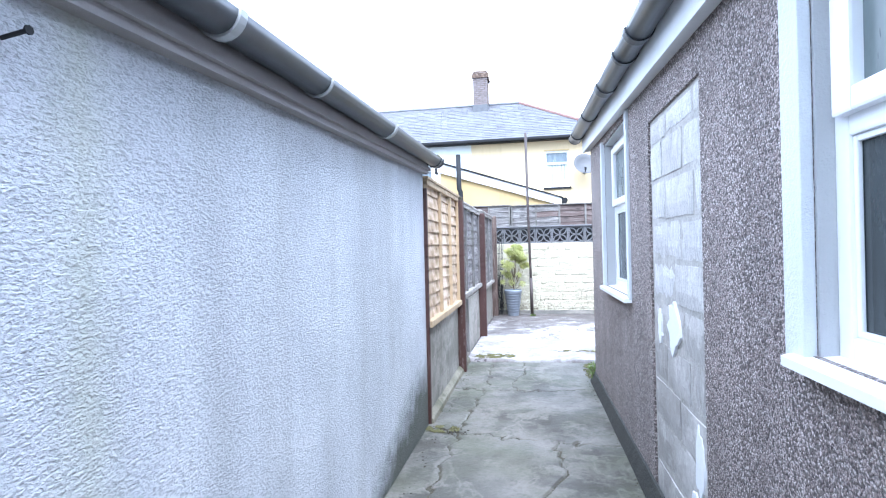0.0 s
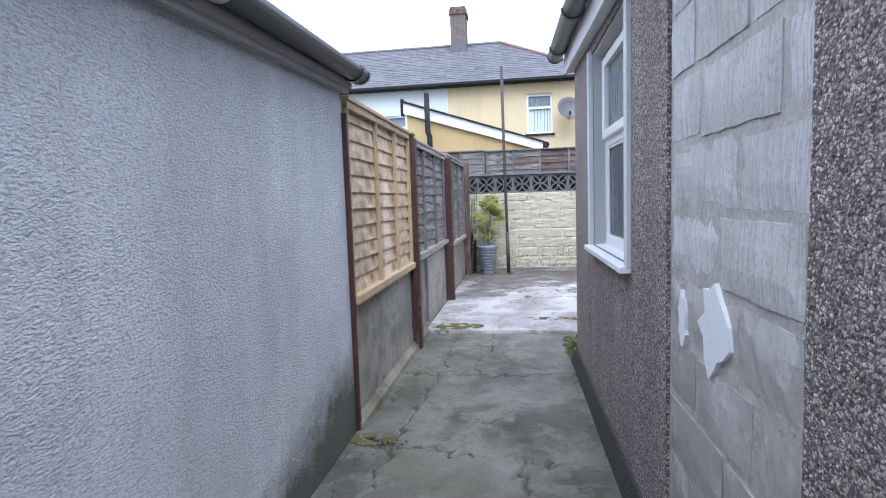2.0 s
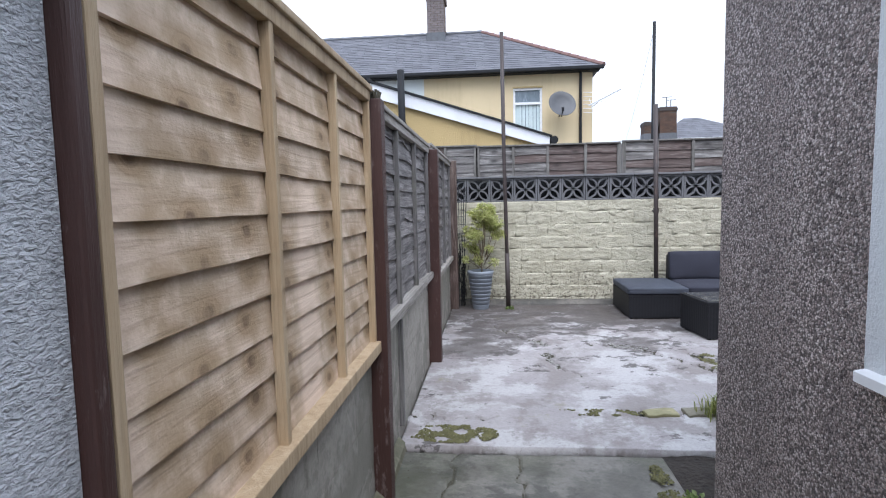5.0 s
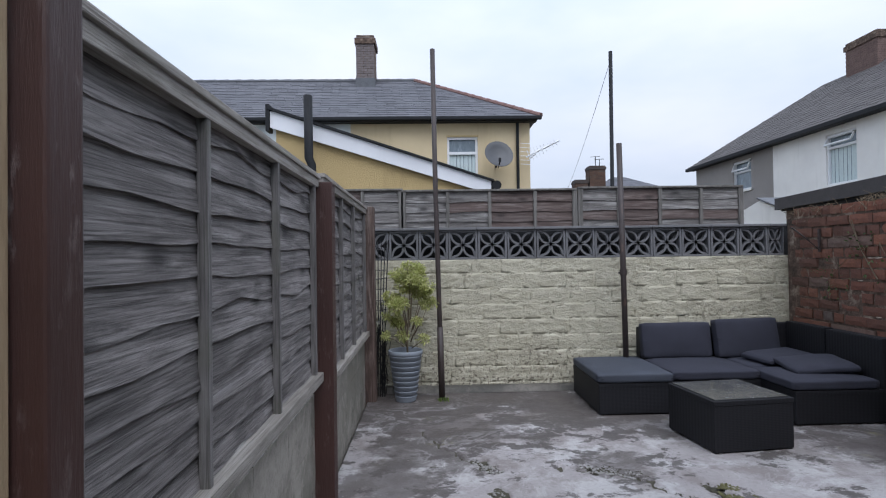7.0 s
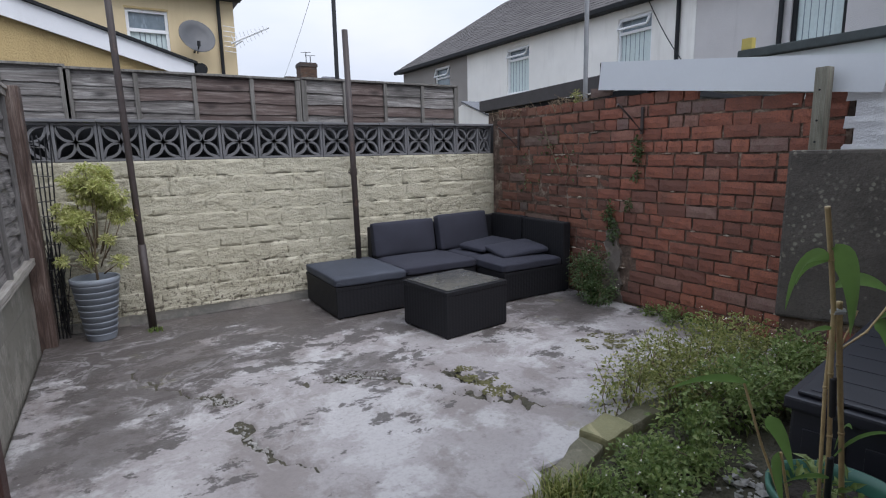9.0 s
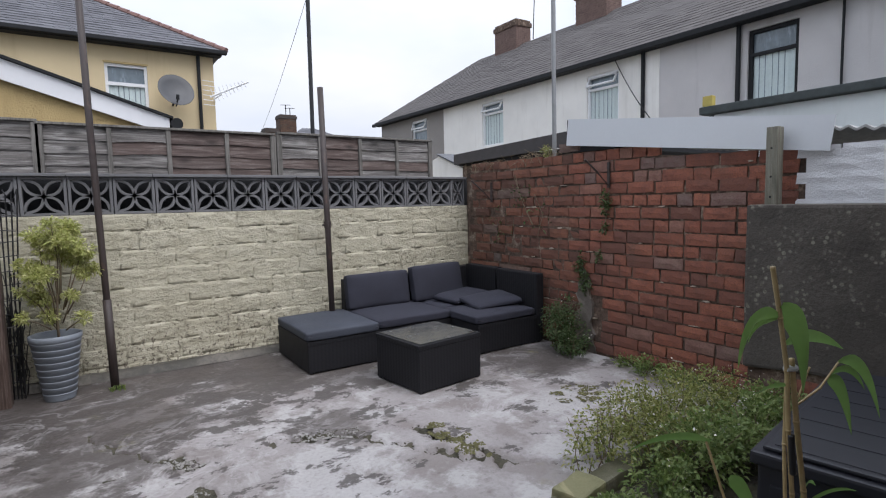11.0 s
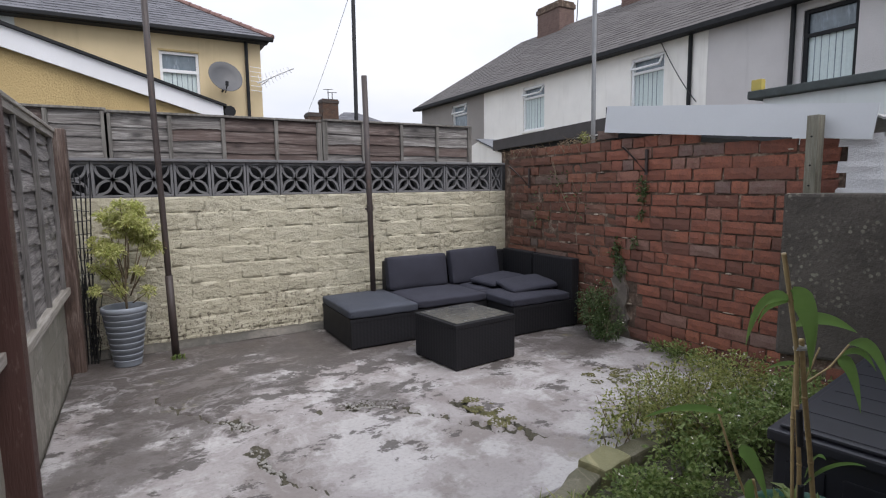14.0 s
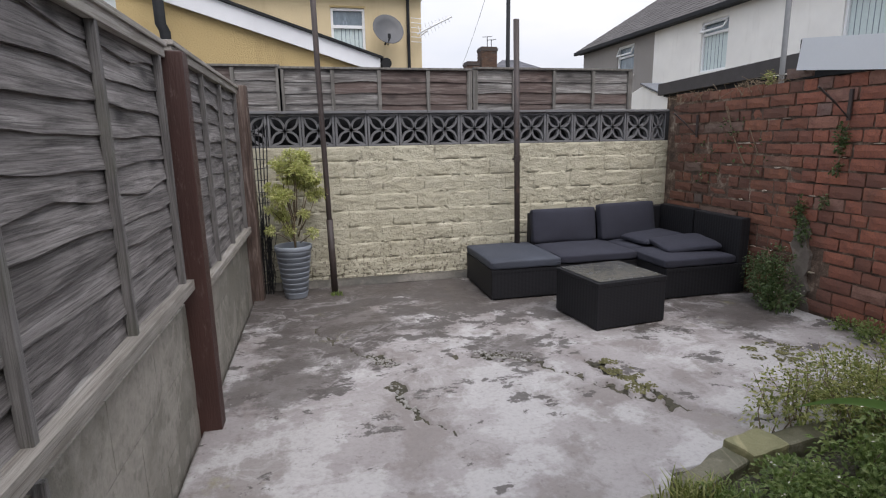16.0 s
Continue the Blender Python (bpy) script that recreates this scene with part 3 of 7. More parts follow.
def make_lichen():
    m = Mat("lichened_grey_render", 0.9)
    f = m.noise(3.0, 6, 0.65)
    base = m.ramp(f, (0.3, (0.056, 0.049, 0.042)), (0.7, (0.108, 0.096, 0.082)))
    v = m.voronoi(31, "F1", "Distance")
    v2 = m.math("ADD", v, m.math("MULTIPLY", m.noise(40, 3), 0.35))
    hi = m.ramp(m.math("ADD", m.axis(2), m.math("MULTIPLY", m.noise(4, 4), 0.8)), (0.95, 0.0), (1.5, 0.8))
    base = m.mix(m.math("MULTIPLY", m.math("MULTIPLY", m.ramp(v2, (0.46, 1.0), (0.58, 0.0)), m.ramp(m.noise(9, 3), (0.46, 0.0), (0.64, 0.8))), hi), base, (0.30, 0.29, 0.225))
    base = m.mix(m.ramp(m.noise(60, 4), (0.35, 0.5), (0.5, 0.0)), base, (0.05, 0.045, 0.04))
    m.color(base).bump(m.noise(50, 5), 0.006).bump(f, 0.02, 0.5)
    return m.m


MAT_CEMENT = make_concrete("crumbling_cement", (0.26, 0.225, 0.19), (0.17, 0.145, 0.125), (0.06, 0.05, 0.042), False)
# near-black holds both the damp and the shade under the overhanging dash
MAT_DAMP_SHADE = plain("damp_shaded_cement", (0.026, 0.026, 0.022), 0.7, 0.5, 10, 0, 0.008).m
MAT_CREAM = make_cream()
MAT_LICHEN = make_lichen()
# table glass: lifted grey is dust plus pale reflections painted into the colour
MAT_TABLEGLASS = make_glass_dark("dusty_sheen_smoked_glass", (0.07, 0.07, 0.068), 0.06)

# ---------- mesh helpers ----------
rng = random.Random(7)


def add_box(bm, x0, x1, y0, y1, z0, z1, bevel=0.0, m=None):
    vs = [bm.verts.new(Vector(p)) for p in ((x0, y0, z0), (x1, y0, z0), (x1, y1, z0), (x0, y1, z0), (x0, y0, z1), (x1, y0, z1), (x1, y1, z1), (x0, y1, z1))]
    fs = [bm.faces.new([vs[i] for i in q]) for q in ((3, 2, 1, 0), (4, 5, 6, 7), (0, 1, 5, 4), (1, 2, 6, 5), (2, 3, 7, 6), (3, 0, 4, 7))]
    if bevel:
        es = list({e for f in fs for e in f.edges})
        out = bmesh.ops.bevel(bm, geom=es, offset=bevel, segments=2, affect="EDGES", profile=0.6)
        vs = list({v for f in out["faces"] for v in f.verts} | {v for v in vs if v.is_valid})
    if m is not None:
        bmesh.ops.transform(bm, matrix=m, verts=[v for v in vs if v.is_valid])
    return vs


def box_bm(*a, **k):
    bm = bmesh.new()
    add_box(bm, *a, **k)
    return bm


def add_tube(bm, pts, r, sides=10, caps=True, r_end=None):
    """A round bar along points, tapered to r_end."""
    pts = [Vector(p) for p in pts]
    rings = []
    for i, p in enumerate(pts):
        a = pts[max(0, i - 1)]
        b = pts[min(len(pts) - 1, i + 1)]
        d = (b - a).normalized()
        u = d.orthogonal().normalized() if abs(d.z) < 0.95 else Vector((1, 0, 0))
        u = (u - d * u.dot(d)).normalized()
        v = d.cross(u)
        rr = r if r_end is None else r + (r_end - r) * i / (len(pts) - 1)
        rings.append([bm.verts.new(p + rr * (u * math.cos(t) + v * math.sin(t))) for t in [2 * math.pi * k / sides for k in range(sides)]])
    for a, b in zip(rings, rings[1:]):
        for k in range(sides):
            bm.faces.new((a[k], a[(k + 1) % sides], b[(k + 1) % sides], b[k]))
    if caps:
        bm.faces.new(rings[0][::-1])
        bm.faces.new(rings[-1])


def add_lathe(bm, profile, sides=32, centre=(0, 0, 0)):
    cx, cy, cz = centre
    rings = [[bm.verts.new((cx + r * math.cos(t), cy + r * math.sin(t), cz + z)) for t in [2 * math.pi * k / sides for k in range(sides)]] for r, z in profile]
    for a, b in zip(rings, rings[1:]):
        for k in range(sides):
            bm.faces.new((a[k], a[(k + 1) % sides], b[(k + 1) % sides], b[k]))
    return rings


def add_prism(bm, poly, axis, a, b):
    """A flat outline pushed along an axis from a to b. poly: pairs in the other two axes, in order."""
    def place(p, q):
        c = [0, 0, 0]
        o = [i for i in range(3) if i != axis]
        c[axis], c[o[0]], c[o[1]] = q, p[0], p[1]
        return bm.verts.new(c)
    lo, hi = [place(p, a) for p in poly], [place(p, b) for p in poly]
    bm.faces.new(lo[::-1])
    bm.faces.new(hi)
    n = len(poly)
    for i in range(n):
        bm.faces.new((lo[i], lo[(i + 1) % n], hi[(i + 1) % n], hi[i]))


def mesh_of(bm, name, mat, smooth=False):
    bmesh.ops.recalc_face_normals(bm, faces=bm.faces)
    me = bpy.data.meshes.new(name)
    bm.to_mesh(me)
    bm.free()
    me.materials.append(mat)
    if smooth:
        me.polygons.foreach_set("use_smooth", [True] * len(me.polygons))
    return me


def part(name, bm, mat, parent=None, label="", smooth=False):
    """One mesh object under a thing or a part."""
    ob = new(name, mesh_of(bm, name, mat, smooth))
    if parent is not None:
        ob.parent = parent
        ob.matrix_parent_inverse = parent.matrix_world.inverted()
    if label:
        tagged(ob, label)
    return ob


def thing(name, label, category, at=(0, 0, 0), group="", kind=""):
    ob = new(name)
    ob.empty_display_size = 0.1
    ob.matrix_world = Matrix.Translation(at)
    ob.location = at
    bpy.context.view_layer.update()
    return tagged(ob, label, category, group, kind)


def solid(name, bm, mat, label, category, kind="", group="", smooth=False):
    ob = part(name, bm, mat, None, "", smooth)
    return tagged(ob, label, category, group, kind)


def piece(name, me, parent, m):
    """A repeat that shares its mesh."""
    ob = new(name, me)
    ob.parent = parent
    ob.matrix_basis = parent.matrix_world.inverted() @ m
    return ob


def stuff_mesh(name, verts, faces, mat, parent=None, label="", category=""):
    me = bpy.data.meshes.new(name)
    me.from_pydata(verts, [], faces)
    me.materials.append(mat)
    me.update()
    ob = new(name, me)
    if parent is not None:
        ob.parent = parent
        bpy.context.view_layer.update()
        ob.matrix_parent_inverse = parent.matrix_world.inverted()
    return tagged(ob, label, category, "", "stuff")


def wall_with_holes(bm, axis, at, thick, u0, u1, z0, z1, holes):
    """A wall across axis (0: faces x, 1: faces y) between at and at + thick, with rectangular holes (u0, u1, z0, z1)."""
    us = sorted({u0, u1, *[h[0] for h in holes], *[h[1] for h in holes]})
    zs = sorted({z0, z1, *[h[2] for h in holes], *[h[3] for h in holes]})
    for i in range(len(us) - 1):
        for j in range(len(zs) - 1):
            cu, cz = (us[i] + us[i + 1]) / 2, (zs[j] + zs[j + 1]) / 2
            if any(h[0] < cu < h[1] and h[2] < cz < h[3] for h in holes):
                continue
            if axis == 0:
                add_box(bm, at, at + thick, us[i], us[i + 1], zs[j], zs[j + 1])
            else:
                add_box(bm, us[i], us[i + 1], at, at + thick, zs[j], zs[j + 1])
    bmesh.ops.remove_doubles(bm, verts=bm.verts, dist=0.0005)
    seen = {}
    for f in bm.faces:
        seen.setdefault(tuple(sorted(v.index for v in f.verts)), []).append(f)
    bm.verts.index_update()
    seen = {}
    for f in list(bm.faces):
        seen.setdefault(tuple(sorted(v.index for v in f.verts)), []).append(f)
    bmesh.ops.delete(bm, geom=[f for fs in seen.values() if len(fs) > 1 for f in fs], context="FACES_ONLY")


# ---------- ground ----------
bm = bmesh.new()
bmesh.ops.create_grid(bm, x_segments=2, y_segments=2, size=220)
bmesh.ops.translate(bm, verts=bm.verts, vec=(0, 0, -0.14))
solid("ground", bm, MAT_GROUND, "bare brown earth around the yard and houses", "ground", "structure")


def slab(name, x0, x1, y0, y1, top, mat, cracks, step, label, keep=None, rise=0.006):
    """A concrete slab with an uneven top, and cracks sunk in it. cracks: (points, half width, depth)."""
    nx, ny = int((x1 - x0) / step) + 1, int((y1 - y0) / step) + 1
    xs, ys = np.linspace(x0, x1, nx), np.linspace(y0, y1, ny)
    gx, gy = np.meshgrid(xs, ys)
    r = np.random.RandomState(3)
    waves = sum(rise * 0.5 * np.sin(gx * a + gy * b + c) for a, b, c in [(2.1, 1.3, 0.4), (-3.7, 2.9, 1.1), (6.1, 5.2, 2.0), (1.2, -7.7, 0.3)]) / 2
    gz = top + waves + r.normal(0, 0.0008, gx.shape)
    wob = 0.018 * np.sin(gx * 31 + gy * 17) + 0.014 * np.sin(gx * 57 - gy * 43 + 1) + 0.02 * np.sin(gx * 11 - gy * 23)
    for pts, half, deep in cracks:
        d = np.full(gx.shape, 9.0)
        for (ax, ay), (bx, by) in zip(pts, pts[1:]):
            px, py = gx - ax + wob * 0.6, gy - ay + wob
            ll = (bx - ax) ** 2 + (by - ay) ** 2
            t = np.clip((px * (bx - ax) + py * (by - ay)) / ll, 0, 1)
            d = np.minimum(d, np.hypot(px - t * (bx - ax), py - t * (by - ay)))
        edge = half * (0.75 + 0.9 * np.sin(gx * 19 + gy * 29) ** 2 * np.sin(gx * 7 - gy * 5 + 2) ** 2)
        gz -= deep * np.clip((edge - d) / (0.25 * half + 0.003) + 0.5, 0, 1)
    verts = np.stack([gx, gy, gz], -1).reshape(-1, 3)
    idx = np.arange(nx * ny).reshape(ny, nx)
    q = np.stack([idx[:-1, :-1], idx[:-1, 1:], idx[1:, 1:], idx[1:, :-1]], -1).reshape(-1, 4)
    if keep:
        mid = verts[q].mean(1)
        q = q[keep(mid[:, 0], mid[:, 1])]
    me = bpy.data.meshes.new(name)
    me.from_pydata(verts.tolist(), [], q.tolist())
    me.materials.append(mat)
    me.polygons.foreach_set("use_smooth", [True] * len(me.polygons))
    me.update()
    ob = new(name, me)
    md = ob.modifiers.new("depth", "SOLIDIFY")
    md.thickness, md.offset = 0.08, -1
    return tagged(ob, label, "paving", "", "structure")


PATIO_CRACKS = [
    ([(0.50, 8.80), (0.66, 8.45), (0.84, 8.18), (0.99, 8.06)], 0.013, 0.026),
    ([(0.84, 8.18), (0.92, 8.08), (1.00, 7.97)], 0.030, 0.022),
    ([(0.99, 8.06), (1.17, 8.05), (1.51, 8.00), (1.62, 7.94)], 0.012, 0.020),
    ([(1.52, 8.0), (1.80, 7.88)], 0.040, 0.020),
    ([(1.80, 7.86), (1.98, 7.58), (2.13, 7.33), (2.30, 7.12)], 0.022, 0.022),
    ([(2.15, 7.72), (2.24, 7.50), (2.32, 7.30), (2.30, 7.12)], 0.030, 0.018),
    ([(0.95, 7.72), (1.01, 7.33)], 0.034, 0.024),
    ([(1.01, 7.33), (1.10, 7.22), (1.16, 7.12)], 0.012, 0.024),
    ([(0.58, 8.10), (0.66, 8.13)], 0.030, 0.016),
    ([(2.30, 7.12), (2.45, 6.98), (2.75, 6.82)], 0.012, 0.024),
    ([(0.0, 6.34), (0.5, 6.30)], 0.012, 0.02),
    ([(1.2, 6.42), (1.7, 6.45), (1.95, 6.5)], 0.014, 0.02),
]
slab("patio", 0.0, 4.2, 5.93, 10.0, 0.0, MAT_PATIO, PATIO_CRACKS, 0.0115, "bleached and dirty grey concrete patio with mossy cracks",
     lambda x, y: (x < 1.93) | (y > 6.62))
PATH_CRACKS = [
    ([(0.0, 3.69), (0.30, 3.60), (0.55, 3.55), (0.98, 3.48), (1.37, 3.40)], 0.0065, 0.022),
    ([(0.0, 4.74), (0.40, 4.70), (0.64, 4.70), (1.24, 4.79), (1.37, 4.78)], 0.0065, 0.022),
    ([(0.31, 5.9), (0.29, 5.5), (0.33, 4.9), (0.30, 4.5), (0.24, 3.7), (0.22, 2.4), (0.25, 0.5)], 0.0065, 0.022),
    ([(0.62, 5.9), (0.66, 5.4), (0.55, 5.0), (0.6, 4.7)], 0.0065, 0.022),
    ([(0.02, 3.62), (0.10, 3.66), (0.2, 3.60)], 0.0065, 0.022),
    ([(0.9, 3.5), (0.95, 3.0), (0.7, 2.4)], 0.0065, 0.022),
]
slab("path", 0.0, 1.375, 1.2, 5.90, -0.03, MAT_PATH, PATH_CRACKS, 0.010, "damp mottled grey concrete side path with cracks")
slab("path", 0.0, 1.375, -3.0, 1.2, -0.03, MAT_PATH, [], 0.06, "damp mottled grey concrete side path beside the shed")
solid("crack_soil", box_bm(0.01, 4.19, 5.94, 9.98, -0.03, -0.0135), MAT_CRACKSOIL, "dark grit and moss down in the patio cracks", "soil", "stuff")
solid("path_crack_soil", box_bm(0.01, 1.36, -2.9, 5.89, -0.055, -0.040), MAT_CRACKSOIL, "dark grit down in the path cracks", "soil", "stuff")

# planting bed: lumpy soil
bm = bmesh.new()
bmesh.ops.create_grid(bm, x_segments=50, y_segments=50, size=0.5)
for v in bm.verts:
    x, y = 1.375 + (v.co.x + 0.5) * 2.83, 4.0 + (v.co.y + 0.5) * 2.66
    v.co = (x, y, -0.045 + 0.05 * noise.noise((x * 2, y * 2, 0)) + 0.02 * noise.noise((x * 9, y * 9, 3)))
solid("planting_bed", bm, MAT_SOIL, "dark lumpy soil of the planting bed", "soil", "structure", smooth=True)

solid("wall_end", box_bm(-0.005, 1.33, -3.45, -3.21, -0.12, 1.85), MAT_GREYDASH, "plain rendered wall closing the end of the path", "wall", "structure")

# ---------- shed on the side of the path ----------
SHED_Y1 = 3.76


def eave(y):
    return 1.672 + 0.0345 * y


def gutter_line(y):
    return 1.712 + 0.0285 * y


shed = thing("shed", "low shed with pale blue-grey textured render", "shed", (-1.0, 0, -0.05), "", "")
bm = bmesh.new()
add_prism(bm, [(-3.2, -0.1), (SHED_Y1, -0.1), (SHED_Y1, eave(SHED_Y1)), (-3.2, eave(-3.2))], 0, -0.22, -0.005)
part("wall", bm, MAT_SHED, shed)
bm = bmesh.new()
add_prism(bm, [(-2.6, -0.1), (-0.22, -0.1), (-0.22, 1.80), (-1.4, 2.25), (-2.6, 1.80)], 1, SHED_Y1 - 0.22, SHED_Y1 - 0.002)
part("wall", bm, MAT_SHED, shed)
bm = bmesh.new()
add_box(bm, -2.6, -2.38, -3.2, SHED_Y1 - 0.221, -0.1, 1.78)
part("wall", bm, MAT_SHED, shed)
bm = bmesh.new()
add_box(bm, -2.379, -0.221, -3.2, -2.98, -0.1, 1.62)
part("wall", bm, MAT_SHED, shed)
bm = bmesh.new()
add_prism(bm, [(-0.01, 1.835), (-1.4, 2.27), (-2.75, 1.76), (-2.75, 1.80), (-1.4, 2.32), (-0.01, 1.875)], 1, -3.2, SHED_Y1 + 0.02)
part("roof", bm, MAT_LEAD, shed, "dark felted low roof")
bm = bmesh.new()
add_prism(bm, [(-3.2, eave(-3.2)), (SHED_Y1 + 0.03, eave(SHED_Y1)), (SHED_Y1 + 0.03, gutter_line(SHED_Y1) + 0.075), (-3.2, gutter_line(-3.2) + 0.075)], 0, -0.005, 0.035)
part("fascia", bm, MAT_TANFASCIA, shed, "faded tan timber fascia")
bm = bmesh.new()
add_prism(bm, [(-3.2, eave(-3.2) + 0.026), (SHED_Y1 + 0.03, eave(SHED_Y1) + 0.022), (SHED_Y1 + 0.03, eave(SHED_Y1) + 0.05), (-3.2, eave(-3.2) + 0.075)], 0, 0.035, 0.052)
part("batten", bm, MAT_TANFASCIA, shed)
bm = bmesh.new()
for a, b in (((0.07, 1.87), (-1.4, 2.33)), ((-2.75, 1.87), (-1.4, 2.33))):
    vs = [bm.verts.new(p) for p in ((a[0], -3.2, a[1] - 0.03), (a[0], SHED_Y1 + 0.06, a[1] + 0.025), (b[0], SHED_Y1 + 0.06, b[1]), (b[0], -3.2, b[1]))]
    bm.faces.new(vs)
ext = bmesh.ops.solidify(bm, geom=bm.faces[:], thickness=0.03)
part("roof", bm, MAT_LEAD, shed, "dark felt roof")


def gutter(name, x, y0, y1, z_at, r, label, group, clips, parent_kind=""):
    g = thing(name, label, "gutter", (x, y0, z_at(y0)), group)
    bm = bmesh.new()
    n = 10
    rings = []
    for y in (y0, y1):
        z = z_at(y)
        outer = [(x + r * math.cos(t), y, z + r * math.sin(t)) for t in [math.pi + math.pi * k / n for k in range(n + 1)]]
        inner = [(x + (r - 0.006) * math.cos(t), y, z + (r - 0.006) * math.sin(t)) for t in [2 * math.pi - math.pi * k / n for k in range(n + 1)]]
        rings.append([bm.verts.new(p) for p in outer + inner])
    m = len(rings[0])
    for k in range(m):
        bm.faces.new((rings[0][k], rings[0][(k + 1) % m], rings[1][(k + 1) % m], rings[1][k]))
    bm.faces.new(rings[0][::-1])
    bm.faces.new(rings[1])
    part("trough", bm, MAT_GUTTER, g, "", True)
    bm = bmesh.new()
    add_lathe(bm, [(0.0, 0.0), (r + 0.004, 0.0), (r + 0.004, 0.02), (0.0, 0.02)], 20)
    bmesh.ops.transform(bm, matrix=Matrix.Translation((x, y1 + 0.012, z_at(y1))) @ Matrix.Rotation(radians(90), 4, "X"), verts=bm.verts)
    bmesh.ops.bisect_plane(bm, geom=bm.verts[:] + bm.edges[:] + bm.faces[:], plane_co=(x, 0, z_at(y1) + 0.006), plane_no=(0, 0, 1), clear_outer=True)
    part("end_cap", bm, MAT_GUTTER, g)
    for cy, wide, mat in clips:
        bm = bmesh.new()
        z = z_at(cy)
        k = 12
        rr = r + 0.007
        for i in range(k):
            a, b = math.pi + math.pi * i / k, math.pi + math.pi * (i + 1) / k
            for t0, t1 in ((a, b),):
                vs = []
                for yy in (cy - wide / 2, cy + wide / 2):
                    for q in (rr, rr - 0.008):
                        for t in (t0, t1):
                            vs.append(bm.verts.new((x + q * math.cos(t), yy, z + q * math.sin(t))))
                for f in ((0, 1, 5, 4), (2, 3, 7, 6), (0, 1, 3, 2), (4, 5, 7, 6)):
                    bm.faces.new([vs[j] for j in f])
        bmesh.ops.remove_doubles(bm, verts=bm.verts[:], dist=0.0005)
        part("clip", bm, mat, g)
    return g


gutter("gutter", 0.095, -3.2, SHED_Y1 + 0.03, lambda y: gutter_line(y) + 0.080, 0.055, "black half-round plastic gutter on the rendered shed", "gutters",
       [(1.06, 0.03, MAT_CLIP), (1.62, 0.012, MAT_CLIP), (2.45, 0.03, MAT_CLIP), (3.70, 0.05, MAT_GUTTER)])
bm = bmesh.new()
for k in range(26):
    p = (0.075 + 0.05 * rng.random(), SHED_Y1 + 0.0 + 0.12 * rng.random(), gutter_line(3.8) + 0.09 + 0.03 * rng.random())
    q = (p[0] + rng.uniform(-0.03, 0.03), p[1] + rng.uniform(-0.02, 0.06), p[2] - rng.uniform(0.0, 0.05))
    add_tube(bm, [p, q], 0.006, 5)
solid("moss_clump", bm, MAT_MOSS, "clump of moss and grit at the gutter's broken end", "moss", "stuff")
bm = bmesh.new()
add_tube(bm, [(-0.006, 0.615, 1.605), (0.05, 0.61, 1.61)], 0.004, 6)
add_tube(bm, [(0.05, 0.61, 1.61), (0.053, 0.61, 1.61)], 0.008, 8)
solid("wall_nail", bm, MAT_DARKTRIM, "rusty nail in the rendered shed wall", "nail")

# ---------- house beside the path ----------
HX, HY1 = 1.386, 5.13
DOOR = (1.945, 2.755, -0.1, 1.86)
WIN_2 = (3.315, 4.315, 0.93, 2.04)
WIN_1 = (0.16, 1.212, 1.0, 2.04)


def soffit(y):
    return 1.925 + 0.041 * y


house = thing("house", "pebbledashed house extension with white windows", "house", (2.6, 1.5, -0.05), "", "")
house["out_of_square"] = 1
bm = bmesh.new()
wall_with_holes(bm, 0, HX, 0.25, -3.2, HY1, -0.14, 2.22, [DOOR, WIN_1, WIN_2])
part("wall", bm, MAT_DASH, house)
bm = bmesh.new()
add_box(bm, HX + 0.25, 4.6, HY1 - 0.25, HY1 - 0.001, -0.14, 2.22)
part("wall", bm, MAT_DASH, house)
bm = bmesh.new()
add_box(bm, 4.35, 4.6, -3.2, HY1 - 0.251, -0.14, 2.9)
part("wall", bm, MAT_DASH, house)
bm = bmesh.new()
add_box(bm, HX + 0.251, 4.349, -3.2, -2.95, -0.14, 2.22)
part("wall", bm, MAT_DASH, house)
# bell cast plinth at the foot of the wall; near-black for damp and painted-in gap shade
bm = bmesh.new()
add_prism(bm, [(HX - 0.055, -0.10), (HX - 0.001, -0.10), (HX - 0.001, 0.06), (HX - 0.012, 0.055), (HX - 0.05, -0.022)], 1, -3.2, HY1)
part("plinth", bm, MAT_DAMP_SHADE, house, "damp cement plinth with the gap's shade painted in black")
bm = bmesh.new()
add_prism(bm, [(-3.2, soffit(-3.2)), (HY1 + 0.12, soffit(HY1)), (HY1 + 0.12, soffit(HY1) + 0.16), (-3.2, soffit(-3.2) + 0.16)], 0, HX - 0.062, HX - 0.042)
part("fascia", bm, MAT_TRIM, house, "white painted fascia board")
bm = bmesh.new()
add_prism(bm, [(-3.2, soffit(-3.2) + 0.012), (HY1 + 0.12, soffit(HY1) + 0.012), (HY1 + 0.12, soffit(HY1) + 0.03), (-3.2, soffit(-3.2) + 0.03)], 0, HX - 0.042, HX + 0.3)
part("soffit", bm, MAT_TRIM, house)
bm = bmesh.new()
vs = [bm.verts.new(p) for p in ((HX - 0.12, -3.2, 2.22), (HX - 0.12, HY1 + 0.12, 2.33), (4.4, HY1 + 0.12, 3.4), (4.4, -3.2, 3.3))]
bm.faces.new(vs)
bmesh.ops.solidify(bm, geom=bm.faces[:], thickness=0.04)
part("roof", bm, MAT_SLATE_B, house, "dark slate roof")
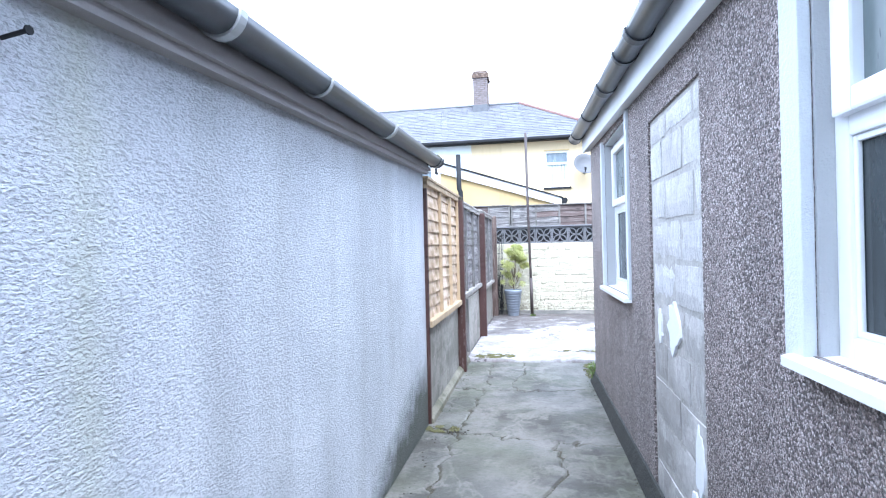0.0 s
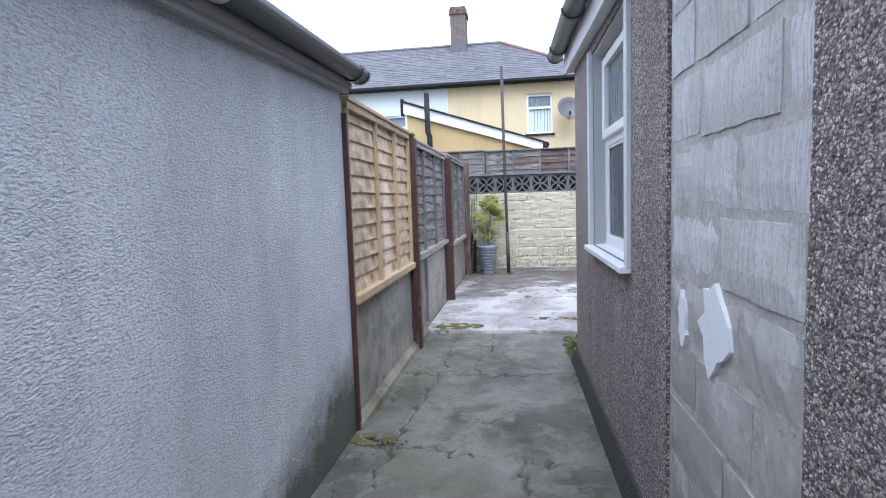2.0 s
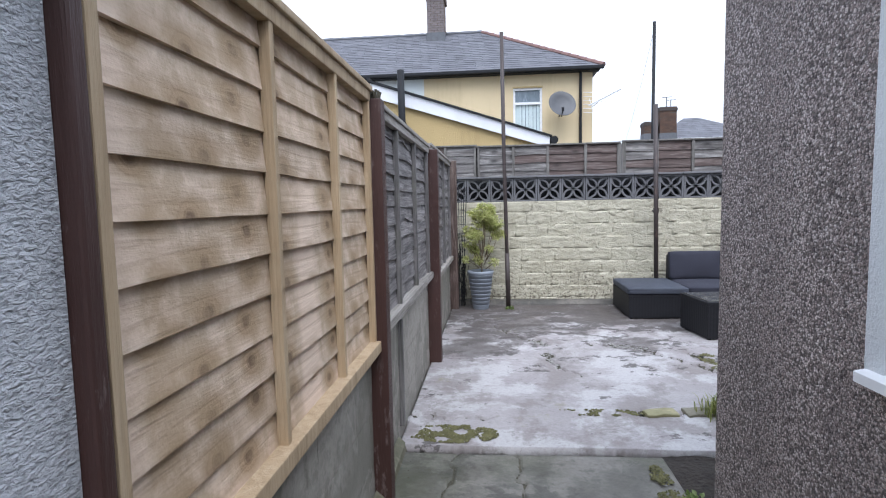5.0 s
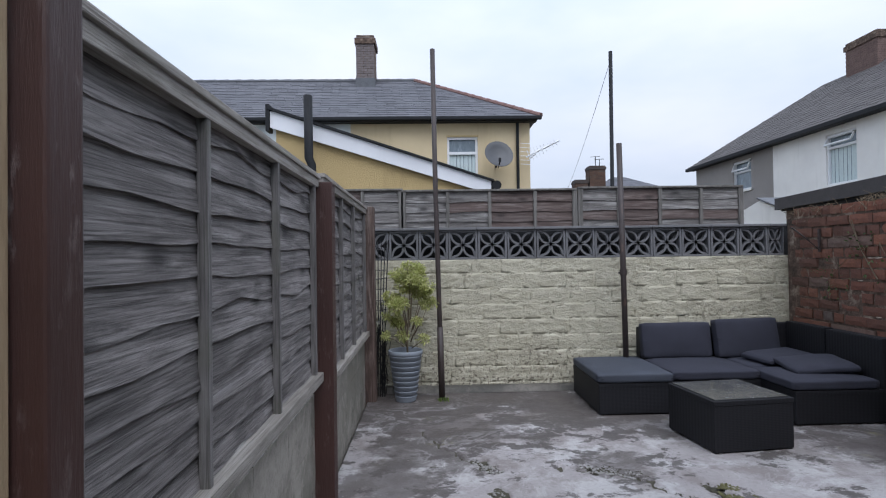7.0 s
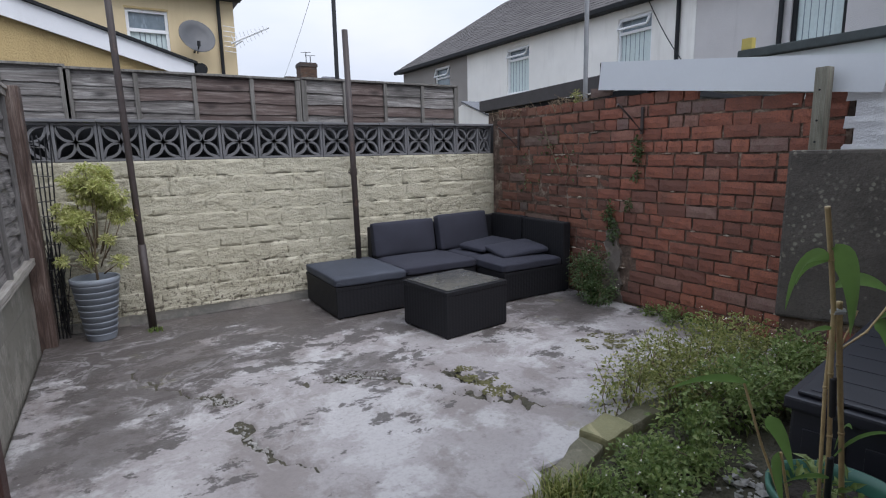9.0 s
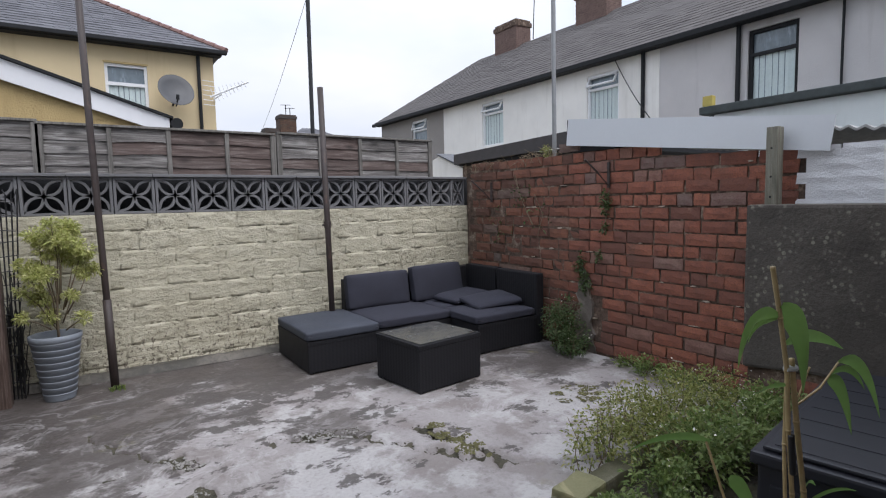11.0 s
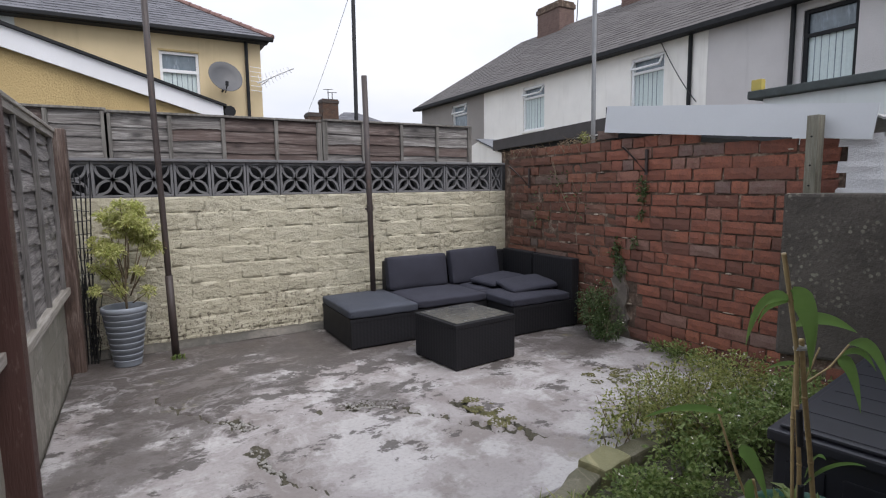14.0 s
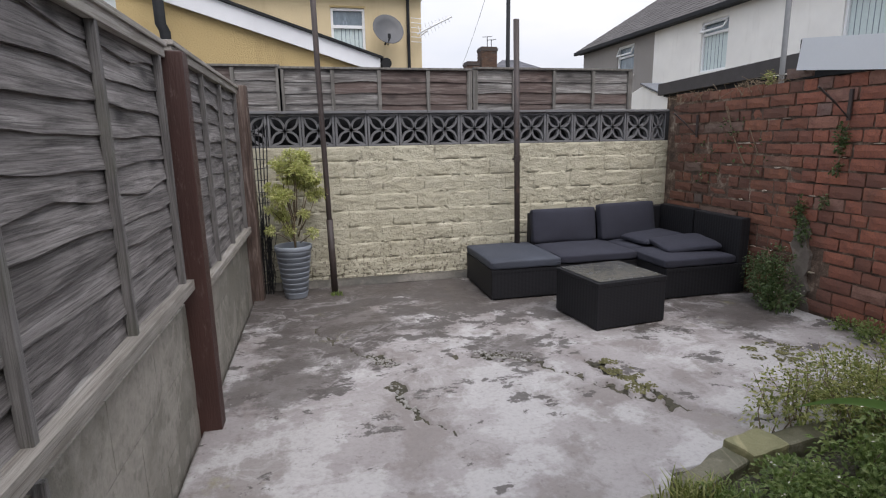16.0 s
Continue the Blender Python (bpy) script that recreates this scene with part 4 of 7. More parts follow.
gutter_h = gutter("gutter", HX - 0.125, -3.2, HY1 + 0.16, lambda y: soffit(y) + 0.15, 0.058, "black half-round plastic gutter on the pebbledashed house", "gutters",
       [(0.4, 0.03, MAT_GUTTER), (2.3, 0.05, MAT_GUTTER), (2.62, 0.03, MAT_GUTTER), (3.25, 0.09, MAT_GUTTER), (4.1, 0.03, MAT_GUTTER), (5.0, 0.03, MAT_GUTTER)])


gutter_h["out_of_square"] = 1


def house_window(name, y0, y1, z0, z1, transom, label, tr=0.055, back=0.075):
    """A uPVC window set back in the wall: a top-hung light over a fixed obscured pane."""
    w = thing(name, label, "window", (HX, (y0 + y1) / 2, z0), "house windows")
    w["out_of_square"] = 1
    for a, b, c, d in ((y0 - tr, y0 + 0.004, z0 - 0.012, z1 + 0.02), (y1 - 0.004, y1 + tr, z0 - 0.012, z1 + 0.02)):
        part("trim", box_bm(HX - 0.018, HX + 0.01, a, b, c, d, bevel=0.004), MAT_CHALK, w, "chalky pale grey painted window trim")
    for a, b in ((y0 + 0.001, y0 + 0.012), (y1 - 0.012, y1 - 0.001)):
        part("reveal", box_bm(HX + 0.012, HX + back + 0.005, a, b, z0, z1), MAT_REVEAL, w, "grey cement reveal")
    part("head", box_bm(HX + 0.012, HX + back + 0.005, y0 + 0.012, y1 - 0.012, z1 - 0.012, z1 - 0.001), MAT_REVEAL, w)
    fx0, fx1 = HX + back, HX + back + 0.06
    fr = 0.052
    bm = bmesh.new()
    for a, b, c, d in ((y0 + 0.012, y0 + 0.012 + fr, z0, z1 - 0.012), (y1 - 0.012 - fr, y1 - 0.012, z0, z1 - 0.012),
                       (y0 + 0.012 + fr, y1 - 0.012 - fr, z0, z0 + fr), (y0 + 0.012 + fr, y1 - 0.012 - fr, z1 - 0.012 - fr, z1 - 0.012),
                       (y0 + 0.012 + fr, y1 - 0.012 - fr, transom - 0.03, transom + 0.03)):
        add_box(bm, fx0, fx1, a, b, c, d, bevel=0.006)
    part("frame", bm, MAT_UPVC, w, "white uPVC frame")
    iy0, iy1 = y0 + 0.012 + fr, y1 - 0.012 - fr
    bm = bmesh.new()
    s = 0.05
    sx0 = HX + back - 0.023
    for a, b, c, d in ((iy0 - 0.02, iy0 + s, transom + 0.012, z1 - 0.05), (iy1 - s, iy1 + 0.02, transom + 0.012, z1 - 0.05),
                       (iy0 + s, iy1 - s, transom + 0.012, transom + 0.012 + s), (iy0 + s, iy1 - s, z1 - 0.05 - s, z1 - 0.05)):
        add_box(bm, sx0, fx0 + 0.03, a, b, c, d, bevel=0.007)
    sash = part("sash", bm, MAT_UPVC, w, "white top-hung opening light")
    part("pane", box_bm(fx0 + 0.004, fx0 + 0.02, iy0 + s - 0.004, iy1 - s + 0.004, transom + 0.012 + s - 0.004, z1 - 0.046 - s), MAT_PANE_TOP, sash, "misted glass pane")
    part("pane", box_bm(fx0 + 0.02, fx0 + 0.036, iy0 - 0.004, iy1 + 0.004, z0 + fr - 0.004, transom - 0.026), MAT_PANE, w, "dark obscured glass pane")
    bm = bmesh.new()
    for a, b, c, d in ((iy0, iy0 + 0.014, z0 + fr, transom - 0.03), (iy1 - 0.014, iy1, z0 + fr, transom - 0.03),
                       (iy0 + 0.014, iy1 - 0.014, z0 + fr, z0 + fr + 0.014), (iy0 + 0.014, iy1 - 0.014, transom - 0.044, transom - 0.03)):
        add_box(bm, fx0 + 0.008, fx0 + 0.019, a, b, c, d, bevel=0.003)
    part("bead", bm, MAT_UPVC, w)
    bm = bmesh.new()
    add_prism(bm, [(HX - 0.045, z0 - 0.03), (HX + 0.08, z0 - 0.03), (HX + 0.08, z0 + 0.006), (HX - 0.03, z0 - 0.004), (HX - 0.045, z0 - 0.008)], 1, y0 - 0.05, y1 + 0.045)
    part("sill", bm, MAT_UPVC, w, "white uPVC sill")
    # a black sheet stands in for the unlit room behind the glass
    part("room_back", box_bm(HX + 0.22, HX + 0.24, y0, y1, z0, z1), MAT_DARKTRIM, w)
    return w


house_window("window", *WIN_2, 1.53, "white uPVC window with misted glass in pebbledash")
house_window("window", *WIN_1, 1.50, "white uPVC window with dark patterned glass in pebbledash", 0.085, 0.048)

# ---------- the blocked-up doorway ----------
infill = thing("blocked_doorway", "doorway filled with rough grey breeze blocks", "doorway", (HX + 0.1, 2.2, -0.05), "", "")
infill["out_of_square"] = 1
part("mortar", box_bm(HX + 0.0125, HX + 0.14, DOOR[0], DOOR[1], DOOR[2], DOOR[3]), MAT_MORTAR, infill, "smeared grey mortar")


def rough_block(name, lx, ly, lz, mat, rough=0.004, seed=1, cuts=3):
    """A block centred on its back face at x = 0, with an uneven front towards -x."""
    r = random.Random(seed)
    bm = bmesh.new()
    ny, nz = cuts + 1, 3
    grid = {}
    for i in range(ny + 1):
        for j in range(nz + 1):
            rim = i in (0, ny) or j in (0, nz)
            y = (i / ny - 0.5) * ly + (r.uniform(-1, 1) * rough if rim else 0)
            z = (j / nz - 0.5) * lz + (r.uniform(-1, 1) * rough if rim else 0)
            x = -lx + (rough * 1.6 if rim else 0) + r.uniform(-1, 1) * rough * 0.8
            grid[i, j] = bm.verts.new((x, y, z))
    back = {k: bm.verts.new((0, (k[0] / ny - 0.5) * ly, (k[1] / nz - 0.5) * lz)) for k in ((0, 0), (ny, 0), (ny, nz), (0, nz))}
    for i in range(ny):
        for j in range(nz):
            bm.faces.new((grid[i, j], grid[i, j + 1], grid[i + 1, j + 1], grid[i + 1, j]))
    rim = [(i, 0) for i in range(ny)] + [(ny, j) for j in range(nz)] + [(i, nz) for i in range(ny, 0, -1)] + [(0, j) for j in range(nz, 0, -1)]
    corner = {(0, 0): (0, 0), (ny, 0): (ny, 0), (ny, nz): (ny, nz), (0, nz): (0, nz)}
    sides = [([(i, 0) for i in range(ny + 1)], (0, 0), (ny, 0)), ([(ny, j) for j in range(nz + 1)], (ny, 0), (ny, nz)),
             ([(i, nz) for i in range(ny, -1, -1)], (ny, nz), (0, nz)), ([(0, j) for j in range(nz, -1, -1)], (0, nz), (0, 0))]
    for run, a, b in sides:
        bm.faces.new([grid[k] for k in run] + [back[b], back[a]])
    return mesh_of(bm, name, mat)


row_z = [0.0, 0.20, 0.41, 0.60, 0.79, 0.98, 1.172, 1.358, 1.55, 1.735, 1.85]
joints = [[1.95, 2.2, 2.75], [1.95, 2.04, 2.42, 2.75], [1.95, 2.3, 2.75], [1.95, 2.14, 2.50, 2.75], [1.95, 2.23, 2.75], [1.95, 2.352, 2.75], [1.95, 2.245, 2.75],
          [1.95, 2.056, 2.48, 2.75], [1.95, 2.20, 2.53, 2.75], [1.95, 2.06, 2.45, 2.75]]
for k, js in enumerate(joints):
    for n, (a, b) in enumerate(zip(js, js[1:])):
        me = rough_block("block", 0.03, b - a - rng.uniform(0.022, 0.040), row_z[k + 1] - row_z[k] - rng.uniform(0.018, 0.034), MAT_BLOCKS if k > 4 else MAT_SMEARED, 0.0028, k * 7 + n, 7)
        piece("block", me, infill, Matrix.Translation((HX + 0.036 + rng.uniform(-0.003, 0.003), (a + b) / 2, (row_z[k] + row_z[k + 1]) / 2 + rng.uniform(-0.005, 0.005))))
# white render patches left on the blocks
for cy, cz, w, h, sd in ((2.605, 0.855, 0.075, 0.18, 1), (2.365, 0.885, 0.19, 0.25, 2), (2.04, 0.42, 0.11, 0.30, 3), (2.10, 0.22, 0.10, 0.16, 5)):
    r = random.Random(sd)
    bm = bmesh.new()
    outline = [(cy + w * 0.5 * math.cos(t) * r.uniform(0.6, 1.15), cz + h * 0.5 * math.sin(t) * r.uniform(0.65, 1.15)) for t in [2 * math.pi * q / 15 for q in range(15)]]
    add_prism(bm, outline, 0, HX + 0.001, HX + 0.014)
    part("plaster_patch", bm, MAT_WHITEBOARD, infill, "patch of flaking white plaster")

# ---------- boundary fence on a concrete plinth ----------
plinth = solid("fence_plinth", box_bm(-0.16, -0.035, SHED_Y1, 10.1, -0.12, 0.66), MAT_BASEWALL, "low grey rendered block wall under the fence", "wall", "structure")
kz = [-0.06, 0.16, 0.40, 0.64]
for row in range(3):
    y = SHED_Y1 + 0.02 + (0.22 if row % 2 else 0.0)
    ends = [SHED_Y1 + 0.02]
    while y < 9.9:
        y += 0.45
        ends.append(min(y, 9.98))
    for n, (a, b) in enumerate(zip(ends, ends[1:])):
        if b - a < 0.08:
            continue
        me = rough_block("block", 0.022, b - a - 0.003, kz[row + 1] - kz[row] - 0.003, MAT_BASEWALL, 0.0012, row * 31 + n)
        me.name = "block"
        piece("block", me, plinth, Matrix.Translation((-0.037, (a + b) / 2, (kz[row] + kz[row + 1]) / 2)) @ Matrix.Rotation(0, 4, "Z") @ Matrix.Scale(-1, 4, (1, 0, 0)))
bm = bmesh.new()
add_prism(bm, [(-0.01, -0.10), (0.055, -0.10), (0.03, 0.0), (-0.01, 0.035)], 1, SHED_Y1 + 0.01, 5.95)
solid("path_haunching", bm, MAT_KERB, "damp mossy cement haunching along the fence plinth", "kerb", "structure")


def lap_slat(name, ln, h, mat, wavy, seed, axis=1):
    """An overlapping feather-edge board along y (or x), its lower edge proud and, if wavy, uneven. Front towards +x (or -y)."""
    r = random.Random(seed)
    n = 16
    bm = bmesh.new()
    rows = []
    ph, ph2, amp = r.uniform(0, 6), r.uniform(0, 6), wavy * r.uniform(0.5, 1.2)
    for i in range(n + 1):
        u = (i / n - 0.5) * ln
        wz = amp * (math.sin(u * 5 + ph) + 0.6 * math.sin(u * 13 + ph2) + (0.5 * r.uniform(-1, 1)))
        wx = abs(amp) * 0.35 * math.sin(u * 7 + ph2)
        prof = [(0.0, h * 0.5), (0.006, h * 0.5), (0.021 + wx, -h * 0.5 + wz), (0.008 + wx, -h * 0.5 + wz)]
        rows.append([bm.verts.new((d, u, z) if axis == 1 else (u, -d, z)) for d, z in prof])
    for a, b in zip(rows, rows[1:]):
        for k in range(4):
            bm.faces.new((a[k], a[(k + 1) % 4], b[(k + 1) % 4], b[k]))
    bm.faces.new(rows[0][::-1])
    bm.faces.new(rows[-1])
    return mesh_of(bm, name, mat)


def fence_panel(y0, y1, z0, z1, count, wood, wood_v, rail, wavy, label, seed, batten_at=(0.0, 0.335, 0.66, 1.0), tilt=0.0):
    f = thing("lap_fence", label, "fence", (0, (y0 + y1) / 2, z0), "fence panels along the boundary")
    ln = y1 - y0
    pitch = (z1 - z0 - 0.05) / count
    meshes = [lap_slat("slat", ln - 0.01, pitch * 1.28, wood, wavy, seed * 10 + k) for k in range(5)]
    r = random.Random(seed)
    for k in range(count):
        m = Matrix.Translation((-0.028 + r.uniform(-0.002, 0.002), (y0 + y1) / 2, z0 + 0.055 + pitch * (k + 0.5))) @ Matrix.Rotation(wavy * r.uniform(-0.35, 0.35), 4, "X")
        piece("slat", meshes[(k * 3 + seed) % 5], f, m)
    for u in batten_at:
        w = 0.024
        c = y0 + w / 2 + u * (ln - w)
        b = box_bm(-0.012, 0.017, c - w / 2, c + w / 2, z0 + 0.045, z1 - 0.02, bevel=0.003)
        part("batten", b, wood_v, f)
    part("bottom_rail", box_bm(-0.03, 0.036, y0, y1, z0, z0 + 0.048, bevel=0.004), rail, f, "weathered bottom rail")
    part("top_rail", box_bm(-0.012, 0.020, y0, y1, z1 - 0.045, z1 - 0.004, bevel=0.003), rail, f)
    part("cap", box_bm(-0.04, 0.03, y0 - 0.01, y1 + 0.01, z1 - 0.004, z1 + 0.018, bevel=0.004), rail, f)
    return f


fence_panel(3.80, 5.388, 0.668, 1.775, 11, MAT_NEWWOOD, MAT_NEWWOOD_V, MAT_NEWWOOD_V, 0.0015, "new pale pine lap fence panel on the plinth", 3, (0.0, 0.37, 0.70, 1.0))
fence_panel(5.484, 7.43, 0.705, 1.745, 11, MAT_OLDWOOD, MAT_OLDWOOD_V, MAT_OLDRAIL, 0.010, "weathered grey waney lap fence panel on the plinth", 4, (0.02, 0.29, 0.63, 0.97))
fence_panel(7.56, 9.56, 0.62, 1.775, 11, MAT_OLDWOOD, MAT_OLDWOOD_V, MAT_OLDRAIL, 0.009, "weathered grey waney lap fence panel on the plinth", 6, (0.02, 0.33, 0.62, 0.97))


def fence_post(y, w, d, z1, label, lean=0.0, mat=None, z0=-0.08):
    bm = bmesh.new()
    add_box(bm, -0.025, d, y - w / 2, y + w / 2, z0, z1, bevel=0.006)
    for v in bm.verts:
        v.co.y += lean * (v.co.z - z0)
        v.co.x += 0.003 * math.sin(v.co.z * 9)
    ob = solid("fence_post", bm, mat or MAT_POST, label, "post", "", "fence posts")
    return ob


fence_post(3.778, 0.03, 0.02, 1.70, "narrow dark brown fence post against the shed")
fence_post(5.436, 0.08, 0.062, 1.745, "brown fence post with flaking paint")
fence_post(7.495, 0.10, 0.085, 1.73, "brown fence post with flaking paint", -0.008)
fence_post(9.70, 0.13, 0.085, 1.80, "weathered brown fence post leaning in the corner", -0.035, make_wood("weathered_brown_post_wood", (0.035, 0.022, 0.018), (0.10, 0.065, 0.052), (0.27, 0.215, 0.185), 2, False))
fence_post(6.06, 0.022, 0.012, 0.66, "thin dark stake against the plinth", 0.02, MAT_OLDWOOD_V, 0.05)
bm = bmesh.new()
for k in range(40):
    p = Vector((rng.uniform(-0.02, 0.05), 5.436 + rng.uniform(-0.038, 0.038), 1.745))
    add_tube(bm, [p, p + Vector((rng.uniform(-0.01, 0.01), rng.uniform(-0.01, 0.01), rng.uniform(0.01, 0.04)))], 0.006, 5)
solid("post_top_lichen", bm, MAT_CRACKSOIL, "dark lichen crust on a post top", "lichen", "stuff")

# ---------- back wall ----------
BY = 10.0
COURSE, ROWS_N = 0.1545, 9
back_wall = solid("wall_back", box_bm(-0.1, 4.42, BY + 0.0030, BY + 0.2, -0.12, 1.30), MAT_CREAM, "cream painted rock-faced block wall", "wall", "structure")


def rock_block(ln, h, seed):
    r = random.Random(seed)
    bm = bmesh.new()
    nx, nz = 14, 6
    g = {}
    o1, o2 = r.uniform(0, 50), r.uniform(0, 50)
    for i in range(nx + 1):
        for j in range(nz + 1):
            rim = i in (0, nx) or j in (0, nz)
            u, w = (i / nx - 0.5) * ln, (j / nz - 0.5) * h
            d = 0.0045 + (0.8 if rim else 1.0) * (0.009 * max(0, 0.3 + noise.noise((u * 6 + o1, w * 15 + o2, 0))) + 0.004 * noise.noise((u * 26 + o2, w * 44, 1)))
            g[i, j] = bm.verts.new((u, -max(d, 0.004), w))
    for i in range(nx):
        for j in range(nz):
            bm.faces.new((g[i, j], g[i + 1, j], g[i + 1, j + 1], g[i, j + 1]))
    edge = [g[i, 0] for i in range(nx + 1)] + [g[nx, j] for j in range(1, nz + 1)] + [g[i, nz] for i in range(nx - 1, -1, -1)] + [g[0, j] for j in range(nz - 1, 0, -1)]
    back = [bm.verts.new((v.co.x, 0.012, v.co.z)) for v in edge]
    n = len(edge)
    for k in range(n):
        bm.faces.new((edge[k], back[k], back[(k + 1) % n], edge[(k + 1) % n]))
    me = mesh_of(bm, "stone_block", MAT_CREAM)
    me.polygons.foreach_set("use_smooth", [k < nx * nz for k in range(len(me.polygons))])
    return me


rock_meshes = [rock_block(0.40, COURSE - 0.0012, s) for s in range(8)]
for row in range(ROWS_N):
    z0, z1 = 0.0825 + COURSE * (row - 1), min(1.30, 0.0825 + COURSE * row)
    x = -0.1 + (0.0, -0.21, -0.09, -0.3, -0.16)[row % 5]
    while x < 4.21:
        w = rng.choice((0.40, 0.40, 0.42, 0.30))
        a, b = max(x, -0.09), min(x + w, 4.215)
        if b - a > 0.06:
            m = Matrix.Translation(((a + b) / 2, BY + 0.01, (z0 + z1) / 2)) @ Matrix.Diagonal(((b - a) / 0.40, 1, (z1 - z0) / COURSE, 1))
            piece("stone_block", rng.choice(rock_meshes), back_wall, m)
        x += w
bm = bmesh.new()
bmesh.ops.create_grid(bm, x_segments=90, y_segments=4, size=0.5)
for v in bm.verts:
    t = v.co.y + 0.5
    x = (v.co.x + 0.5) * 4.2
    wob = 0.018 * noise.noise((x * 4, 0, 0))
    v.co = (x, 9.90 + 0.1 * t + wob * (1 - t), 0.004 + 0.055 * min(1, t * 2.2) + 0.008 * noise.noise((x * 12, t, 2)) * (1 if t > 0.1 else 0))
solid("wall_footing", bm, MAT_FOOTING, "rough dirty cement fillet along the foot of the back wall", "kerb", "structure", smooth=True)

# pierced screen blocks, each with crossing petals
PITCH, SZ0, SH = 0.2955, 1.302, 0.292


def screen_mesh(width):
    bm = bmesh.new()
    h, w, d, r = SH / 2, width / 2 - 0.003, 0.045, 0.020
    for a in ((-w, w, -h, -h + r), (-w, w, h - r, h), (-w, -w + r, -h + r, h - r), (w - r, w, -h + r, h - r)):
        add_box(bm, a[0], a[1], -d, d, a[2], a[3], bevel=0.003)
    if width > 0.2:
        ih = h - r
        for q in range(4):
            ang = math.pi / 4 + q * math.pi / 2
            dx, dz = math.cos(ang), math.sin(ang)
            tip = Vector((dx, 0, dz)) * ih * 1.40
            side = Vector((-dz, 0, dx))
            for s in (-1, 1):
                pts = []
                for k in range(9):
                    t = k / 8
                    pts.append(tip * t + side * s * 0.043 * math.sin(math.pi * t) * (1 - 0.15 * t))
                prof = []
                for k, p in enumerate(pts):
                    tang = (pts[min(8, k + 1)] - pts[max(0, k - 1)]).normalized()
                    nn = Vector((-tang.z, 0, tang.x))
                    th = 0.0098
                    prof.append([bm.verts.new(p + nn * e * th + Vector((0, f, 0))) for e, f in ((-1, -0.030), (1, -0.030), (1, 0.030), (-1, 0.030))])
                for a, b in zip(prof, prof[1:]):
                    for k in range(4):
                        bm.faces.new((a[k], a[(k + 1) % 4], b[(k + 1) % 4], b[k]))
    return mesh_of(bm, "screen_block", MAT_SCREEN)


screen_row = thing("screen_block_row", "row of grey pierced flower-pattern screen blocks", "screen wall", (2.1, BY + 0.05, SZ0), "", "structure")
sm = screen_mesh(PITCH)
x = 4.195 - 0.165
piece("screen_block", screen_mesh(0.165 * 2 * 0.98), screen_row, Matrix.Translation((4.195 - 0.0825, BY + 0.06, SZ0 + SH / 2)) @ Matrix.Diagonal((0.5, 1, 1, 1)))
while x > -0.1:
    piece("screen_block", sm, screen_row, Matrix.Translation((x - PITCH / 2, BY + 0.06 + rng.uniform(-0.002, 0.002), SZ0 + SH / 2)))
    x -= PITCH
bm = bmesh.new()
x = -0.1
while x < 4.2:
    w = rng.choice((0.58, 0.6, 0.61))
    add_box(bm, x + 0.003, min(4.21, x + w), BY - 0.012, BY + 0.132, SZ0 + SH + 0.002, SZ0 + SH + 0.026 + rng.uniform(-0.002, 0.002), bevel=0.005)
    x += w
part("coping", bm, MAT_SCREEN, screen_row, "thin grey coping strip")
# added black sheet: its colour is the shade seen through the piercings
part("backing", box_bm(-0.4, 4.4, BY + 0.20, BY + 0.22, 1.2, 1.62), MAT_DARKTRIM, screen_row, "black sheet painting the shade behind the piercings")


# ---------- neighbour's fence behind ----------
def back_panel(x0, x1, z0, z1, reds, seed, label, battens, capz=0.0):
    f = thing("lap_fence", label, "fence", ((x0 + x1) / 2, 10.3, z0), "fence panels behind the wall")
    count = 5
    pitch = (z1 - z0) / count
    r = random.Random(seed)
    edges = [x0] + battens + [x1]
    for a, b in zip(edges, edges[1:]):
        red = any(p < (a + b) / 2 < q for p, q in reds)
        for k in range(count):
            me = lap_slat("slat", b - a - 0.01, pitch * 1.25, MAT_BACKWOOD_RED if red or r.random() < 0.08 else MAT_BACKWOOD, 0.006, r.randrange(999), 0)
            piece("slat", me, f, Matrix.Translation(((a + b) / 2, 10.30, z0 + pitch * (k + 0.5))) @ Matrix.Rotation(r.uniform(-0.012, 0.012), 4, "Y"))
    for c in edges:
        w = 0.035 if c not in (x0, x1) else 0.05
        bm = box_bm(c - w / 2, c + w / 2, 10.262, 10.292, z0 - 0.1, z1 - 0.003, bevel=0.003)
        part("batten", bm, MAT_BACKWOOD_V, f)
    part("cap", box_bm(x0 - 0.02, x1 + 0.02, 10.255, 10.325, z1, z1 + 0.02, bevel=0.003), MAT_BACKWOOD_V, f)
    for c in (x0 + 0.03, x1 - 0.03):
        part("post", box_bm(c - 0.03, c + 0.03, 10.325, 10.385, -0.14, z1 - 0.01), MAT_BACKWOOD_V, f)
    return f


back_panel(-1.42, 0.30, 1.50, 2.03, [], 1, "weathered grey lap panel of the fence behind", [-1.0, -0.55, -0.1])
back_panel(0.325, 2.13, 1.50, 2.015, [(1.2, 2.13)], 2, "weathered lap panel with reddish brown boards", [0.79, 1.23, 1.71])
back_panel(2.19, 3.91, 1.50, 2.03, [(2.62, 2.9)], 3, "weathered grey lap panel of the fence behind", [2.60, 3.04, 3.48])

# ---------- poles ----------
def pole(name, pts, r, mat, label, sides=12):
    bm = bmesh.new()
    add_tube(bm, pts, r, sides)
    return solid(name, bm, mat, label, "pole", "", "washing line poles", True)


pole("clothes_pole", [(0.690, 9.665, -0.02), (0.672, 9.668, 1.0), (0.655, 9.67, 1.9), (0.642, 9.67, 3.28)], 0.023, MAT_RUST, "tall thin rusty brown clothes pole")
bm = bmesh.new()
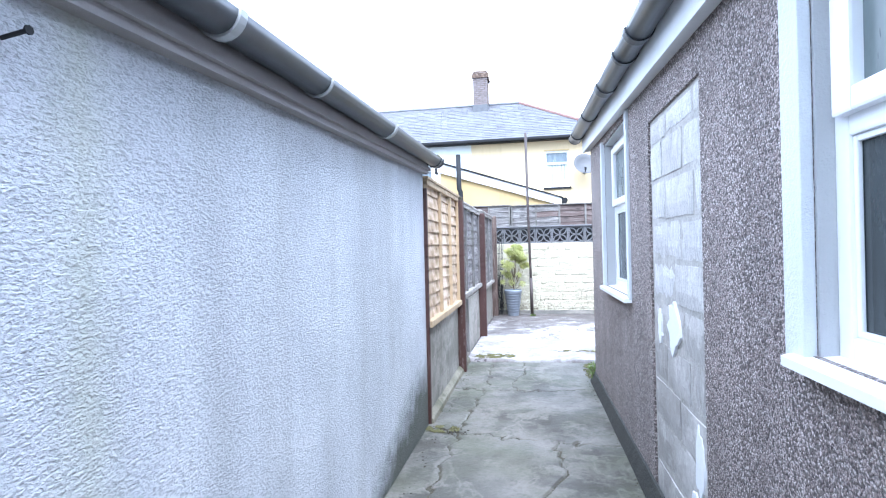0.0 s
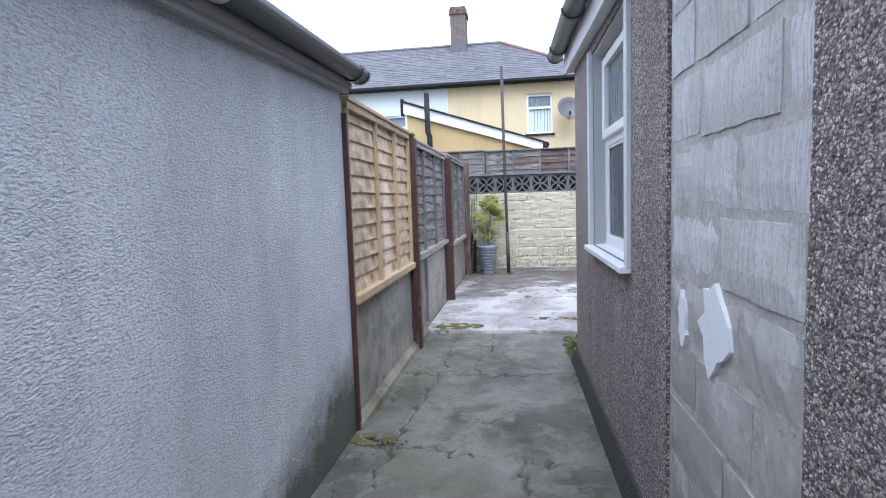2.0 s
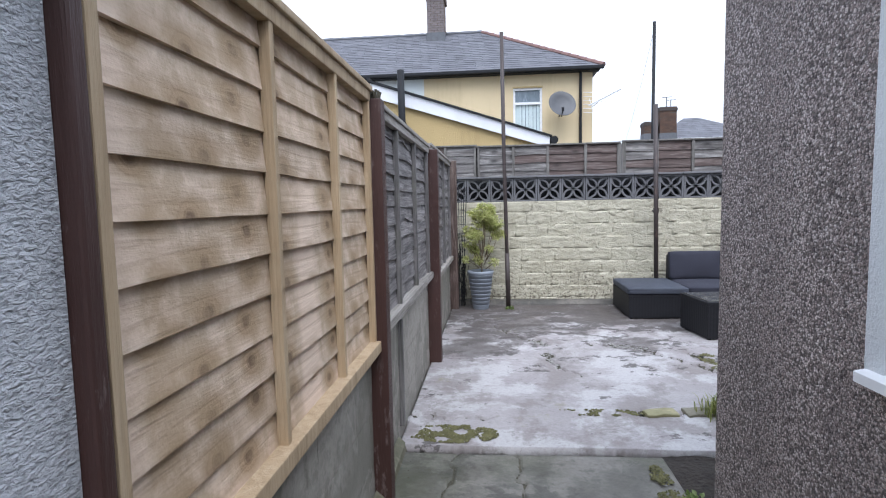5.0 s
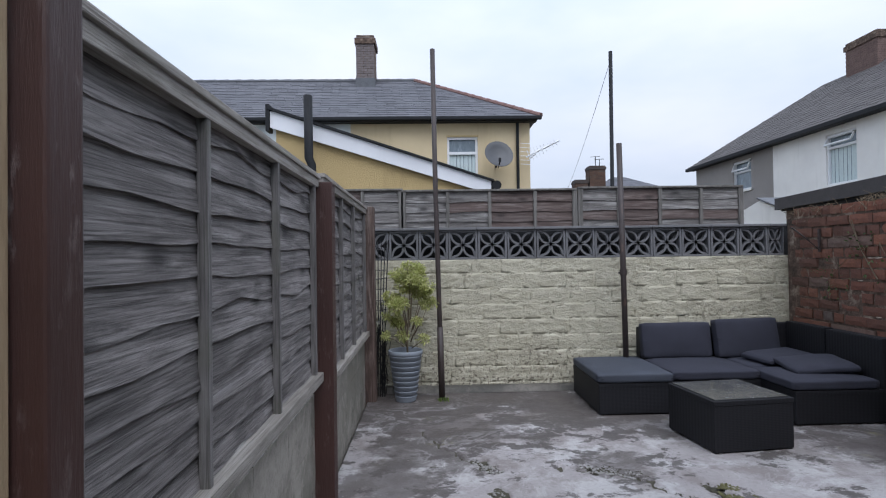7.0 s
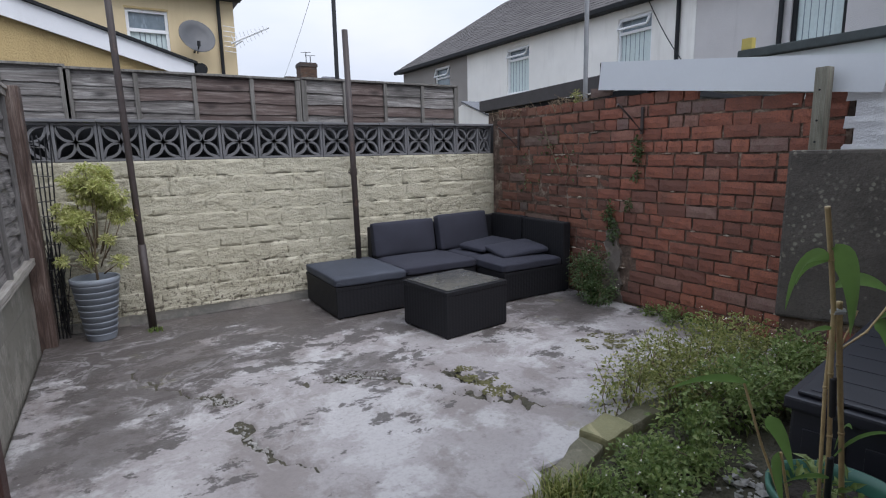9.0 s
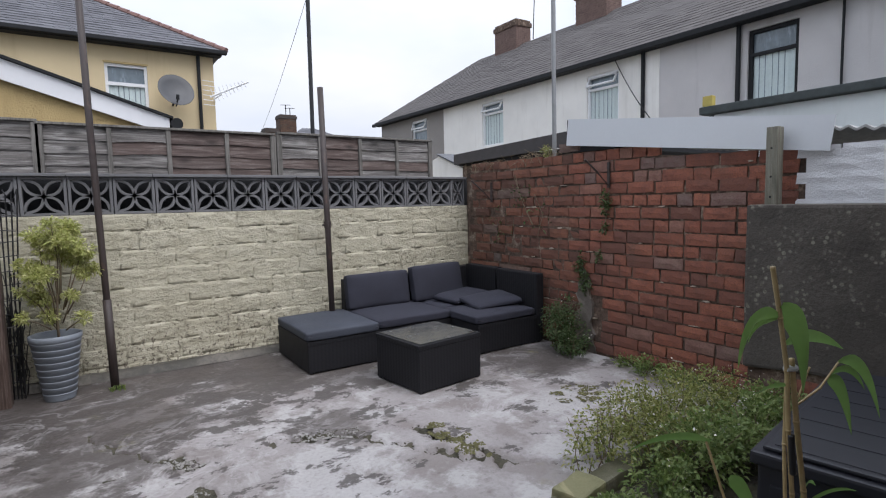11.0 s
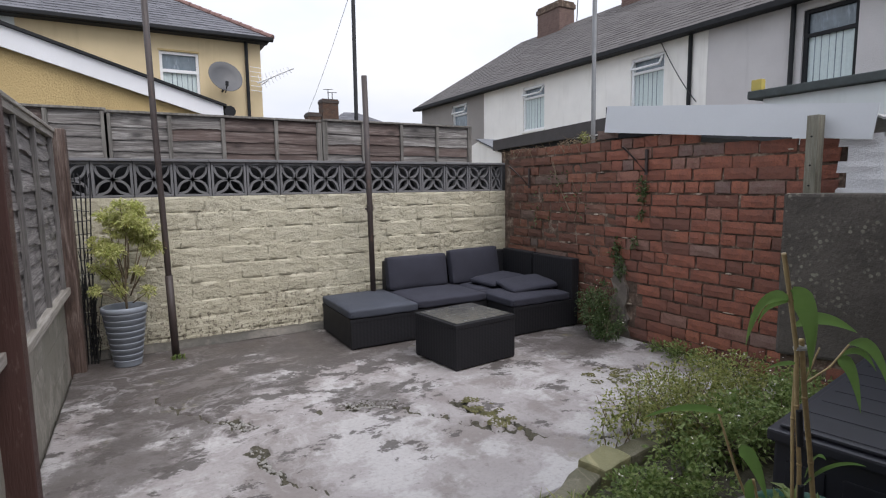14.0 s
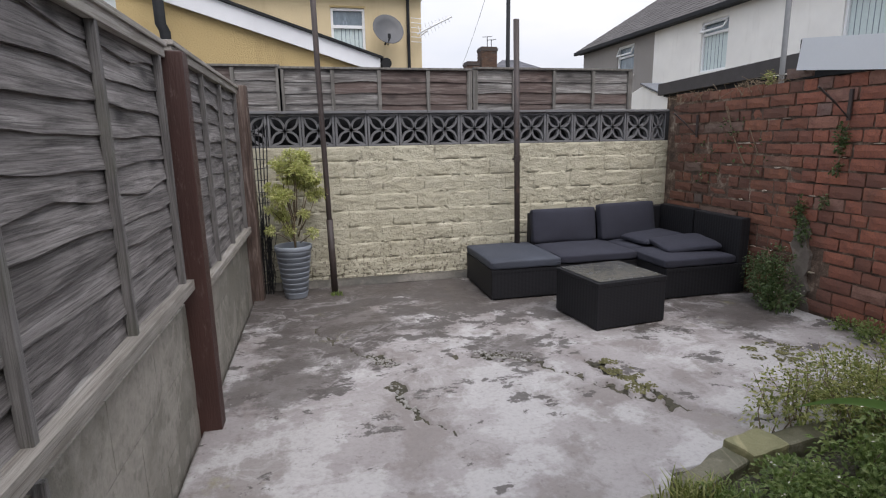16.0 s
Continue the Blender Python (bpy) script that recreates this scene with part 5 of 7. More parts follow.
add_tube(bm, [(0.690, 9.665, -0.02), (0.678, 9.667, 0.68)], 0.029, 12)
solid("pole_sleeve", bm, MAT_RUST, "rusty steel sleeve at the foot of a pole", "sleeve", smooth=True)
bm = bmesh.new()
p2 = thing("clothes_pole", "shorter rusty brown clothes pole by the sofa", "pole", (2.455, 9.76, -0.02), "washing line poles")
add_tube(bm, [(2.46, 9.755, -0.02), (2.446, 9.76, 1.2), (2.43, 9.77, 2.40)], 0.027, 12)
part("shaft", bm, MAT_RUST, p2, "", True)
bm = bmesh.new()
add_tube(bm, [(2.446, 9.76, 1.13), (2.446, 9.76, 1.19)], 0.033, 10)
add_box(bm, 2.40, 2.42, 9.75, 9.77, 1.145, 1.165)
part("cleat", bm, MAT_RUST, p2, "rusty line cleat")
pole("clothes_pole", [(2.575, 10.42, -0.1), (2.59, 10.42, 3.54)], 0.021, MAT_DARKTRIM, "tall dark pole behind the fence")
pole("aerial_pole", [(4.52, 8.92, 1.2), (4.50, 8.90, 1.9), (4.47, 8.88, 3.4), (4.44, 8.86, 4.4)], 0.022, MAT_GREYPOLE, "slim galvanised steel aerial pole")


def cable(pts, r, label):
    bm = bmesh.new()
    add_tube(bm, pts, r, 5)
    return solid("cable", bm, MAT_DARKTRIM, label, "cable", "", "cables")


def sag(a, b, s, n=10):
    a, b = Vector(a), Vector(b)
    return [a.lerp(b, k / n) - Vector((0, 0, s * 4 * (k / n) * (1 - k / n))) for k in range(n + 1)]


cable(sag((2.58, 10.42, 3.42), (5.2, 24.0, 3.0), 0.3), 0.0028, "thin washing line running back from a pole")
cable(sag((12.68, 14.8, 5.1), (12.3, 13.4, 3.3), 0.1), 0.012, "thin black cable down a house wall")
cable([(4.545, 8.92, 1.75), (4.52, 8.9, 2.5), (4.47, 8.88, 3.6)], 0.005, "thin grey cable along the aerial pole")

# ---------- brick outbuilding wall ----------
BX = 4.215


def brick_top(y):
    if y > 8.42:
        return 1.80 - (y - 8.42) * 0.055
    return 1.79 - (8.42 - y) * 0.105


brick_wall = thing("wall_brick", "old red brick outbuilding wall, spalled and patched", "wall", (BX + 0.1, 8.2, -0.05), "", "structure")
bm = bmesh.new()
add_prism(bm, [(6.54, -0.1), (10.0, -0.1), (10.0, brick_top(10.0) - 0.05), (8.42, brick_top(8.42) - 0.04), (6.54, brick_top(6.54) - 0.03)], 0, BX + 0.007, BX + 0.22)
part("mortar_bed", bm, MAT_BRICK_MORTAR, brick_wall, "crumbling brown lime mortar")


def brick_mesh(ln, h, seed, mat):
    r = random.Random(seed)
    bm = bmesh.new()
    g = {}
    for i in range(4):
        for j in range(3):
            rim = i in (0, 3) or j in (0, 2)
            g[i, j] = bm.verts.new((-0.008 + (0.005 if rim else 0) + r.uniform(-0.0015, 0.0015), (i / 3 - 0.5) * ln + r.uniform(-1, 1) * 0.004, (j / 2 - 0.5) * h + r.uniform(-1, 1) * 0.0032))
    for i in range(3):
        for j in range(2):
            bm.faces.new((g[i, j], g[i, j + 1], g[i + 1, j + 1], g[i + 1, j]))
    edge = [g[0, 0], g[1, 0], g[2, 0], g[3, 0], g[3, 1], g[3, 2], g[2, 2], g[1, 2], g[0, 2], g[0, 1]]
    back = [bm.verts.new((0.02, v.co.y, v.co.z)) for v in edge]
    for k in range(10):
        bm.faces.new((edge[k], edge[(k + 1) % 10], back[(k + 1) % 10], back[k]))
    return mesh_of(bm, "brick", mat)


stretchers = [brick_mesh(0.240, 0.083, s, MAT_BRICK) for s in range(6)]
headers = [brick_mesh(0.115, 0.083, s + 20, MAT_BRICK) for s in range(4)]
old_stretchers = [brick_mesh(0.240, 0.080, s + 40, MAT_BRICK_OLD) for s in range(6)]
old_headers = [brick_mesh(0.115, 0.080, s + 50, MAT_BRICK_OLD) for s in range(4)]
fv, ff = [], []
course = 0.0965
made = 0
for k in range(19):
    zc = 0.02 + course * (k + 0.5)
    hdr = k % 2 == 1 if k > 6 else k % 3 == 1
    y = 6.565 + rng.uniform(0, 0.008) - (0.0 if k % 2 else 0.006)
    closer = rng.choice((0.06, 0.115, 0.17)) if k % 2 else 0.0
    if closer and zc < brick_top(6.6):
        piece("brick", rng.choice(headers), brick_wall, Matrix.Translation((BX, y + closer / 2, zc)) @ Matrix.Diagonal((1, closer / 0.115, 1, 1)))
    y += closer + (0.011 if closer else 0.0)
    while y < 9.98:
        head = rng.random() < (0.78 if hdr else 0.10)
        ln = 0.115 if head else 0.240
        c = y + ln / 2
        y += ln + 0.011
        top = brick_top(c)
        if c > 9.93 or zc + 0.02 > top + 0.03:
            continue
        if 7.95 < c < 8.35 and zc < 0.62 and rng.random() < 0.85 and c > 8.08:
            continue
        old = c > 8.35
        wavy = (0.012 * math.sin(c * 2.1 + k * 0.7) + 0.005 * rng.uniform(-1, 1)) * (0.7 if old else 0.35)
        dx = rng.uniform(-0.003, 0.003) + (rng.uniform(-0.006, 0.012) if old else 0)
        m = Matrix.Translation((BX + dx, c, zc + wavy - (0.016 * (8.4 - c) if k > 14 and c < 8.4 else 0))) @ Euler((rng.uniform(-0.012, 0.012), 0, rng.uniform(-0.006, 0.006))).to_matrix().to_4x4()
        me = rng.choice((old_headers if head else old_stretchers) if old else (headers if head else stretchers))
        m = m @ Matrix.Diagonal((1, rng.uniform(0.94, 1.02), rng.uniform(0.93, 1.03), 1))
        if made < 300 and c < 9.25:
            piece("brick", me, brick_wall, m)
            made += 1
        else:
            base = len(fv)
            fv += [tuple(m @ v.co) for v in me.vertices]
            ff += [tuple(base + i for i in p.vertices) for p in me.polygons]
stuff_mesh("old_brickwork", fv, ff, MAT_BRICK_FAR, brick_wall, "old dull red bricks further along the wall")
rs = random.Random(12)
for k in range(34):
    cy, cz = rs.uniform(6.8, 9.3), 0.02 + course * rs.randrange(1, 17)
    if cz > brick_top(cy) - 0.06:
        continue
    w, h = rs.uniform(0.02, 0.09), rs.uniform(0.003, 0.007)
    bm = bmesh.new()
    add_prism(bm, [(cy + w * 0.5 * math.cos(t) * rs.uniform(0.6, 1.2), cz + h * math.sin(t) * rs.uniform(0.6, 1.2)) for t in [2 * math.pi * q / 9 for q in range(9)]], 0, BX - 0.009, BX + 0.01)
    part("mortar_smear", bm, MAT_LIME, brick_wall)
# crumbled cement patch where a wall once joined
bm = bmesh.new()
r0 = random.Random(5)
outline = [(8.12, -0.05), (8.40, -0.05)]
for j in range(1, 13):
    outline.append((8.36 - 0.006 * j + r0.uniform(-0.035, 0.035), 0.055 * j))
outline += [(8.30, 0.76), (8.25, 0.72)]
for j in range(12, 0, -1):
    outline.append((8.13 + 0.005 * j + r0.uniform(-0.02, 0.03), 0.055 * j))
add_prism(bm, outline, 0, BX - 0.020, BX + 0.015)
part("cement_patch", bm, MAT_CEMENT, brick_wall, "crumbling grey cement patch")
# rendered pier in front
pier = thing("rendered_pier", "low grey rendered wall end covered in pale lichen", "wall", (4.05, 6.0, -0.05), "", "structure")
bm = bmesh.new()
add_box(bm, 3.93, 4.19, 3.9, 6.735, 0.30, 1.285, bevel=0.02)
bmesh.ops.subdivide_edges(bm, edges=bm.edges[:], cuts=6, use_grid_fill=True)
for v in bm.verts:
    if v.co.z < 0.40:
        v.co.z += 0.05 * noise.noise((v.co.y * 7, v.co.x * 7, 1))
    v.co.x += 0.008 * noise.noise((v.co.y * 3, v.co.z * 3, 2))
part("render_coat", bm, MAT_LICHEN, pier, "lichen-spotted cement render")
part("core", box_bm(3.955, 4.18, 3.9, 6.71, -0.1, 0.33), MAT_BRICK_MORTAR, pier, "bare crumbling core")
for k in range(3):
    for n in range(9):
        if rng.random() < 0.7:
            piece("brick", rng.choice(stretchers), pier, Matrix.Translation((3.952 + rng.uniform(-0.004, 0.006), 6.58 - 0.253 * n + 0.06 * (k % 2), 0.05 + 0.093 * k)))
solid("timber_post", box_bm(4.02, 4.09, 6.605, 6.672, 1.28, 1.745, bevel=0.004), make_wood("green_grey_timber", (0.12, 0.115, 0.085), (0.22, 0.21, 0.165), (0.31, 0.30, 0.24), 2, False), "short weathered timber post on the rendered pier", "post")
bm = bmesh.new()
for z in (1.33, 1.45, 1.62):
    add_tube(bm, [(4.018, 6.64, z), (4.02, 6.64, z)], 0.006, 8)
solid("screw_holes", bm, MAT_DARKTRIM, "dark screw holes in the timber post", "hole", "stuff")
# sheet fascia and roof of the outbuilding
fascia = thing("outbuilding_roof", "outbuilding roof edge with a pale grey sheet fascia", "roof", (4.5, 7.4, 1.6), "", "structure")
bm = bmesh.new()
add_prism(bm, [(6.385, 1.585), (8.40, 1.812), (8.375, 2.035), (6.36, 1.785)], 0, 4.140, 4.150)
part("fascia_sheet", bm, MAT_FASCIA, fascia, "smooth pale grey plastic fascia sheet")
part("end_board", box_bm(4.152, 4.30, 8.36, 8.40, 1.81, 2.03), MAT_DARKTRIM, fascia)
bm = bmesh.new()
n = 48
for i in range(n):
    y0, y1 = 4.6 + i * 0.08, 4.6 + (i + 0.5) * 0.08
    for a, b, za, zb in ((y0, y1, 0.0, 0.022), (y1, y0 + 0.08, 0.022, 0.0)):
        zz = lambda y: 1.575 + 0.105 * (min(y, 8.4) - 6.4) + 0.125
        vs = [bm.verts.new(p) for p in ((4.20, a, zz(a) + za), (4.20, b, zz(b) + zb), (6.4, b, zz(b) + zb - 0.06), (6.4, a, zz(a) + za - 0.06))]
        bm.faces.new(vs)
bmesh.ops.remove_doubles(bm, verts=bm.verts, dist=0.001)
bmesh.ops.solidify(bm, geom=bm.faces[:], thickness=0.012)
part("corrugated_sheet", bm, plain("grey_fibre_cement", (0.36, 0.36, 0.35), 0.8, 0.25).m, fascia, "grey corrugated sheet")
# white painted end of the outbuilding
wp = thing("wall_white", "white painted brick end of the outbuilding", "wall", (4.35, 5.6, 0), "", "structure")
part("backing", box_bm(4.212, 4.45, 4.2, 6.53, -0.1, 1.60), MAT_WHITEBRICK, wp)
wm = [brick_mesh(0.222, 0.066, 60 + s, MAT_WHITEBRICK) for s in range(3)]
for k in range(8):
    for n in range(8):
        piece("brick", wm[(k + n) % 3], wp, Matrix.Translation((4.214, 6.42 - 0.233 * n + (0.11 if k % 2 else 0) - 0.06, 1.05 + 0.0775 * k)))
# iron brackets on the brick face
for y, z in ((7.98, 1.62), (9.52, 1.52)):
    b = thing("wall_bracket", "rusty iron bracket on the brick wall", "bracket", (BX - 0.02, y, z), "wall brackets")
    bm = bmesh.new()
    add_box(bm, BX - 0.03, BX - 0.016, y - 0.012, y + 0.012, z - 0.19, z + 0.02)
    part("plate", bm, MAT_RUST, b)
    bm = bmesh.new()
    add_tube(bm, [(BX - 0.025, y, z - 0.17), (BX - 0.13, y + 0.03, z - 0.06), (BX - 0.24, y + 0.06, z + 0.04)], 0.008, 8)
    part("stay", bm, MAT_RUST, b)
# felt roof edge further back
bm = bmesh.new()
add_prism(bm, [(8.6, 1.93), (11.3, 1.86), (11.3, 2.0), (8.6, 2.09)], 0, 4.95, 5.0)
fr = solid("felt_roof", bm, plain("dark_felt_edge", (0.06, 0.055, 0.055), 0.8, 0.2).m, "dark felt edge of a low roof behind the brick wall", "roof", "structure")
part("roof_deck", box_bm(5.0, 7.5, 8.6, 11.25, 1.84, 1.9), MAT_DARKTRIM, fr)
part("wall", box_bm(5.03, 5.2, 8.6, 11.2, -0.14, 1.9), MAT_BRICK_MORTAR, fr)

# ---------- houses beyond ----------
def slate_roof(name, p_eave0, p_eave1, p_ridge1, p_ridge0, mat, parent, cw=0.26, gauge=0.21, label="grey slate covering"):
    """Courses of slates on a four-cornered slope: eave from 0 to 1, ridge from 0 to 1."""
    e0, e1, r0, r1 = (Vector(p) for p in (p_eave0, p_eave1, p_ridge0, p_ridge1))
    nrm = (e1 - e0).cross(r0 - e0).normalized()
    if nrm.z < 0:
        nrm = -nrm
    height = max((r0 - e0).length, (r1 - e1).length)
    rows = int(((r0 + r1) / 2 - (e0 + e1) / 2).length / gauge)
    rs = random.Random(3)
    verts, faces = [], []
    for k in range(rows):
        t0, t1 = k / rows, min(1, (k + 1.35) / rows)
        a0, b0, a1, b1 = e0.lerp(r0, t0), e1.lerp(r1, t0), e0.lerp(r0, t1), e1.lerp(r1, t1)
        n = max(1, int((b0 - a0).length / cw))
        for i in range(n):
            sft = 0.5 if k % 2 else 0.0
            u0, u1 = (i + sft + 0.015) / n, (i + sft + 0.985) / n
            u0, u1 = min(u0, 1), min(u1, 1)
            if u1 - u0 < 0.2 / n:
                continue
            lift = 0.016 + rs.uniform(-0.004, 0.006)
            drop = rs.uniform(-0.012, 0.006) / max(height, 1)
            q0, q1 = a0.lerp(b0, u0), a0.lerp(b0, u1)
            q2, q3 = a1.lerp(b1, u1), a1.lerp(b1, u0)
            q0, q1 = q0 + (q3 - q0) * drop, q1 + (q2 - q1) * drop
            base = len(verts)
            verts += [tuple(q0 + nrm * lift), tuple(q1 + nrm * lift), tuple(q2 + nrm * 0.004), tuple(q3 + nrm * 0.004), tuple(q0), tuple(q1)]
            faces += [(base, base + 1, base + 2, base + 3), (base + 4, base + 5, base + 1, base), (base + 4, base, base + 3), (base + 5, base + 2, base + 1)]
    bm = bmesh.new()
    bm.faces.new([bm.verts.new(p) for p in (e0, e1, r1, r0)])
    bmesh.ops.translate(bm, verts=bm.verts, vec=-nrm * 0.01)
    roof = part("roof", bm, mat, parent)
    stuff_mesh("slate_covering", verts, faces, mat, roof, label)
    return roof


def far_window(parent, axis, at, u0, u1, z0, z1, frame_mat, sill_mat, transom=0.7, curtain=True, tilt=0.0, out=-1, fr=0.06):
    """A window of a far house in a wall across axis; out: the way the wall faces along it."""
    def bx(d0, d1, a, b, c, d, **k):
        lo, hi = sorted((at + out * d0, at + out * d1))
        return box_bm(lo, hi, a, b, c, d, **k) if axis == 0 else box_bm(a, b, lo, hi, c, d, **k)
    w = part("window", bx(-0.16, -0.12, u0, u1, z0, z1), MAT_FARPANE, parent, "glazing of a house window")
    bars = [(u0, u0 + fr, z0, z1), (u1 - fr, u1, z0, z1), (u0 + fr, u1 - fr, z0, z0 + fr), (u0 + fr, u1 - fr, z1 - fr, z1)]
    zt = z0 + (z1 - z0) * transom
    bars.append((u0 + fr, u1 - fr, zt - 0.035, zt + 0.035))
    for k, (a, b, c, d) in enumerate(bars):
        part("window_frame", bx(-0.12, -0.05, a, b, c, d), frame_mat, w)
    if curtain:
        bm = bmesh.new()
        n = 22
        prev = None
        for i in range(n + 1):
            u = u0 + fr + (u1 - u0 - 2 * fr) * i / n
            d = at + out * (-0.115 + 0.008 * math.sin(i * 1.9))
            p = [(d, u, z) if axis == 0 else (u, d, z) for z in (z0 + fr, zt - 0.035)]
            cur = [bm.verts.new(q) for q in p]
            if prev:
                bm.faces.new((prev[0], cur[0], cur[1], prev[1]))
            prev = cur
        part("curtain", bm, MAT_CURTAIN, w, "pale net curtain")
    part("sill", bx(-0.1, 0.06, u0 - 0.06, u1 + 0.06, z0 - 0.07, z0 - 0.002), sill_mat, w)
    if tilt:
        bm = bmesh.new()
        h = z1 - fr - zt - 0.035
        ww = u1 - u0 - 2 * fr
        for a, b, c, d in ((0, ww, -0.05, 0), (0, ww, -h, -h + 0.05), (0, 0.05, -h, 0), (ww - 0.05, ww, -h, 0)):
            if axis == 0:
                add_box(bm, -0.02, 0.02, a, b, c, d)
            else:
                add_box(bm, a, b, -0.02, 0.02, c, d)
        rot = Matrix.Rotation(tilt * -out, 4, "Y") if axis == 0 else Matrix.Rotation(tilt * out, 4, "X")
        base = Matrix.Translation((at + out * -0.03, u0 + fr, z1 - fr)) if axis == 0 else Matrix.Translation((u0 + fr, at + out * -0.03, z1 - fr))
        bmesh.ops.transform(bm, matrix=base @ rot, verts=bm.verts)
        part("open_light", bm, MAT_UPVC, w, "open white top light")
    return w


def chimney(name, x0, x1, y0, y1, z0, z1, mat, label, pots=0, parent=None):
    c = part(name, box_bm(x0, x1, y0, y1, z0, z1), mat, parent, label)
    part("corbel", box_bm(x0 - 0.05, x1 + 0.05, y0 - 0.05, y1 + 0.05, z1 - 0.28, z1 - 0.10), mat, c)
    part("flashing", box_bm(x0 - 0.03, x1 + 0.03, y0 - 0.03, y1 + 0.03, z0, z0 + 0.42), MAT_LEAD, c, "grey lead flashing")
    for k in range(pots):
        bm = bmesh.new()
        add_lathe(bm, [(0.11, 0), (0.10, 0.35), (0.12, 0.38), (0.12, 0.42), (0.08, 0.42)], 12, ((x0 + x1) / 2, y0 + (y1 - y0) * (k + 0.5) / pots, z1))
        part("chimney_pot", bm, MAT_RIDGE, c, "red clay pot")
    return c


def brick_courses(x0, x1, y0, y1, z0, z1, mat, parent):
    """Raised bricks on the faces of a far chimney, as one piece of stuff."""
    verts, faces = [], []
    rs = random.Random(9)
    k = 0
    z = z0
    while z < z1 - 0.07:
        for face, (a, b) in (("y", (x0, x1)), ("x", (y0, y1))):
            u = a - (0.11 if k % 2 else 0)
            while u < b:
                p, q = max(a, u + 0.005), min(b, u + 0.22)
                if q - p > 0.03:
                    d = 0.008 + rs.uniform(0, 0.006)
                    base = len(verts)
                    if face == "y":
                        verts += [(p, y0 - d, z), (q, y0 - d, z), (q, y0 - d, z + 0.065), (p, y0 - d, z + 0.065), (p, y0, z), (q, y0, z), (q, y0, z + 0.065), (p, y0, z + 0.065)]
                    else:
                        verts += [(x0 - d, q, z), (x0 - d, p, z), (x0 - d, p, z + 0.065), (x0 - d, q, z + 0.065), (x0, q, z), (x0, p, z), (x0, p, z + 0.065), (x0, q, z + 0.065)]
                    faces += [tuple(base + i for i in f) for f in ((0, 1, 2, 3), (0, 4, 5, 1), (1, 5, 6, 2), (2, 6, 7, 3), (3, 7, 4, 0))]
                u += 0.23
        z += 0.078
        k += 1
    stuff_mesh("chimney_bricks", verts, faces, mat, parent, "weathered bricks of the stack")


# yellow semi-detached house
YW = 18.95
yh = thing("house", "yellow and pale blue rendered pair of houses with slate roof", "house", (-3, 22, -0.14), "houses beyond the fence")
bm = bmesh.new()
wall_with_holes(bm, 1, YW, 0.3, -1.44, 3.34, -0.14, 4.96, [(1.12, 1.94, 3.26, 4.52)])
part("wall", bm, MAT_YELLOW, yh, "yellow painted render")
bm = bmesh.new()
wall_with_holes(bm, 1, YW, 0.3, -12.0, -1.44, -0.14, 4.96, [(-3.6, -2.85, 3.1, 4.08)])
part("wall", bm, MAT_PALEBLUE, yh, "pale blue-white painted render")
part("wall", box_bm(3.04, 3.34, YW + 0.3, 26, -0.14, 4.96), MAT_YELLOW, yh)
part("window_head", box_bm(1.10, 1.96, YW - 0.006, YW + 0.1, 4.525, 4.56), MAT_YELLOW_LOW, yh)
far_window(yh, 1, YW, 1.12, 1.94, 3.26, 4.52, MAT_UPVC, MAT_DARKTRIM, 0.66)
far_window(yh, 1, YW, -3.6, -2.85, 3.1, 4.08, MAT_UPVC, MAT_DARKTRIM, 0.6)
slate_roof("slates", (-12.0, YW - 0.28, 4.99), (3.55, YW - 0.28, 4.99), (0.18, 22.4, 7.15), (-12.0, 22.4, 7.15), MAT_SLATE, yh)
slate_roof("slates", (3.56, YW - 0.27, 4.99), (3.56, 25.9, 4.99), (0.2, 22.45, 7.15), (0.18, 22.4, 7.15), MAT_SLATE, yh)
bm = bmesh.new()
rs = random.Random(2)
p, q = Vector((0.18, 22.4, 7.17)), Vector((3.58, YW - 0.28, 5.01))
for k in range(17):
    a, b = p.lerp(q, k / 17), p.lerp(q, (k + 1.05) / 17)
    add_tube(bm, [a, b], 0.06, 8, True, 0.075)
part("hip_tiles", bm, MAT_RIDGE, yh, "red clay hip tiles")
bm = bmesh.new()
for k in range(30):
    add_tube(bm, [(-12 + k * 0.406, 22.4, 7.15), (-12 + (k + 1.03) * 0.406, 22.4, 7.155)], 0.075, 8, True, 0.085)
part("ridge_tiles", bm, MAT_LEAD, yh, "dark ridge tiles")
part("eave_gutter", box_bm(-12, 3.6, YW - 0.36, YW - 0.24, 4.90, 4.995, bevel=0.02), MAT_DARKTRIM, yh, "black gutter")
part("soffit", box_bm(-12, 3.5, YW - 0.26, YW - 0.003, 4.88, 4.93), MAT_DARKTRIM, yh)
bm = bmesh.new()
add_tube(bm, [(3.0, YW - 0.09, 4.9), (3.0, YW - 0.07, 4.6), (3.0, YW - 0.07, 0)], 0.04, 8)
part("downpipe", bm, MAT_DARKTRIM, yh, "black downpipe")
ch = chimney("chimney", -1.62, -1.06, 21.7, 22.5, 6.6, 8.40, MAT_BRICK_MORTAR, "weathered brick chimney stack", 0, yh)
brick_courses(-1.62, -1.06, 21.7, 22.5, 7.02, 8.38, MAT_GREYSTACK, ch)
dish = thing("satellite_dish", "round dark grey satellite dish on the yellow house", "dish", (2.42, 18.4, 3.9), "")
bm = bmesh.new()
add_lathe(bm, [(0.0, 0.0), (0.12, 0.008), (0.25, 0.035), (0.37, 0.08), (0.38, 0.078), (0.25, 0.022), (0.0, -0.015)], 32)
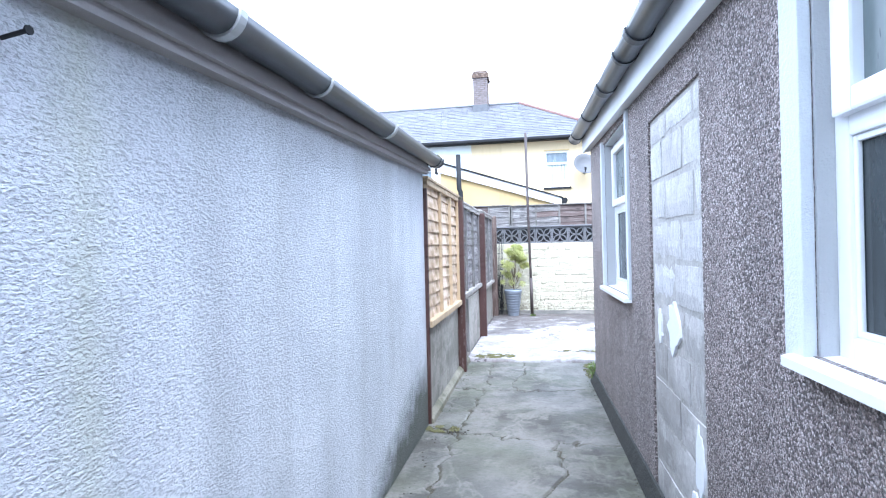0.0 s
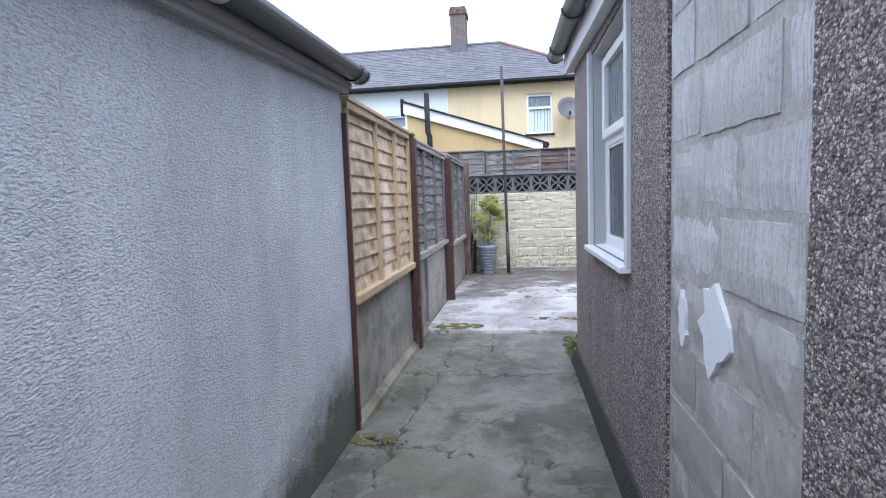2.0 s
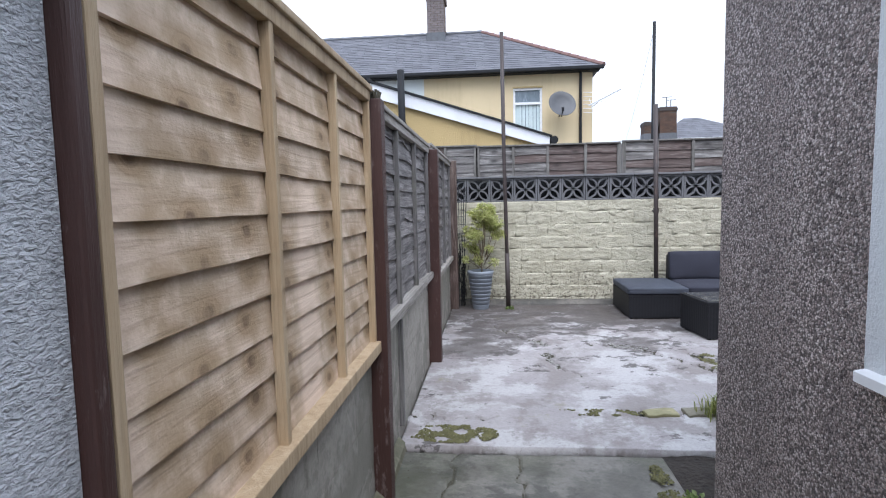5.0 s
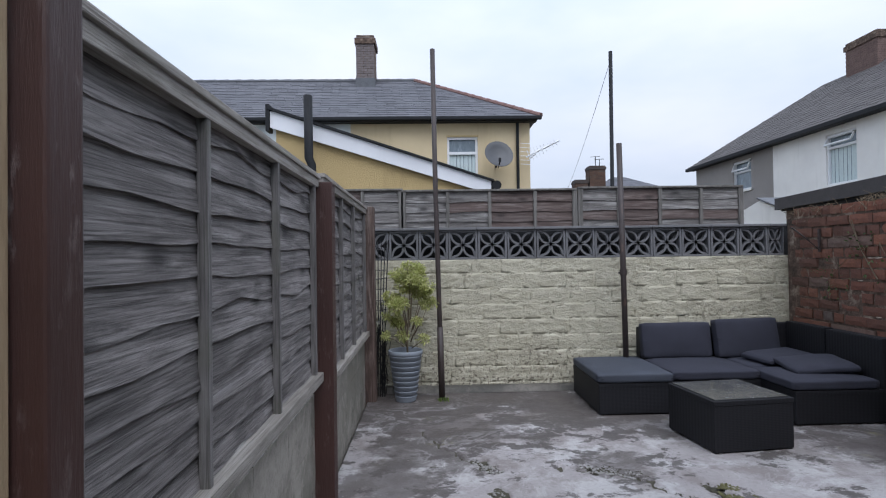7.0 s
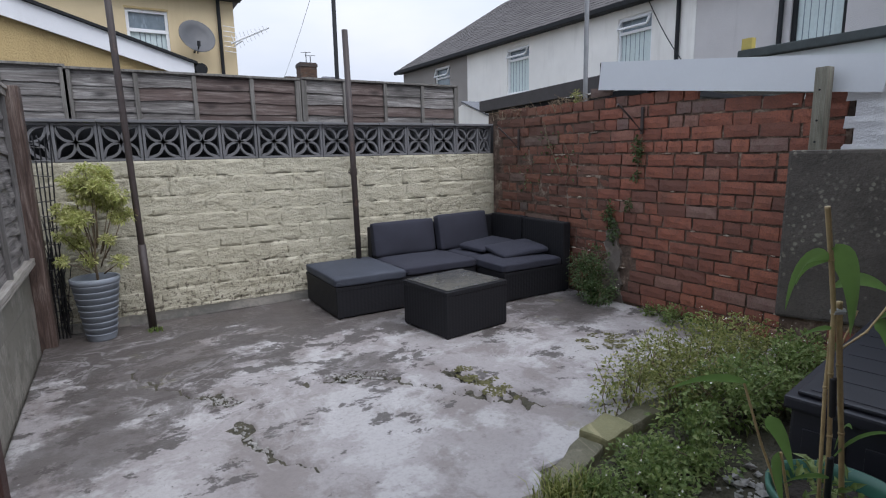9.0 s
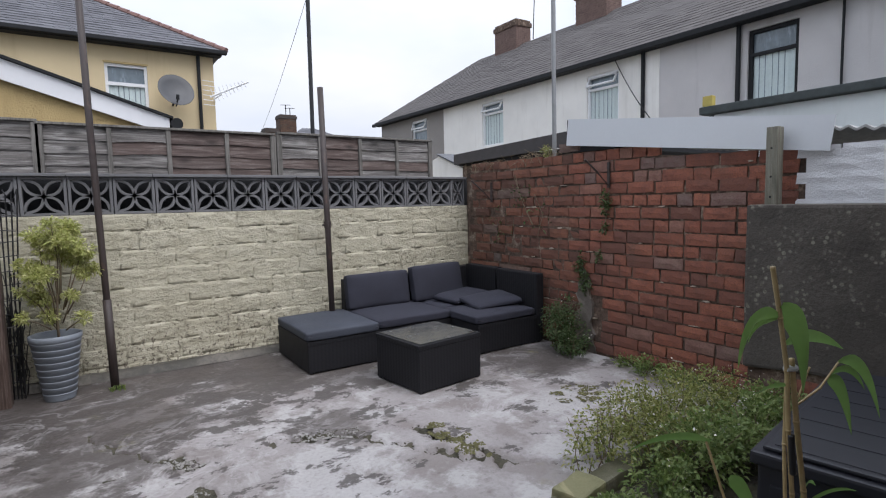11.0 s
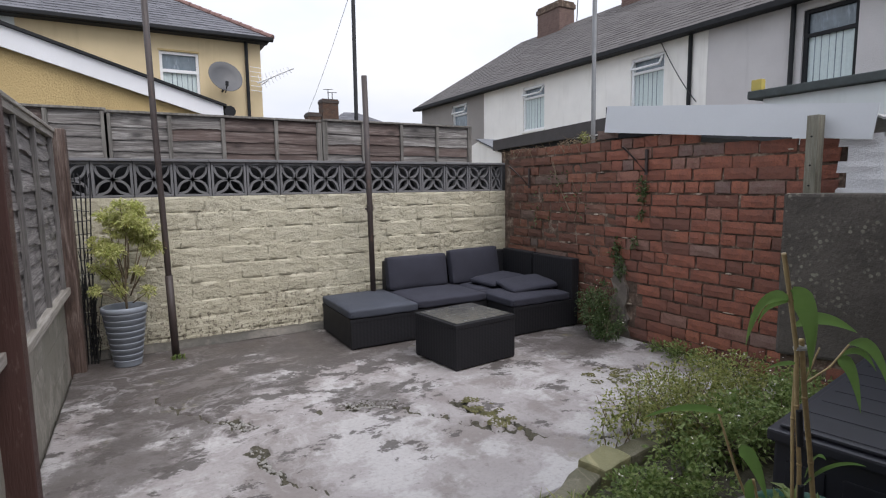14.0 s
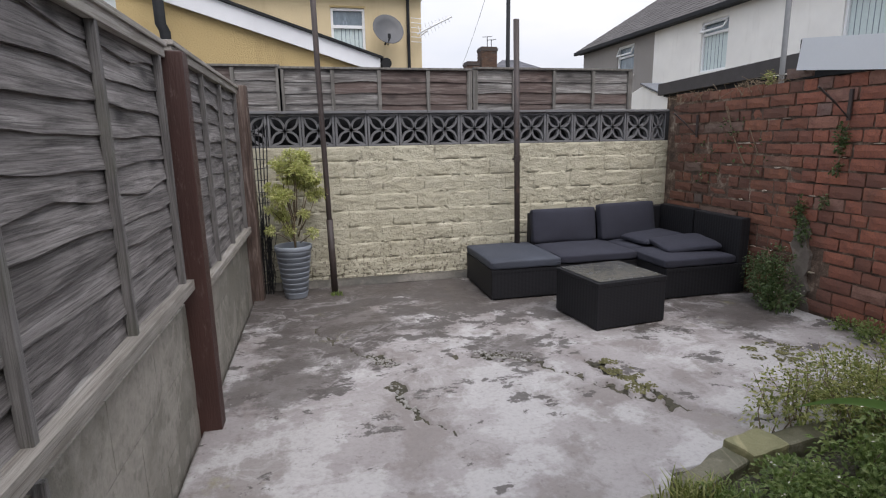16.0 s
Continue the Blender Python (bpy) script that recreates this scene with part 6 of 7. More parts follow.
bmesh.ops.transform(bm, matrix=Matrix.Translation((2.42, 18.45, 3.92)) @ Matrix.Rotation(radians(68), 4, "X") @ Matrix.Rotation(radians(10), 4, "Y"), verts=bm.verts)
part("reflector", bm, MAT_DISH, dish, "", True)
bm = bmesh.new()
add_tube(bm, [(2.42, 18.45, 3.6), (2.42, 18.15, 3.72)], 0.015, 6)
add_tube(bm, [(2.42, 18.15, 3.70), (2.42, 18.15, 3.80)], 0.035, 8)
part("feed_arm", bm, MAT_DARKTRIM, dish)
bm = bmesh.new()
add_tube(bm, [(2.42, 18.95, 3.7), (2.42, 18.6, 3.75), (2.42, 18.5, 3.9)], 0.025, 8)
part("bracket", bm, MAT_DARKTRIM, dish)
aer = thing("tv_aerial", "white television aerial on the house corner", "aerial", (3.4, 18.8, 4.0), "")
bm = bmesh.new()
add_tube(bm, [(3.3, 18.9, 3.9), (3.45, 18.75, 4.0)], 0.015, 6)
add_tube(bm, [(3.2, 18.75, 3.92), (4.0, 18.4, 4.28)], 0.02, 6)
part("boom", bm, MAT_UPVC, aer)
for k in range(9):
    t = 0.08 + 0.1 * k
    c = Vector((3.2, 18.75, 3.92)).lerp(Vector((4.0, 18.4, 4.28)), t)
    bm = bmesh.new()
    add_tube(bm, [c + Vector((-0.05, 0, 0.16 - 0.012 * k)), c - Vector((-0.05, 0, 0.16 - 0.012 * k))], 0.008, 5)
    part("rod", bm, MAT_UPVC, aer)
bm = bmesh.new()
for k in range(6):
    add_tube(bm, [(3.05, 18.78, 3.75 + 0.11 * k), (3.3, 18.72, 3.72 + 0.11 * k)], 0.008, 5)
part("reflector", bm, MAT_UPVC, aer)

# lean-to with a white barge board
LY = 10.72
lt = thing("lean_to", "yellow stucco lean-to with a white barge board", "outbuilding", (0, 12, -0.14), "houses beyond the fence")


def barge(x):
    return 2.985 - (x + 1.15) * 0.333


bm = bmesh.new()
add_prism(bm, [(-1.12, -0.14), (1.12, -0.14), (1.12, barge(1.12) - 0.05), (-1.12, barge(-1.12) - 0.05)], 1, LY + 0.03, LY + 3.6)
part("wall", bm, MAT_YELLOW_LOW, lt, "rough yellow stucco")
bm = bmesh.new()
add_prism(bm, [(-1.17, barge(-1.17) - 0.19), (1.30, barge(1.30) - 0.14), (1.30, barge(1.30) + 0.01), (-1.17, barge(-1.17))], 1, LY - 0.03, LY + 0.0)
part("barge_board", bm, MAT_WHITEBOARD, lt, "white painted barge board")
bm = bmesh.new()
add_prism(bm, [(-1.20, barge(-1.20) + 0.005), (1.33, barge(1.33) + 0.013), (1.33, barge(1.33) + 0.035), (-1.20, barge(-1.20) + 0.035)], 1, LY - 0.06, LY + 3.7)
part("roof", bm, MAT_DARKTRIM, lt, "dark felt roof edge")
part("end_post", box_bm(-1.215, -1.175, LY - 0.05, LY + 0.1, barge(-1.2) - 0.24, barge(-1.2) + 0.06), MAT_DARKTRIM, lt)
bm = bmesh.new()
add_tube(bm, [(1.36, LY - 0.05, 2.13), (1.36, LY + 3.6, 2.13)], 0.055, 10)
part("gutter", bm, MAT_DARKTRIM, lt, "black gutter end")
bm = bmesh.new()
add_tube(bm, [(-0.67, 10.5, -0.14), (-0.67, 10.5, 2.35), (-0.70, 10.5, 2.42), (-0.705, 10.5, 3.10)], 0.048, 12)
solid("flue_pipe", bm, MAT_DARKTRIM, "black metal stove flue pipe behind the fence", "pipe", smooth=True)

# terrace of houses
TX, TZ = 12.7, 5.12
th = thing("terraced_houses", "terrace of white and grey houses under a slate roof", "house", (15, 17, -0.14), "houses beyond the fence")
wins = [(24.4, 25.6, 3.72, 4.87), (19.45, 20.62, 3.3, 4.82), (14.65, 15.75, 3.25, 4.80), (10.28, 11.28, 3.25, 4.86)]
for y0, y1, mat, lab, w in ((23.12, 28.5, MAT_BROWNDASH, "brown pebbledash front", wins[:1]), (13.72, 23.12, MAT_WHITEWALL, "cream white render", wins[1:3]),
                            (9.5, 13.72, MAT_GREYDASH, "grey pebbledash", wins[3:]), (2.0, 9.5, MAT_GREYDASH, "grey pebbledash", [])):
    bm = bmesh.new()
    wall_with_holes(bm, 0, TX, 0.3, y0, y1, -0.14, TZ, w)
    part("wall", bm, mat, th, lab)
part("wall", box_bm(TX + 0.3, 19.5, 28.2, 28.5, -0.14, TZ), MAT_BROWNDASH, th)
part("quoin_strip", box_bm(TX - 0.012, TX - 0.001, 13.42, 13.74, -0.1, TZ), MAT_WHITEWALL, th)
far_window(th, 0, TX, *wins[0], MAT_UPVC, MAT_WHITEWALL, 0.62, False, 0.35)
far_window(th, 0, TX, *wins[1], MAT_UPVC, MAT_WHITEWALL, 0.74, True, 0.5)
far_window(th, 0, TX, *wins[2], MAT_UPVC, MAT_WHITEWALL, 0.74, True, 0.5)
far_window(th, 0, TX, *wins[3], MAT_DARKTRIM, MAT_DARKTRIM, 0.68, True, 0.0, -1, 0.075)
slate_roof("slates", (TX - 0.25, 2.0, TZ + 0.02), (TX - 0.25, 28.75, TZ + 0.05), (16.5, 25.6, 8.0), (16.5, 2.0, 7.85), MAT_SLATE_B, th, 0.28, 0.22, "brown-grey slate covering")
slate_roof("slates", (TX - 0.25, 28.76, TZ + 0.05), (20.2, 28.76, TZ + 0.05), (16.55, 25.6, 8.0), (16.5, 25.6, 8.0), MAT_SLATE_B, th, 0.28, 0.22, "brown-grey slate covering")
part("eave_gutter", box_bm(TX - 0.36, TX - 0.22, 2.0, 28.8, TZ - 0.12, TZ + 0.02, bevel=0.02), MAT_DARKTRIM, th, "black gutter")
part("soffit", box_bm(TX - 0.23, TX - 0.003, 2.0, 28.7, TZ - 0.10, TZ - 0.05), MAT_DARKTRIM, th)
for y in (13.86, 11.45, 9.5):
    bm = bmesh.new()
    add_tube(bm, [(TX - 0.06, y, -0.1), (TX - 0.06, y, TZ - 0.1)], 0.05 if y > 9.6 else 0.025, 8)
    part("downpipe", bm, MAT_DARKTRIM, th, "black downpipe")
for y0, y1, z1 in ((22.6, 24.0, 8.95), (17.9, 19.3, 8.9)):
    c = chimney("chimney", 16.1, 16.9, y0, y1, 7.2, z1, MAT_BRICK_MORTAR, "old red brick chimney stack", 0, th)
    brick_courses(16.1, 16.9, y0, y1, 7.7, z1 - 0.02, MAT_BROWNSTACK, c)
bm = bmesh.new()
add_tube(bm, [(16.5, 22.0, 8.0), (16.5, 21.9, 9.9)], 0.02, 5)
add_tube(bm, [(16.1, 21.5, 9.7), (16.7, 22.2, 9.85)], 0.015, 5)
part("aerial", bm, MAT_DARKTRIM, th)
ex = thing("rear_extension", "white rear extension with a dark flat roof edge", "outbuilding", (11.3, 8.5, -0.14), "houses beyond the fence")
part("wall", box_bm(10.1, TX - 0.02, 4.0, 10.5, -0.14, 2.80), MAT_PALEBLUE, ex, "white painted fascia and wall")
part("roof_edge", box_bm(9.98, TX - 0.02, 3.9, 10.72, 2.81, 2.95, bevel=0.02), plain("green_black_felt", (0.045, 0.055, 0.055), 0.8, 0.4, 6).m, ex, "dark green felt roof edge")
part("alarm_box", box_bm(10.02, 10.14, 10.50, 10.68, 2.955, 3.14, bevel=0.01), MAT_YELLOWBOX, ex, "small yellow alarm box")
bm = bmesh.new()
add_prism(bm, [(12.7, -0.14), (15.5, -0.14), (15.5, 1.7), (13.6, 2.20), (12.7, 1.89)], 0, 6.2, 8.6)
gw = solid("garden_store", bm, MAT_WHITEWALL, "white rendered garden store behind the brick wall", "outbuilding", "", "houses beyond the fence")
bm = bmesh.new()
add_prism(bm, [(12.6, 1.88), (13.6, 2.23), (13.6, 2.255), (12.6, 1.905)], 0, 6.15, 8.8)
part("roof", bm, MAT_LEAD, gw)

# far roofs
fh = thing("far_house", "distant house with a hipped slate roof and brick stacks", "house", (13, 46, -0.14), "houses beyond the fence")
part("wall", box_bm(10.5, 20.0, 44, 52, -0.14, 5.6), MAT_BROWNDASH, fh)
slate_roof("slates", (12.2, 43.7, 5.6), (20.2, 43.7, 5.6), (16.5, 47.5, 7.5), (15.4, 47.5, 7.5), MAT_SLATE, fh, 0.5, 0.4)
for x0, x1, z in ((11.3, 12.2, 6.75), (12.35, 13.5, 7.75)):
    c = chimney("chimney", x0, x1, 43.2, 44.2, 5.5, z, MAT_SOOT, "sooty brick chimney stack", 0, fh)
    brick_courses(x0, x1, 43.2, 44.2, 5.9, z, MAT_STACK, c)
bm = bmesh.new()
for x, z in ((12.9, 8.5), (13.2, 8.3)):
    add_tube(bm, [(x, 43.6, 7.7), (x, 43.6, z)], 0.03, 5)
    add_tube(bm, [(x - 0.35, 43.6, z - 0.05), (x + 0.35, 43.6, z)], 0.02, 5)
part("aerial", bm, MAT_DARKTRIM, fh)

# ---------- corner sofa and table ----------
def soft_box(bm, x0, x1, y0, y1, z0, z1, r=0.03, puff=0.012, seed=0, m=None):
    """A padded cushion: rounded edges, slightly domed and uneven faces."""
    tmp = bmesh.new()
    n = 10
    bmesh.ops.create_cube(tmp, size=1.0)
    bmesh.ops.subdivide_edges(tmp, edges=tmp.edges[:], cuts=n, use_grid_fill=True)
    sx, sy, sz = x1 - x0, y1 - y0, z1 - z0
    cx, cy, cz = (x0 + x1) / 2, (y0 + y1) / 2, (z0 + z1) / 2
    for v in tmp.verts:
        p = Vector((v.co.x * sx, v.co.y * sy, v.co.z * sz))
        inner = Vector([max(-(s / 2 - r), min(s / 2 - r, c)) for s, c in zip((sx, sy, sz), p)])
        d = p - inner
        if d.length > 1e-6:
            p = inner + d.normalized() * r
        big = max(range(3), key=lambda i: -(sx, sy, sz)[i])
        ax = [i for i in range(3) if i != big]
        u, w = v.co[ax[0]] * 2, v.co[ax[1]] * 2
        p[big] += math.copysign(1, v.co[big]) * puff * max(0, 1 - u * u) * max(0, 1 - w * w) * (1 if abs(v.co[big]) > 0.49 else abs(v.co[big]))
        p += Vector((1, 1, 1)) * 0.004 * noise.noise(p * 7 + Vector((seed, 0, 0)))
        v.co = p + Vector((cx, cy, cz))
    if m is not None:
        bmesh.ops.transform(tmp, matrix=m, verts=tmp.verts)
    me = bpy.data.meshes.new("tmp")
    tmp.to_mesh(me)
    tmp.free()
    bm.from_mesh(me)
    bpy.data.meshes.remove(me)


def rattan_unit(x0, x1, y0, y1, h, backs, label):
    u = thing("sofa_unit", label, "sofa", ((x0 + x1) / 2, (y0 + y1) / 2, 0), "corner sofa units")
    part("base", box_bm(x0, x1, y0, y1, 0.012, h, bevel=0.008), MAT_RATTAN, u, "black woven rattan base")
    part("top_edge", box_bm(x0 - 0.003, x1 + 0.003, y0 - 0.003, y1 + 0.003, h - 0.03, h + 0.004, bevel=0.004), MAT_RATTAN, u)
    for b in backs:
        part("backrest", box_bm(*b, bevel=0.012), MAT_RATTAN, u, "black woven rattan back")
    for x in (x0 + 0.03, x1 - 0.03):
        for y in (y0 + 0.03, y1 - 0.03):
            part("foot", box_bm(x - 0.015, x + 0.015, y - 0.015, y + 0.015, 0.0, 0.012), MAT_BLACKTAPE, u)
    return u


rattan_unit(1.975, 2.598, 9.07, 9.86, 0.262, [], "black rattan footstool unit of the corner sofa")
rattan_unit(2.602, 3.368, 9.12, 9.86, 0.262, [(2.61, 3.36, 9.80, 9.90, 0.245, 0.62)], "black rattan seat unit against the cream wall")
rattan_unit(3.372, 4.14, 9.30, 9.88, 0.262, [(3.40, 4.14, 9.82, 9.92, 0.245, 0.64), (4.055, 4.15, 9.31, 9.82, 0.245, 0.66)], "black rattan corner unit of the sofa")
rattan_unit(3.372, 4.14, 8.70, 9.296, 0.262, [(4.055, 4.15, 8.70, 9.29, 0.245, 0.655)], "black rattan end unit against the brick wall")


def cushion(x0, x1, y0, y1, z0, z1, mat, label, seed, m=None, r=0.022, name="seat_cushion"):
    bm = bmesh.new()
    soft_box(bm, x0, x1, y0, y1, z0, z1, r, 0.014, seed, m)
    ob = solid(name, bm, mat, label, "cushion", "", "sofa cushions", True)
    bm = bmesh.new()
    pts = [(x0 + r * 0.6, y0 + 0.004, (z0 + z1) / 2), (x1 - r * 0.6, y0 + 0.004, (z0 + z1) / 2)]
    add_tube(bm, pts, 0.004, 5)
    if m is not None:
        bmesh.ops.transform(bm, matrix=m, verts=bm.verts)
    part("piping", bm, mat, ob)
    return ob


cushion(1.965, 2.60, 9.055, 9.85, 0.267, 0.345, MAT_CUSHION_B, "faded slate blue padded cushion on the footstool", 1)
cushion(2.605, 3.36, 9.10, 9.78, 0.267, 0.345, MAT_CUSHION, "charcoal padded seat cushion on the sofa", 2)
cushion(3.36, 4.04, 9.27, 9.80, 0.267, 0.345, MAT_CUSHION, "charcoal padded seat cushion in the sofa corner", 3)
cushion(3.355, 4.04, 8.695, 9.262, 0.267, 0.345, MAT_CUSHION, "charcoal padded seat cushion on the sofa end", 4)


def lean_at(p, rx, rz=0):
    return Matrix.Translation(p) @ Euler((radians(rx), 0, radians(rz))).to_matrix().to_4x4()


cushion(-0.33, 0.33, -0.048, 0.048, 0.0, 0.33, MAT_CUSHION, "charcoal back cushion leaning on the sofa back", 5, lean_at((2.92, 9.70, 0.345), -9), 0.02, "back_cushion")
cushion(-0.32, 0.32, -0.048, 0.048, 0.0, 0.36, MAT_CUSHION, "charcoal back cushion in the sofa corner", 6, lean_at((3.60, 9.68, 0.345), -11, 6), 0.02, "back_cushion")
cushion(-0.27, 0.27, -0.17, 0.17, 0.0, 0.05, MAT_CUSHION, "loose charcoal cushion lying flat on the sofa", 7, Matrix.Translation((3.74, 9.45, 0.362)) @ Euler((radians(3), radians(-2), radians(12))).to_matrix().to_4x4(), 0.03, "loose_cushion")
cushion(-0.25, 0.25, -0.20, 0.20, 0.0, 0.055, MAT_CUSHION, "loose charcoal cushion propped on another cushion", 8, Matrix.Translation((3.79, 9.06, 0.366)) @ Euler((radians(5), radians(-4), radians(-8))).to_matrix().to_4x4(), 0.03, "loose_cushion")

table = thing("coffee_table", "low black rattan table with a smoked glass top", "table", (2.715, 8.475, 0))
T = Matrix.Translation((2.715, 8.475, 0)) @ Matrix.Rotation(radians(6.5), 4, "Z")


def tpart(name, box, mat, label="", bevel=0.004):
    bm = box_bm(*box, bevel=bevel)
    bmesh.ops.transform(bm, matrix=T, verts=bm.verts)
    return part(name, bm, mat, table, label)


W2, D2 = 0.292, 0.272
tpart("body", (-W2, W2, -D2, D2, 0.01, 0.315), MAT_RATTAN, "woven black rattan sides")
for box in ((-W2 - 0.004, W2 + 0.004, -D2 - 0.004, -D2 + 0.05, 0.316, 0.348), (-W2 - 0.004, W2 + 0.004, D2 - 0.05, D2 + 0.004, 0.316, 0.348),
            (-W2 - 0.004, -W2 + 0.05, -D2 + 0.05, D2 - 0.05, 0.316, 0.348), (W2 - 0.05, W2 + 0.004, -D2 + 0.05, D2 - 0.05, 0.316, 0.348)):
    tpart("rim", box, MAT_RATTAN)
tpart("glass_top", (-W2 + 0.02, W2 - 0.02, -D2 + 0.02, D2 - 0.02, 0.349, 0.356), MAT_TABLEGLASS, "dark reflecting glass", 0.002)
for sx in (-1, 1):
    for sy in (-1, 1):
        tpart("foot", (sx * 0.27 - 0.015, sx * 0.27 + 0.015, sy * 0.25 - 0.015, sy * 0.25 + 0.015, 0, 0.011), MAT_BLACKTAPE, "", 0.0)

# ---------- plants ----------
def leaf_cloud(centres, count, size, seed, flat=0.5, wide=0.42):
    """Folded leaves scattered round centres (x, y, z, rx, ry, rz): lists of vertices and faces."""
    r = random.Random(seed)
    vs, fs = [], []
    weights = [c[3] * c[4] * c[5] for c in centres]
    for _ in range(count):
        c = r.choices(centres, weights)[0]
        d = Vector((r.gauss(0, 1), r.gauss(0, 1), r.gauss(0, 1))).normalized() * (r.random() ** 0.5)
        p = Vector((c[0] + d.x * c[3], c[1] + d.y * c[4], c[2] + d.z * c[5]))
        if noise.noise(p * 9) < -0.12 or p.z < 0.01:
            continue
        out = (d + Vector((r.uniform(-1, 1), r.uniform(-1, 1), r.uniform(-flat, 1)))).normalized()
        side = out.cross(Vector((r.uniform(-1, 1), r.uniform(-1, 1), 1))).normalized()
        up = side.cross(out)
        s = size * r.uniform(0.55, 1.35)
        k = len(vs)
        droop = Vector((0, 0, -s * 0.25))
        pts = [p, p + out * s * 0.45 + side * s * wide * 0.5 + up * s * 0.08, p + out * s + droop, p + out * s * 0.45 - side * s * wide * 0.5 + up * s * 0.08, p + out * s * 0.45]
        vs += [tuple(q) for q in pts]
        fs += [(k, k + 1, k + 4), (k + 1, k + 2, k + 4), (k + 2, k + 3, k + 4), (k + 3, k, k + 4)]
    return vs, fs


def leaves(parent, name, data, mat, label):
    me = bpy.data.meshes.new(name)
    me.from_pydata(data[0], [], data[1])
    me.materials.append(mat)
    ob = new(name, me)
    ob.parent = parent
    ob.matrix_parent_inverse = parent.matrix_world.inverted()
    return tagged(ob, label, "", "", "stuff")


def twigs(parent, starts, tips, r0, r1, mat, seed, name="stem"):
    rr = random.Random(seed)
    for a, b in zip(starts, tips):
        bm = bmesh.new()
        a, b = Vector(a), Vector(b)
        mid = a.lerp(b, 0.5) + Vector((rr.uniform(-1, 1), rr.uniform(-1, 1), 0.4)) * (b - a).length * 0.08
        add_tube(bm, [a, mid, b], r0, 6, True, r1)
        part(name, bm, mat, parent, "", True)


# shrub in a ribbed pot
pot = thing("plant_pot", "pale blue-grey ribbed pot holding a shrub", "pot", (0.355, 9.67, 0))
bm = bmesh.new()
prof = [(0.0, 0.0), (0.092, 0.0)]
for k in range(9):
    za, zb = 0.01 + k * 0.046, 0.01 + (k + 1) * 0.046
    ra = 0.094 + 0.056 * (k / 9)
    rb = 0.094 + 0.056 * ((k + 1) / 9)
    prof += [(ra, za), (rb + 0.002, zb - 0.010), (rb + 0.0045, zb - 0.006), (rb + 0.004, zb - 0.003), (rb - 0.001, zb)]
prof += [(0.154, 0.428), (0.160, 0.434), (0.160, 0.466), (0.153, 0.470), (0.146, 0.464), (0.144, 0.40)]
add_lathe(bm, prof, 40, (0.355, 9.67, 0.004))
part("body", bm, MAT_POT, pot, "", True)
bm = bmesh.new()
add_lathe(bm, [(0.0, 0.43), (0.08, 0.425), (0.15, 0.415)], 20, (0.355, 9.67, 0))
part("soil", bm, MAT_SOIL, pot)
shrub = thing("potted_shrub", "small shrub with yellow-green variegated leaves in a pot", "shrub", (0.355, 9.67, 0.42))
cl = []
for u, w, r0 in ((-0.085, 1.17, 0.075), (0.07, 1.20, 0.085), (0.16, 1.06, 0.085), (-0.02, 1.08, 0.085), (-0.17, 0.94, 0.075), (-0.08, 0.89, 0.085), (0.19, 0.91, 0.07), (0.11, 1.0, 0.075),
                 (0.03, 1.13, 0.08), (-0.10, 0.73, 0.065), (0.08, 0.74, 0.045), (-0.19, 0.62, 0.045), (-0.06, 0.60, 0.055), (0.13, 0.58, 0.05), (-0.19, 0.80, 0.045), (0.0, 1.25, 0.05)):
    cl.append((0.385 + u, 9.67 + 0.09 * math.sin(u * 40 + w * 9), w, r0, r0, r0 * 0.72))
tips = [(c[0], c[1], c[2] - 0.01) for c in cl]
forks = [(0.385 + 0.25 * (c[0] - 0.385), 9.67, 0.44 + 0.35 * (c[2] - 0.44)) for c in cl]
bm = bmesh.new()
add_tube(bm, [(0.375, 9.67, 0.41), (0.37, 9.668, 0.56), (0.385, 9.67, 0.74), (0.38, 9.672, 0.92)], 0.010, 7, True, 0.005)
part("trunk", bm, MAT_TWIG, shrub, "", True)
twigs(shrub, forks, tips, 0.0055, 0.002, MAT_TWIG, 3)
leaves(shrub, "foliage", leaf_cloud([(c[0], c[1], c[2], c[3] * 1.15, c[4] * 1.15, c[5] * 1.2) for c in cl], 13000, 0.030, 11), MAT_SHRUB, "small yellow-green leaves")

# black wire trellis with dead growth in the corner
tre = thing("wire_trellis", "black wire trellis with dead climber stems in the corner", "trellis", (0.07, 9.86, 0))
for k in range(6):
    bm = bmesh.new()
    x = 0.035 + 0.022 * k
    add_tube(bm, [(x, 9.84 + 0.01 * math.sin(k), 0.0), (x + 0.01, 9.86, 0.8), (x - 0.01 + 0.012 * k, 9.87, 1.40 + 0.02 * k), (x + 0.01, 9.88, 1.52 - 0.05 * abs(k - 2.5))], 0.005, 6)
    part("upright", bm, MAT_BLACKTAPE, tre)
for k in range(14):
    bm = bmesh.new()
    z = 0.12 + k * 0.1
    add_tube(bm, [(0.02, 9.83, z), (0.17, 9.86, z + rng.uniform(-0.02, 0.02))], 0.0035, 5)
    part("crossbar", bm, MAT_BLACKTAPE, tre)
bm = bmesh.new()
for k in range(46):
    p = Vector((rng.uniform(0.02, 0.16), rng.uniform(9.82, 9.93), rng.uniform(0.0, 0.55) ** 1.3))
    add_tube(bm, [p, p + Vector((rng.uniform(-0.04, 0.04), rng.uniform(-0.04, 0.04), rng.uniform(0.05, 0.3))), p + Vector((rng.uniform(-0.06, 0.06), rng.uniform(-0.05, 0.05), rng.uniform(0.2, 0.5)))], 0.003, 4)
ob = part("dead_growth", bm, MAT_BLACKTAPE, tre)
tagged(ob, "tangled dead black stems", "", "", "stuff")

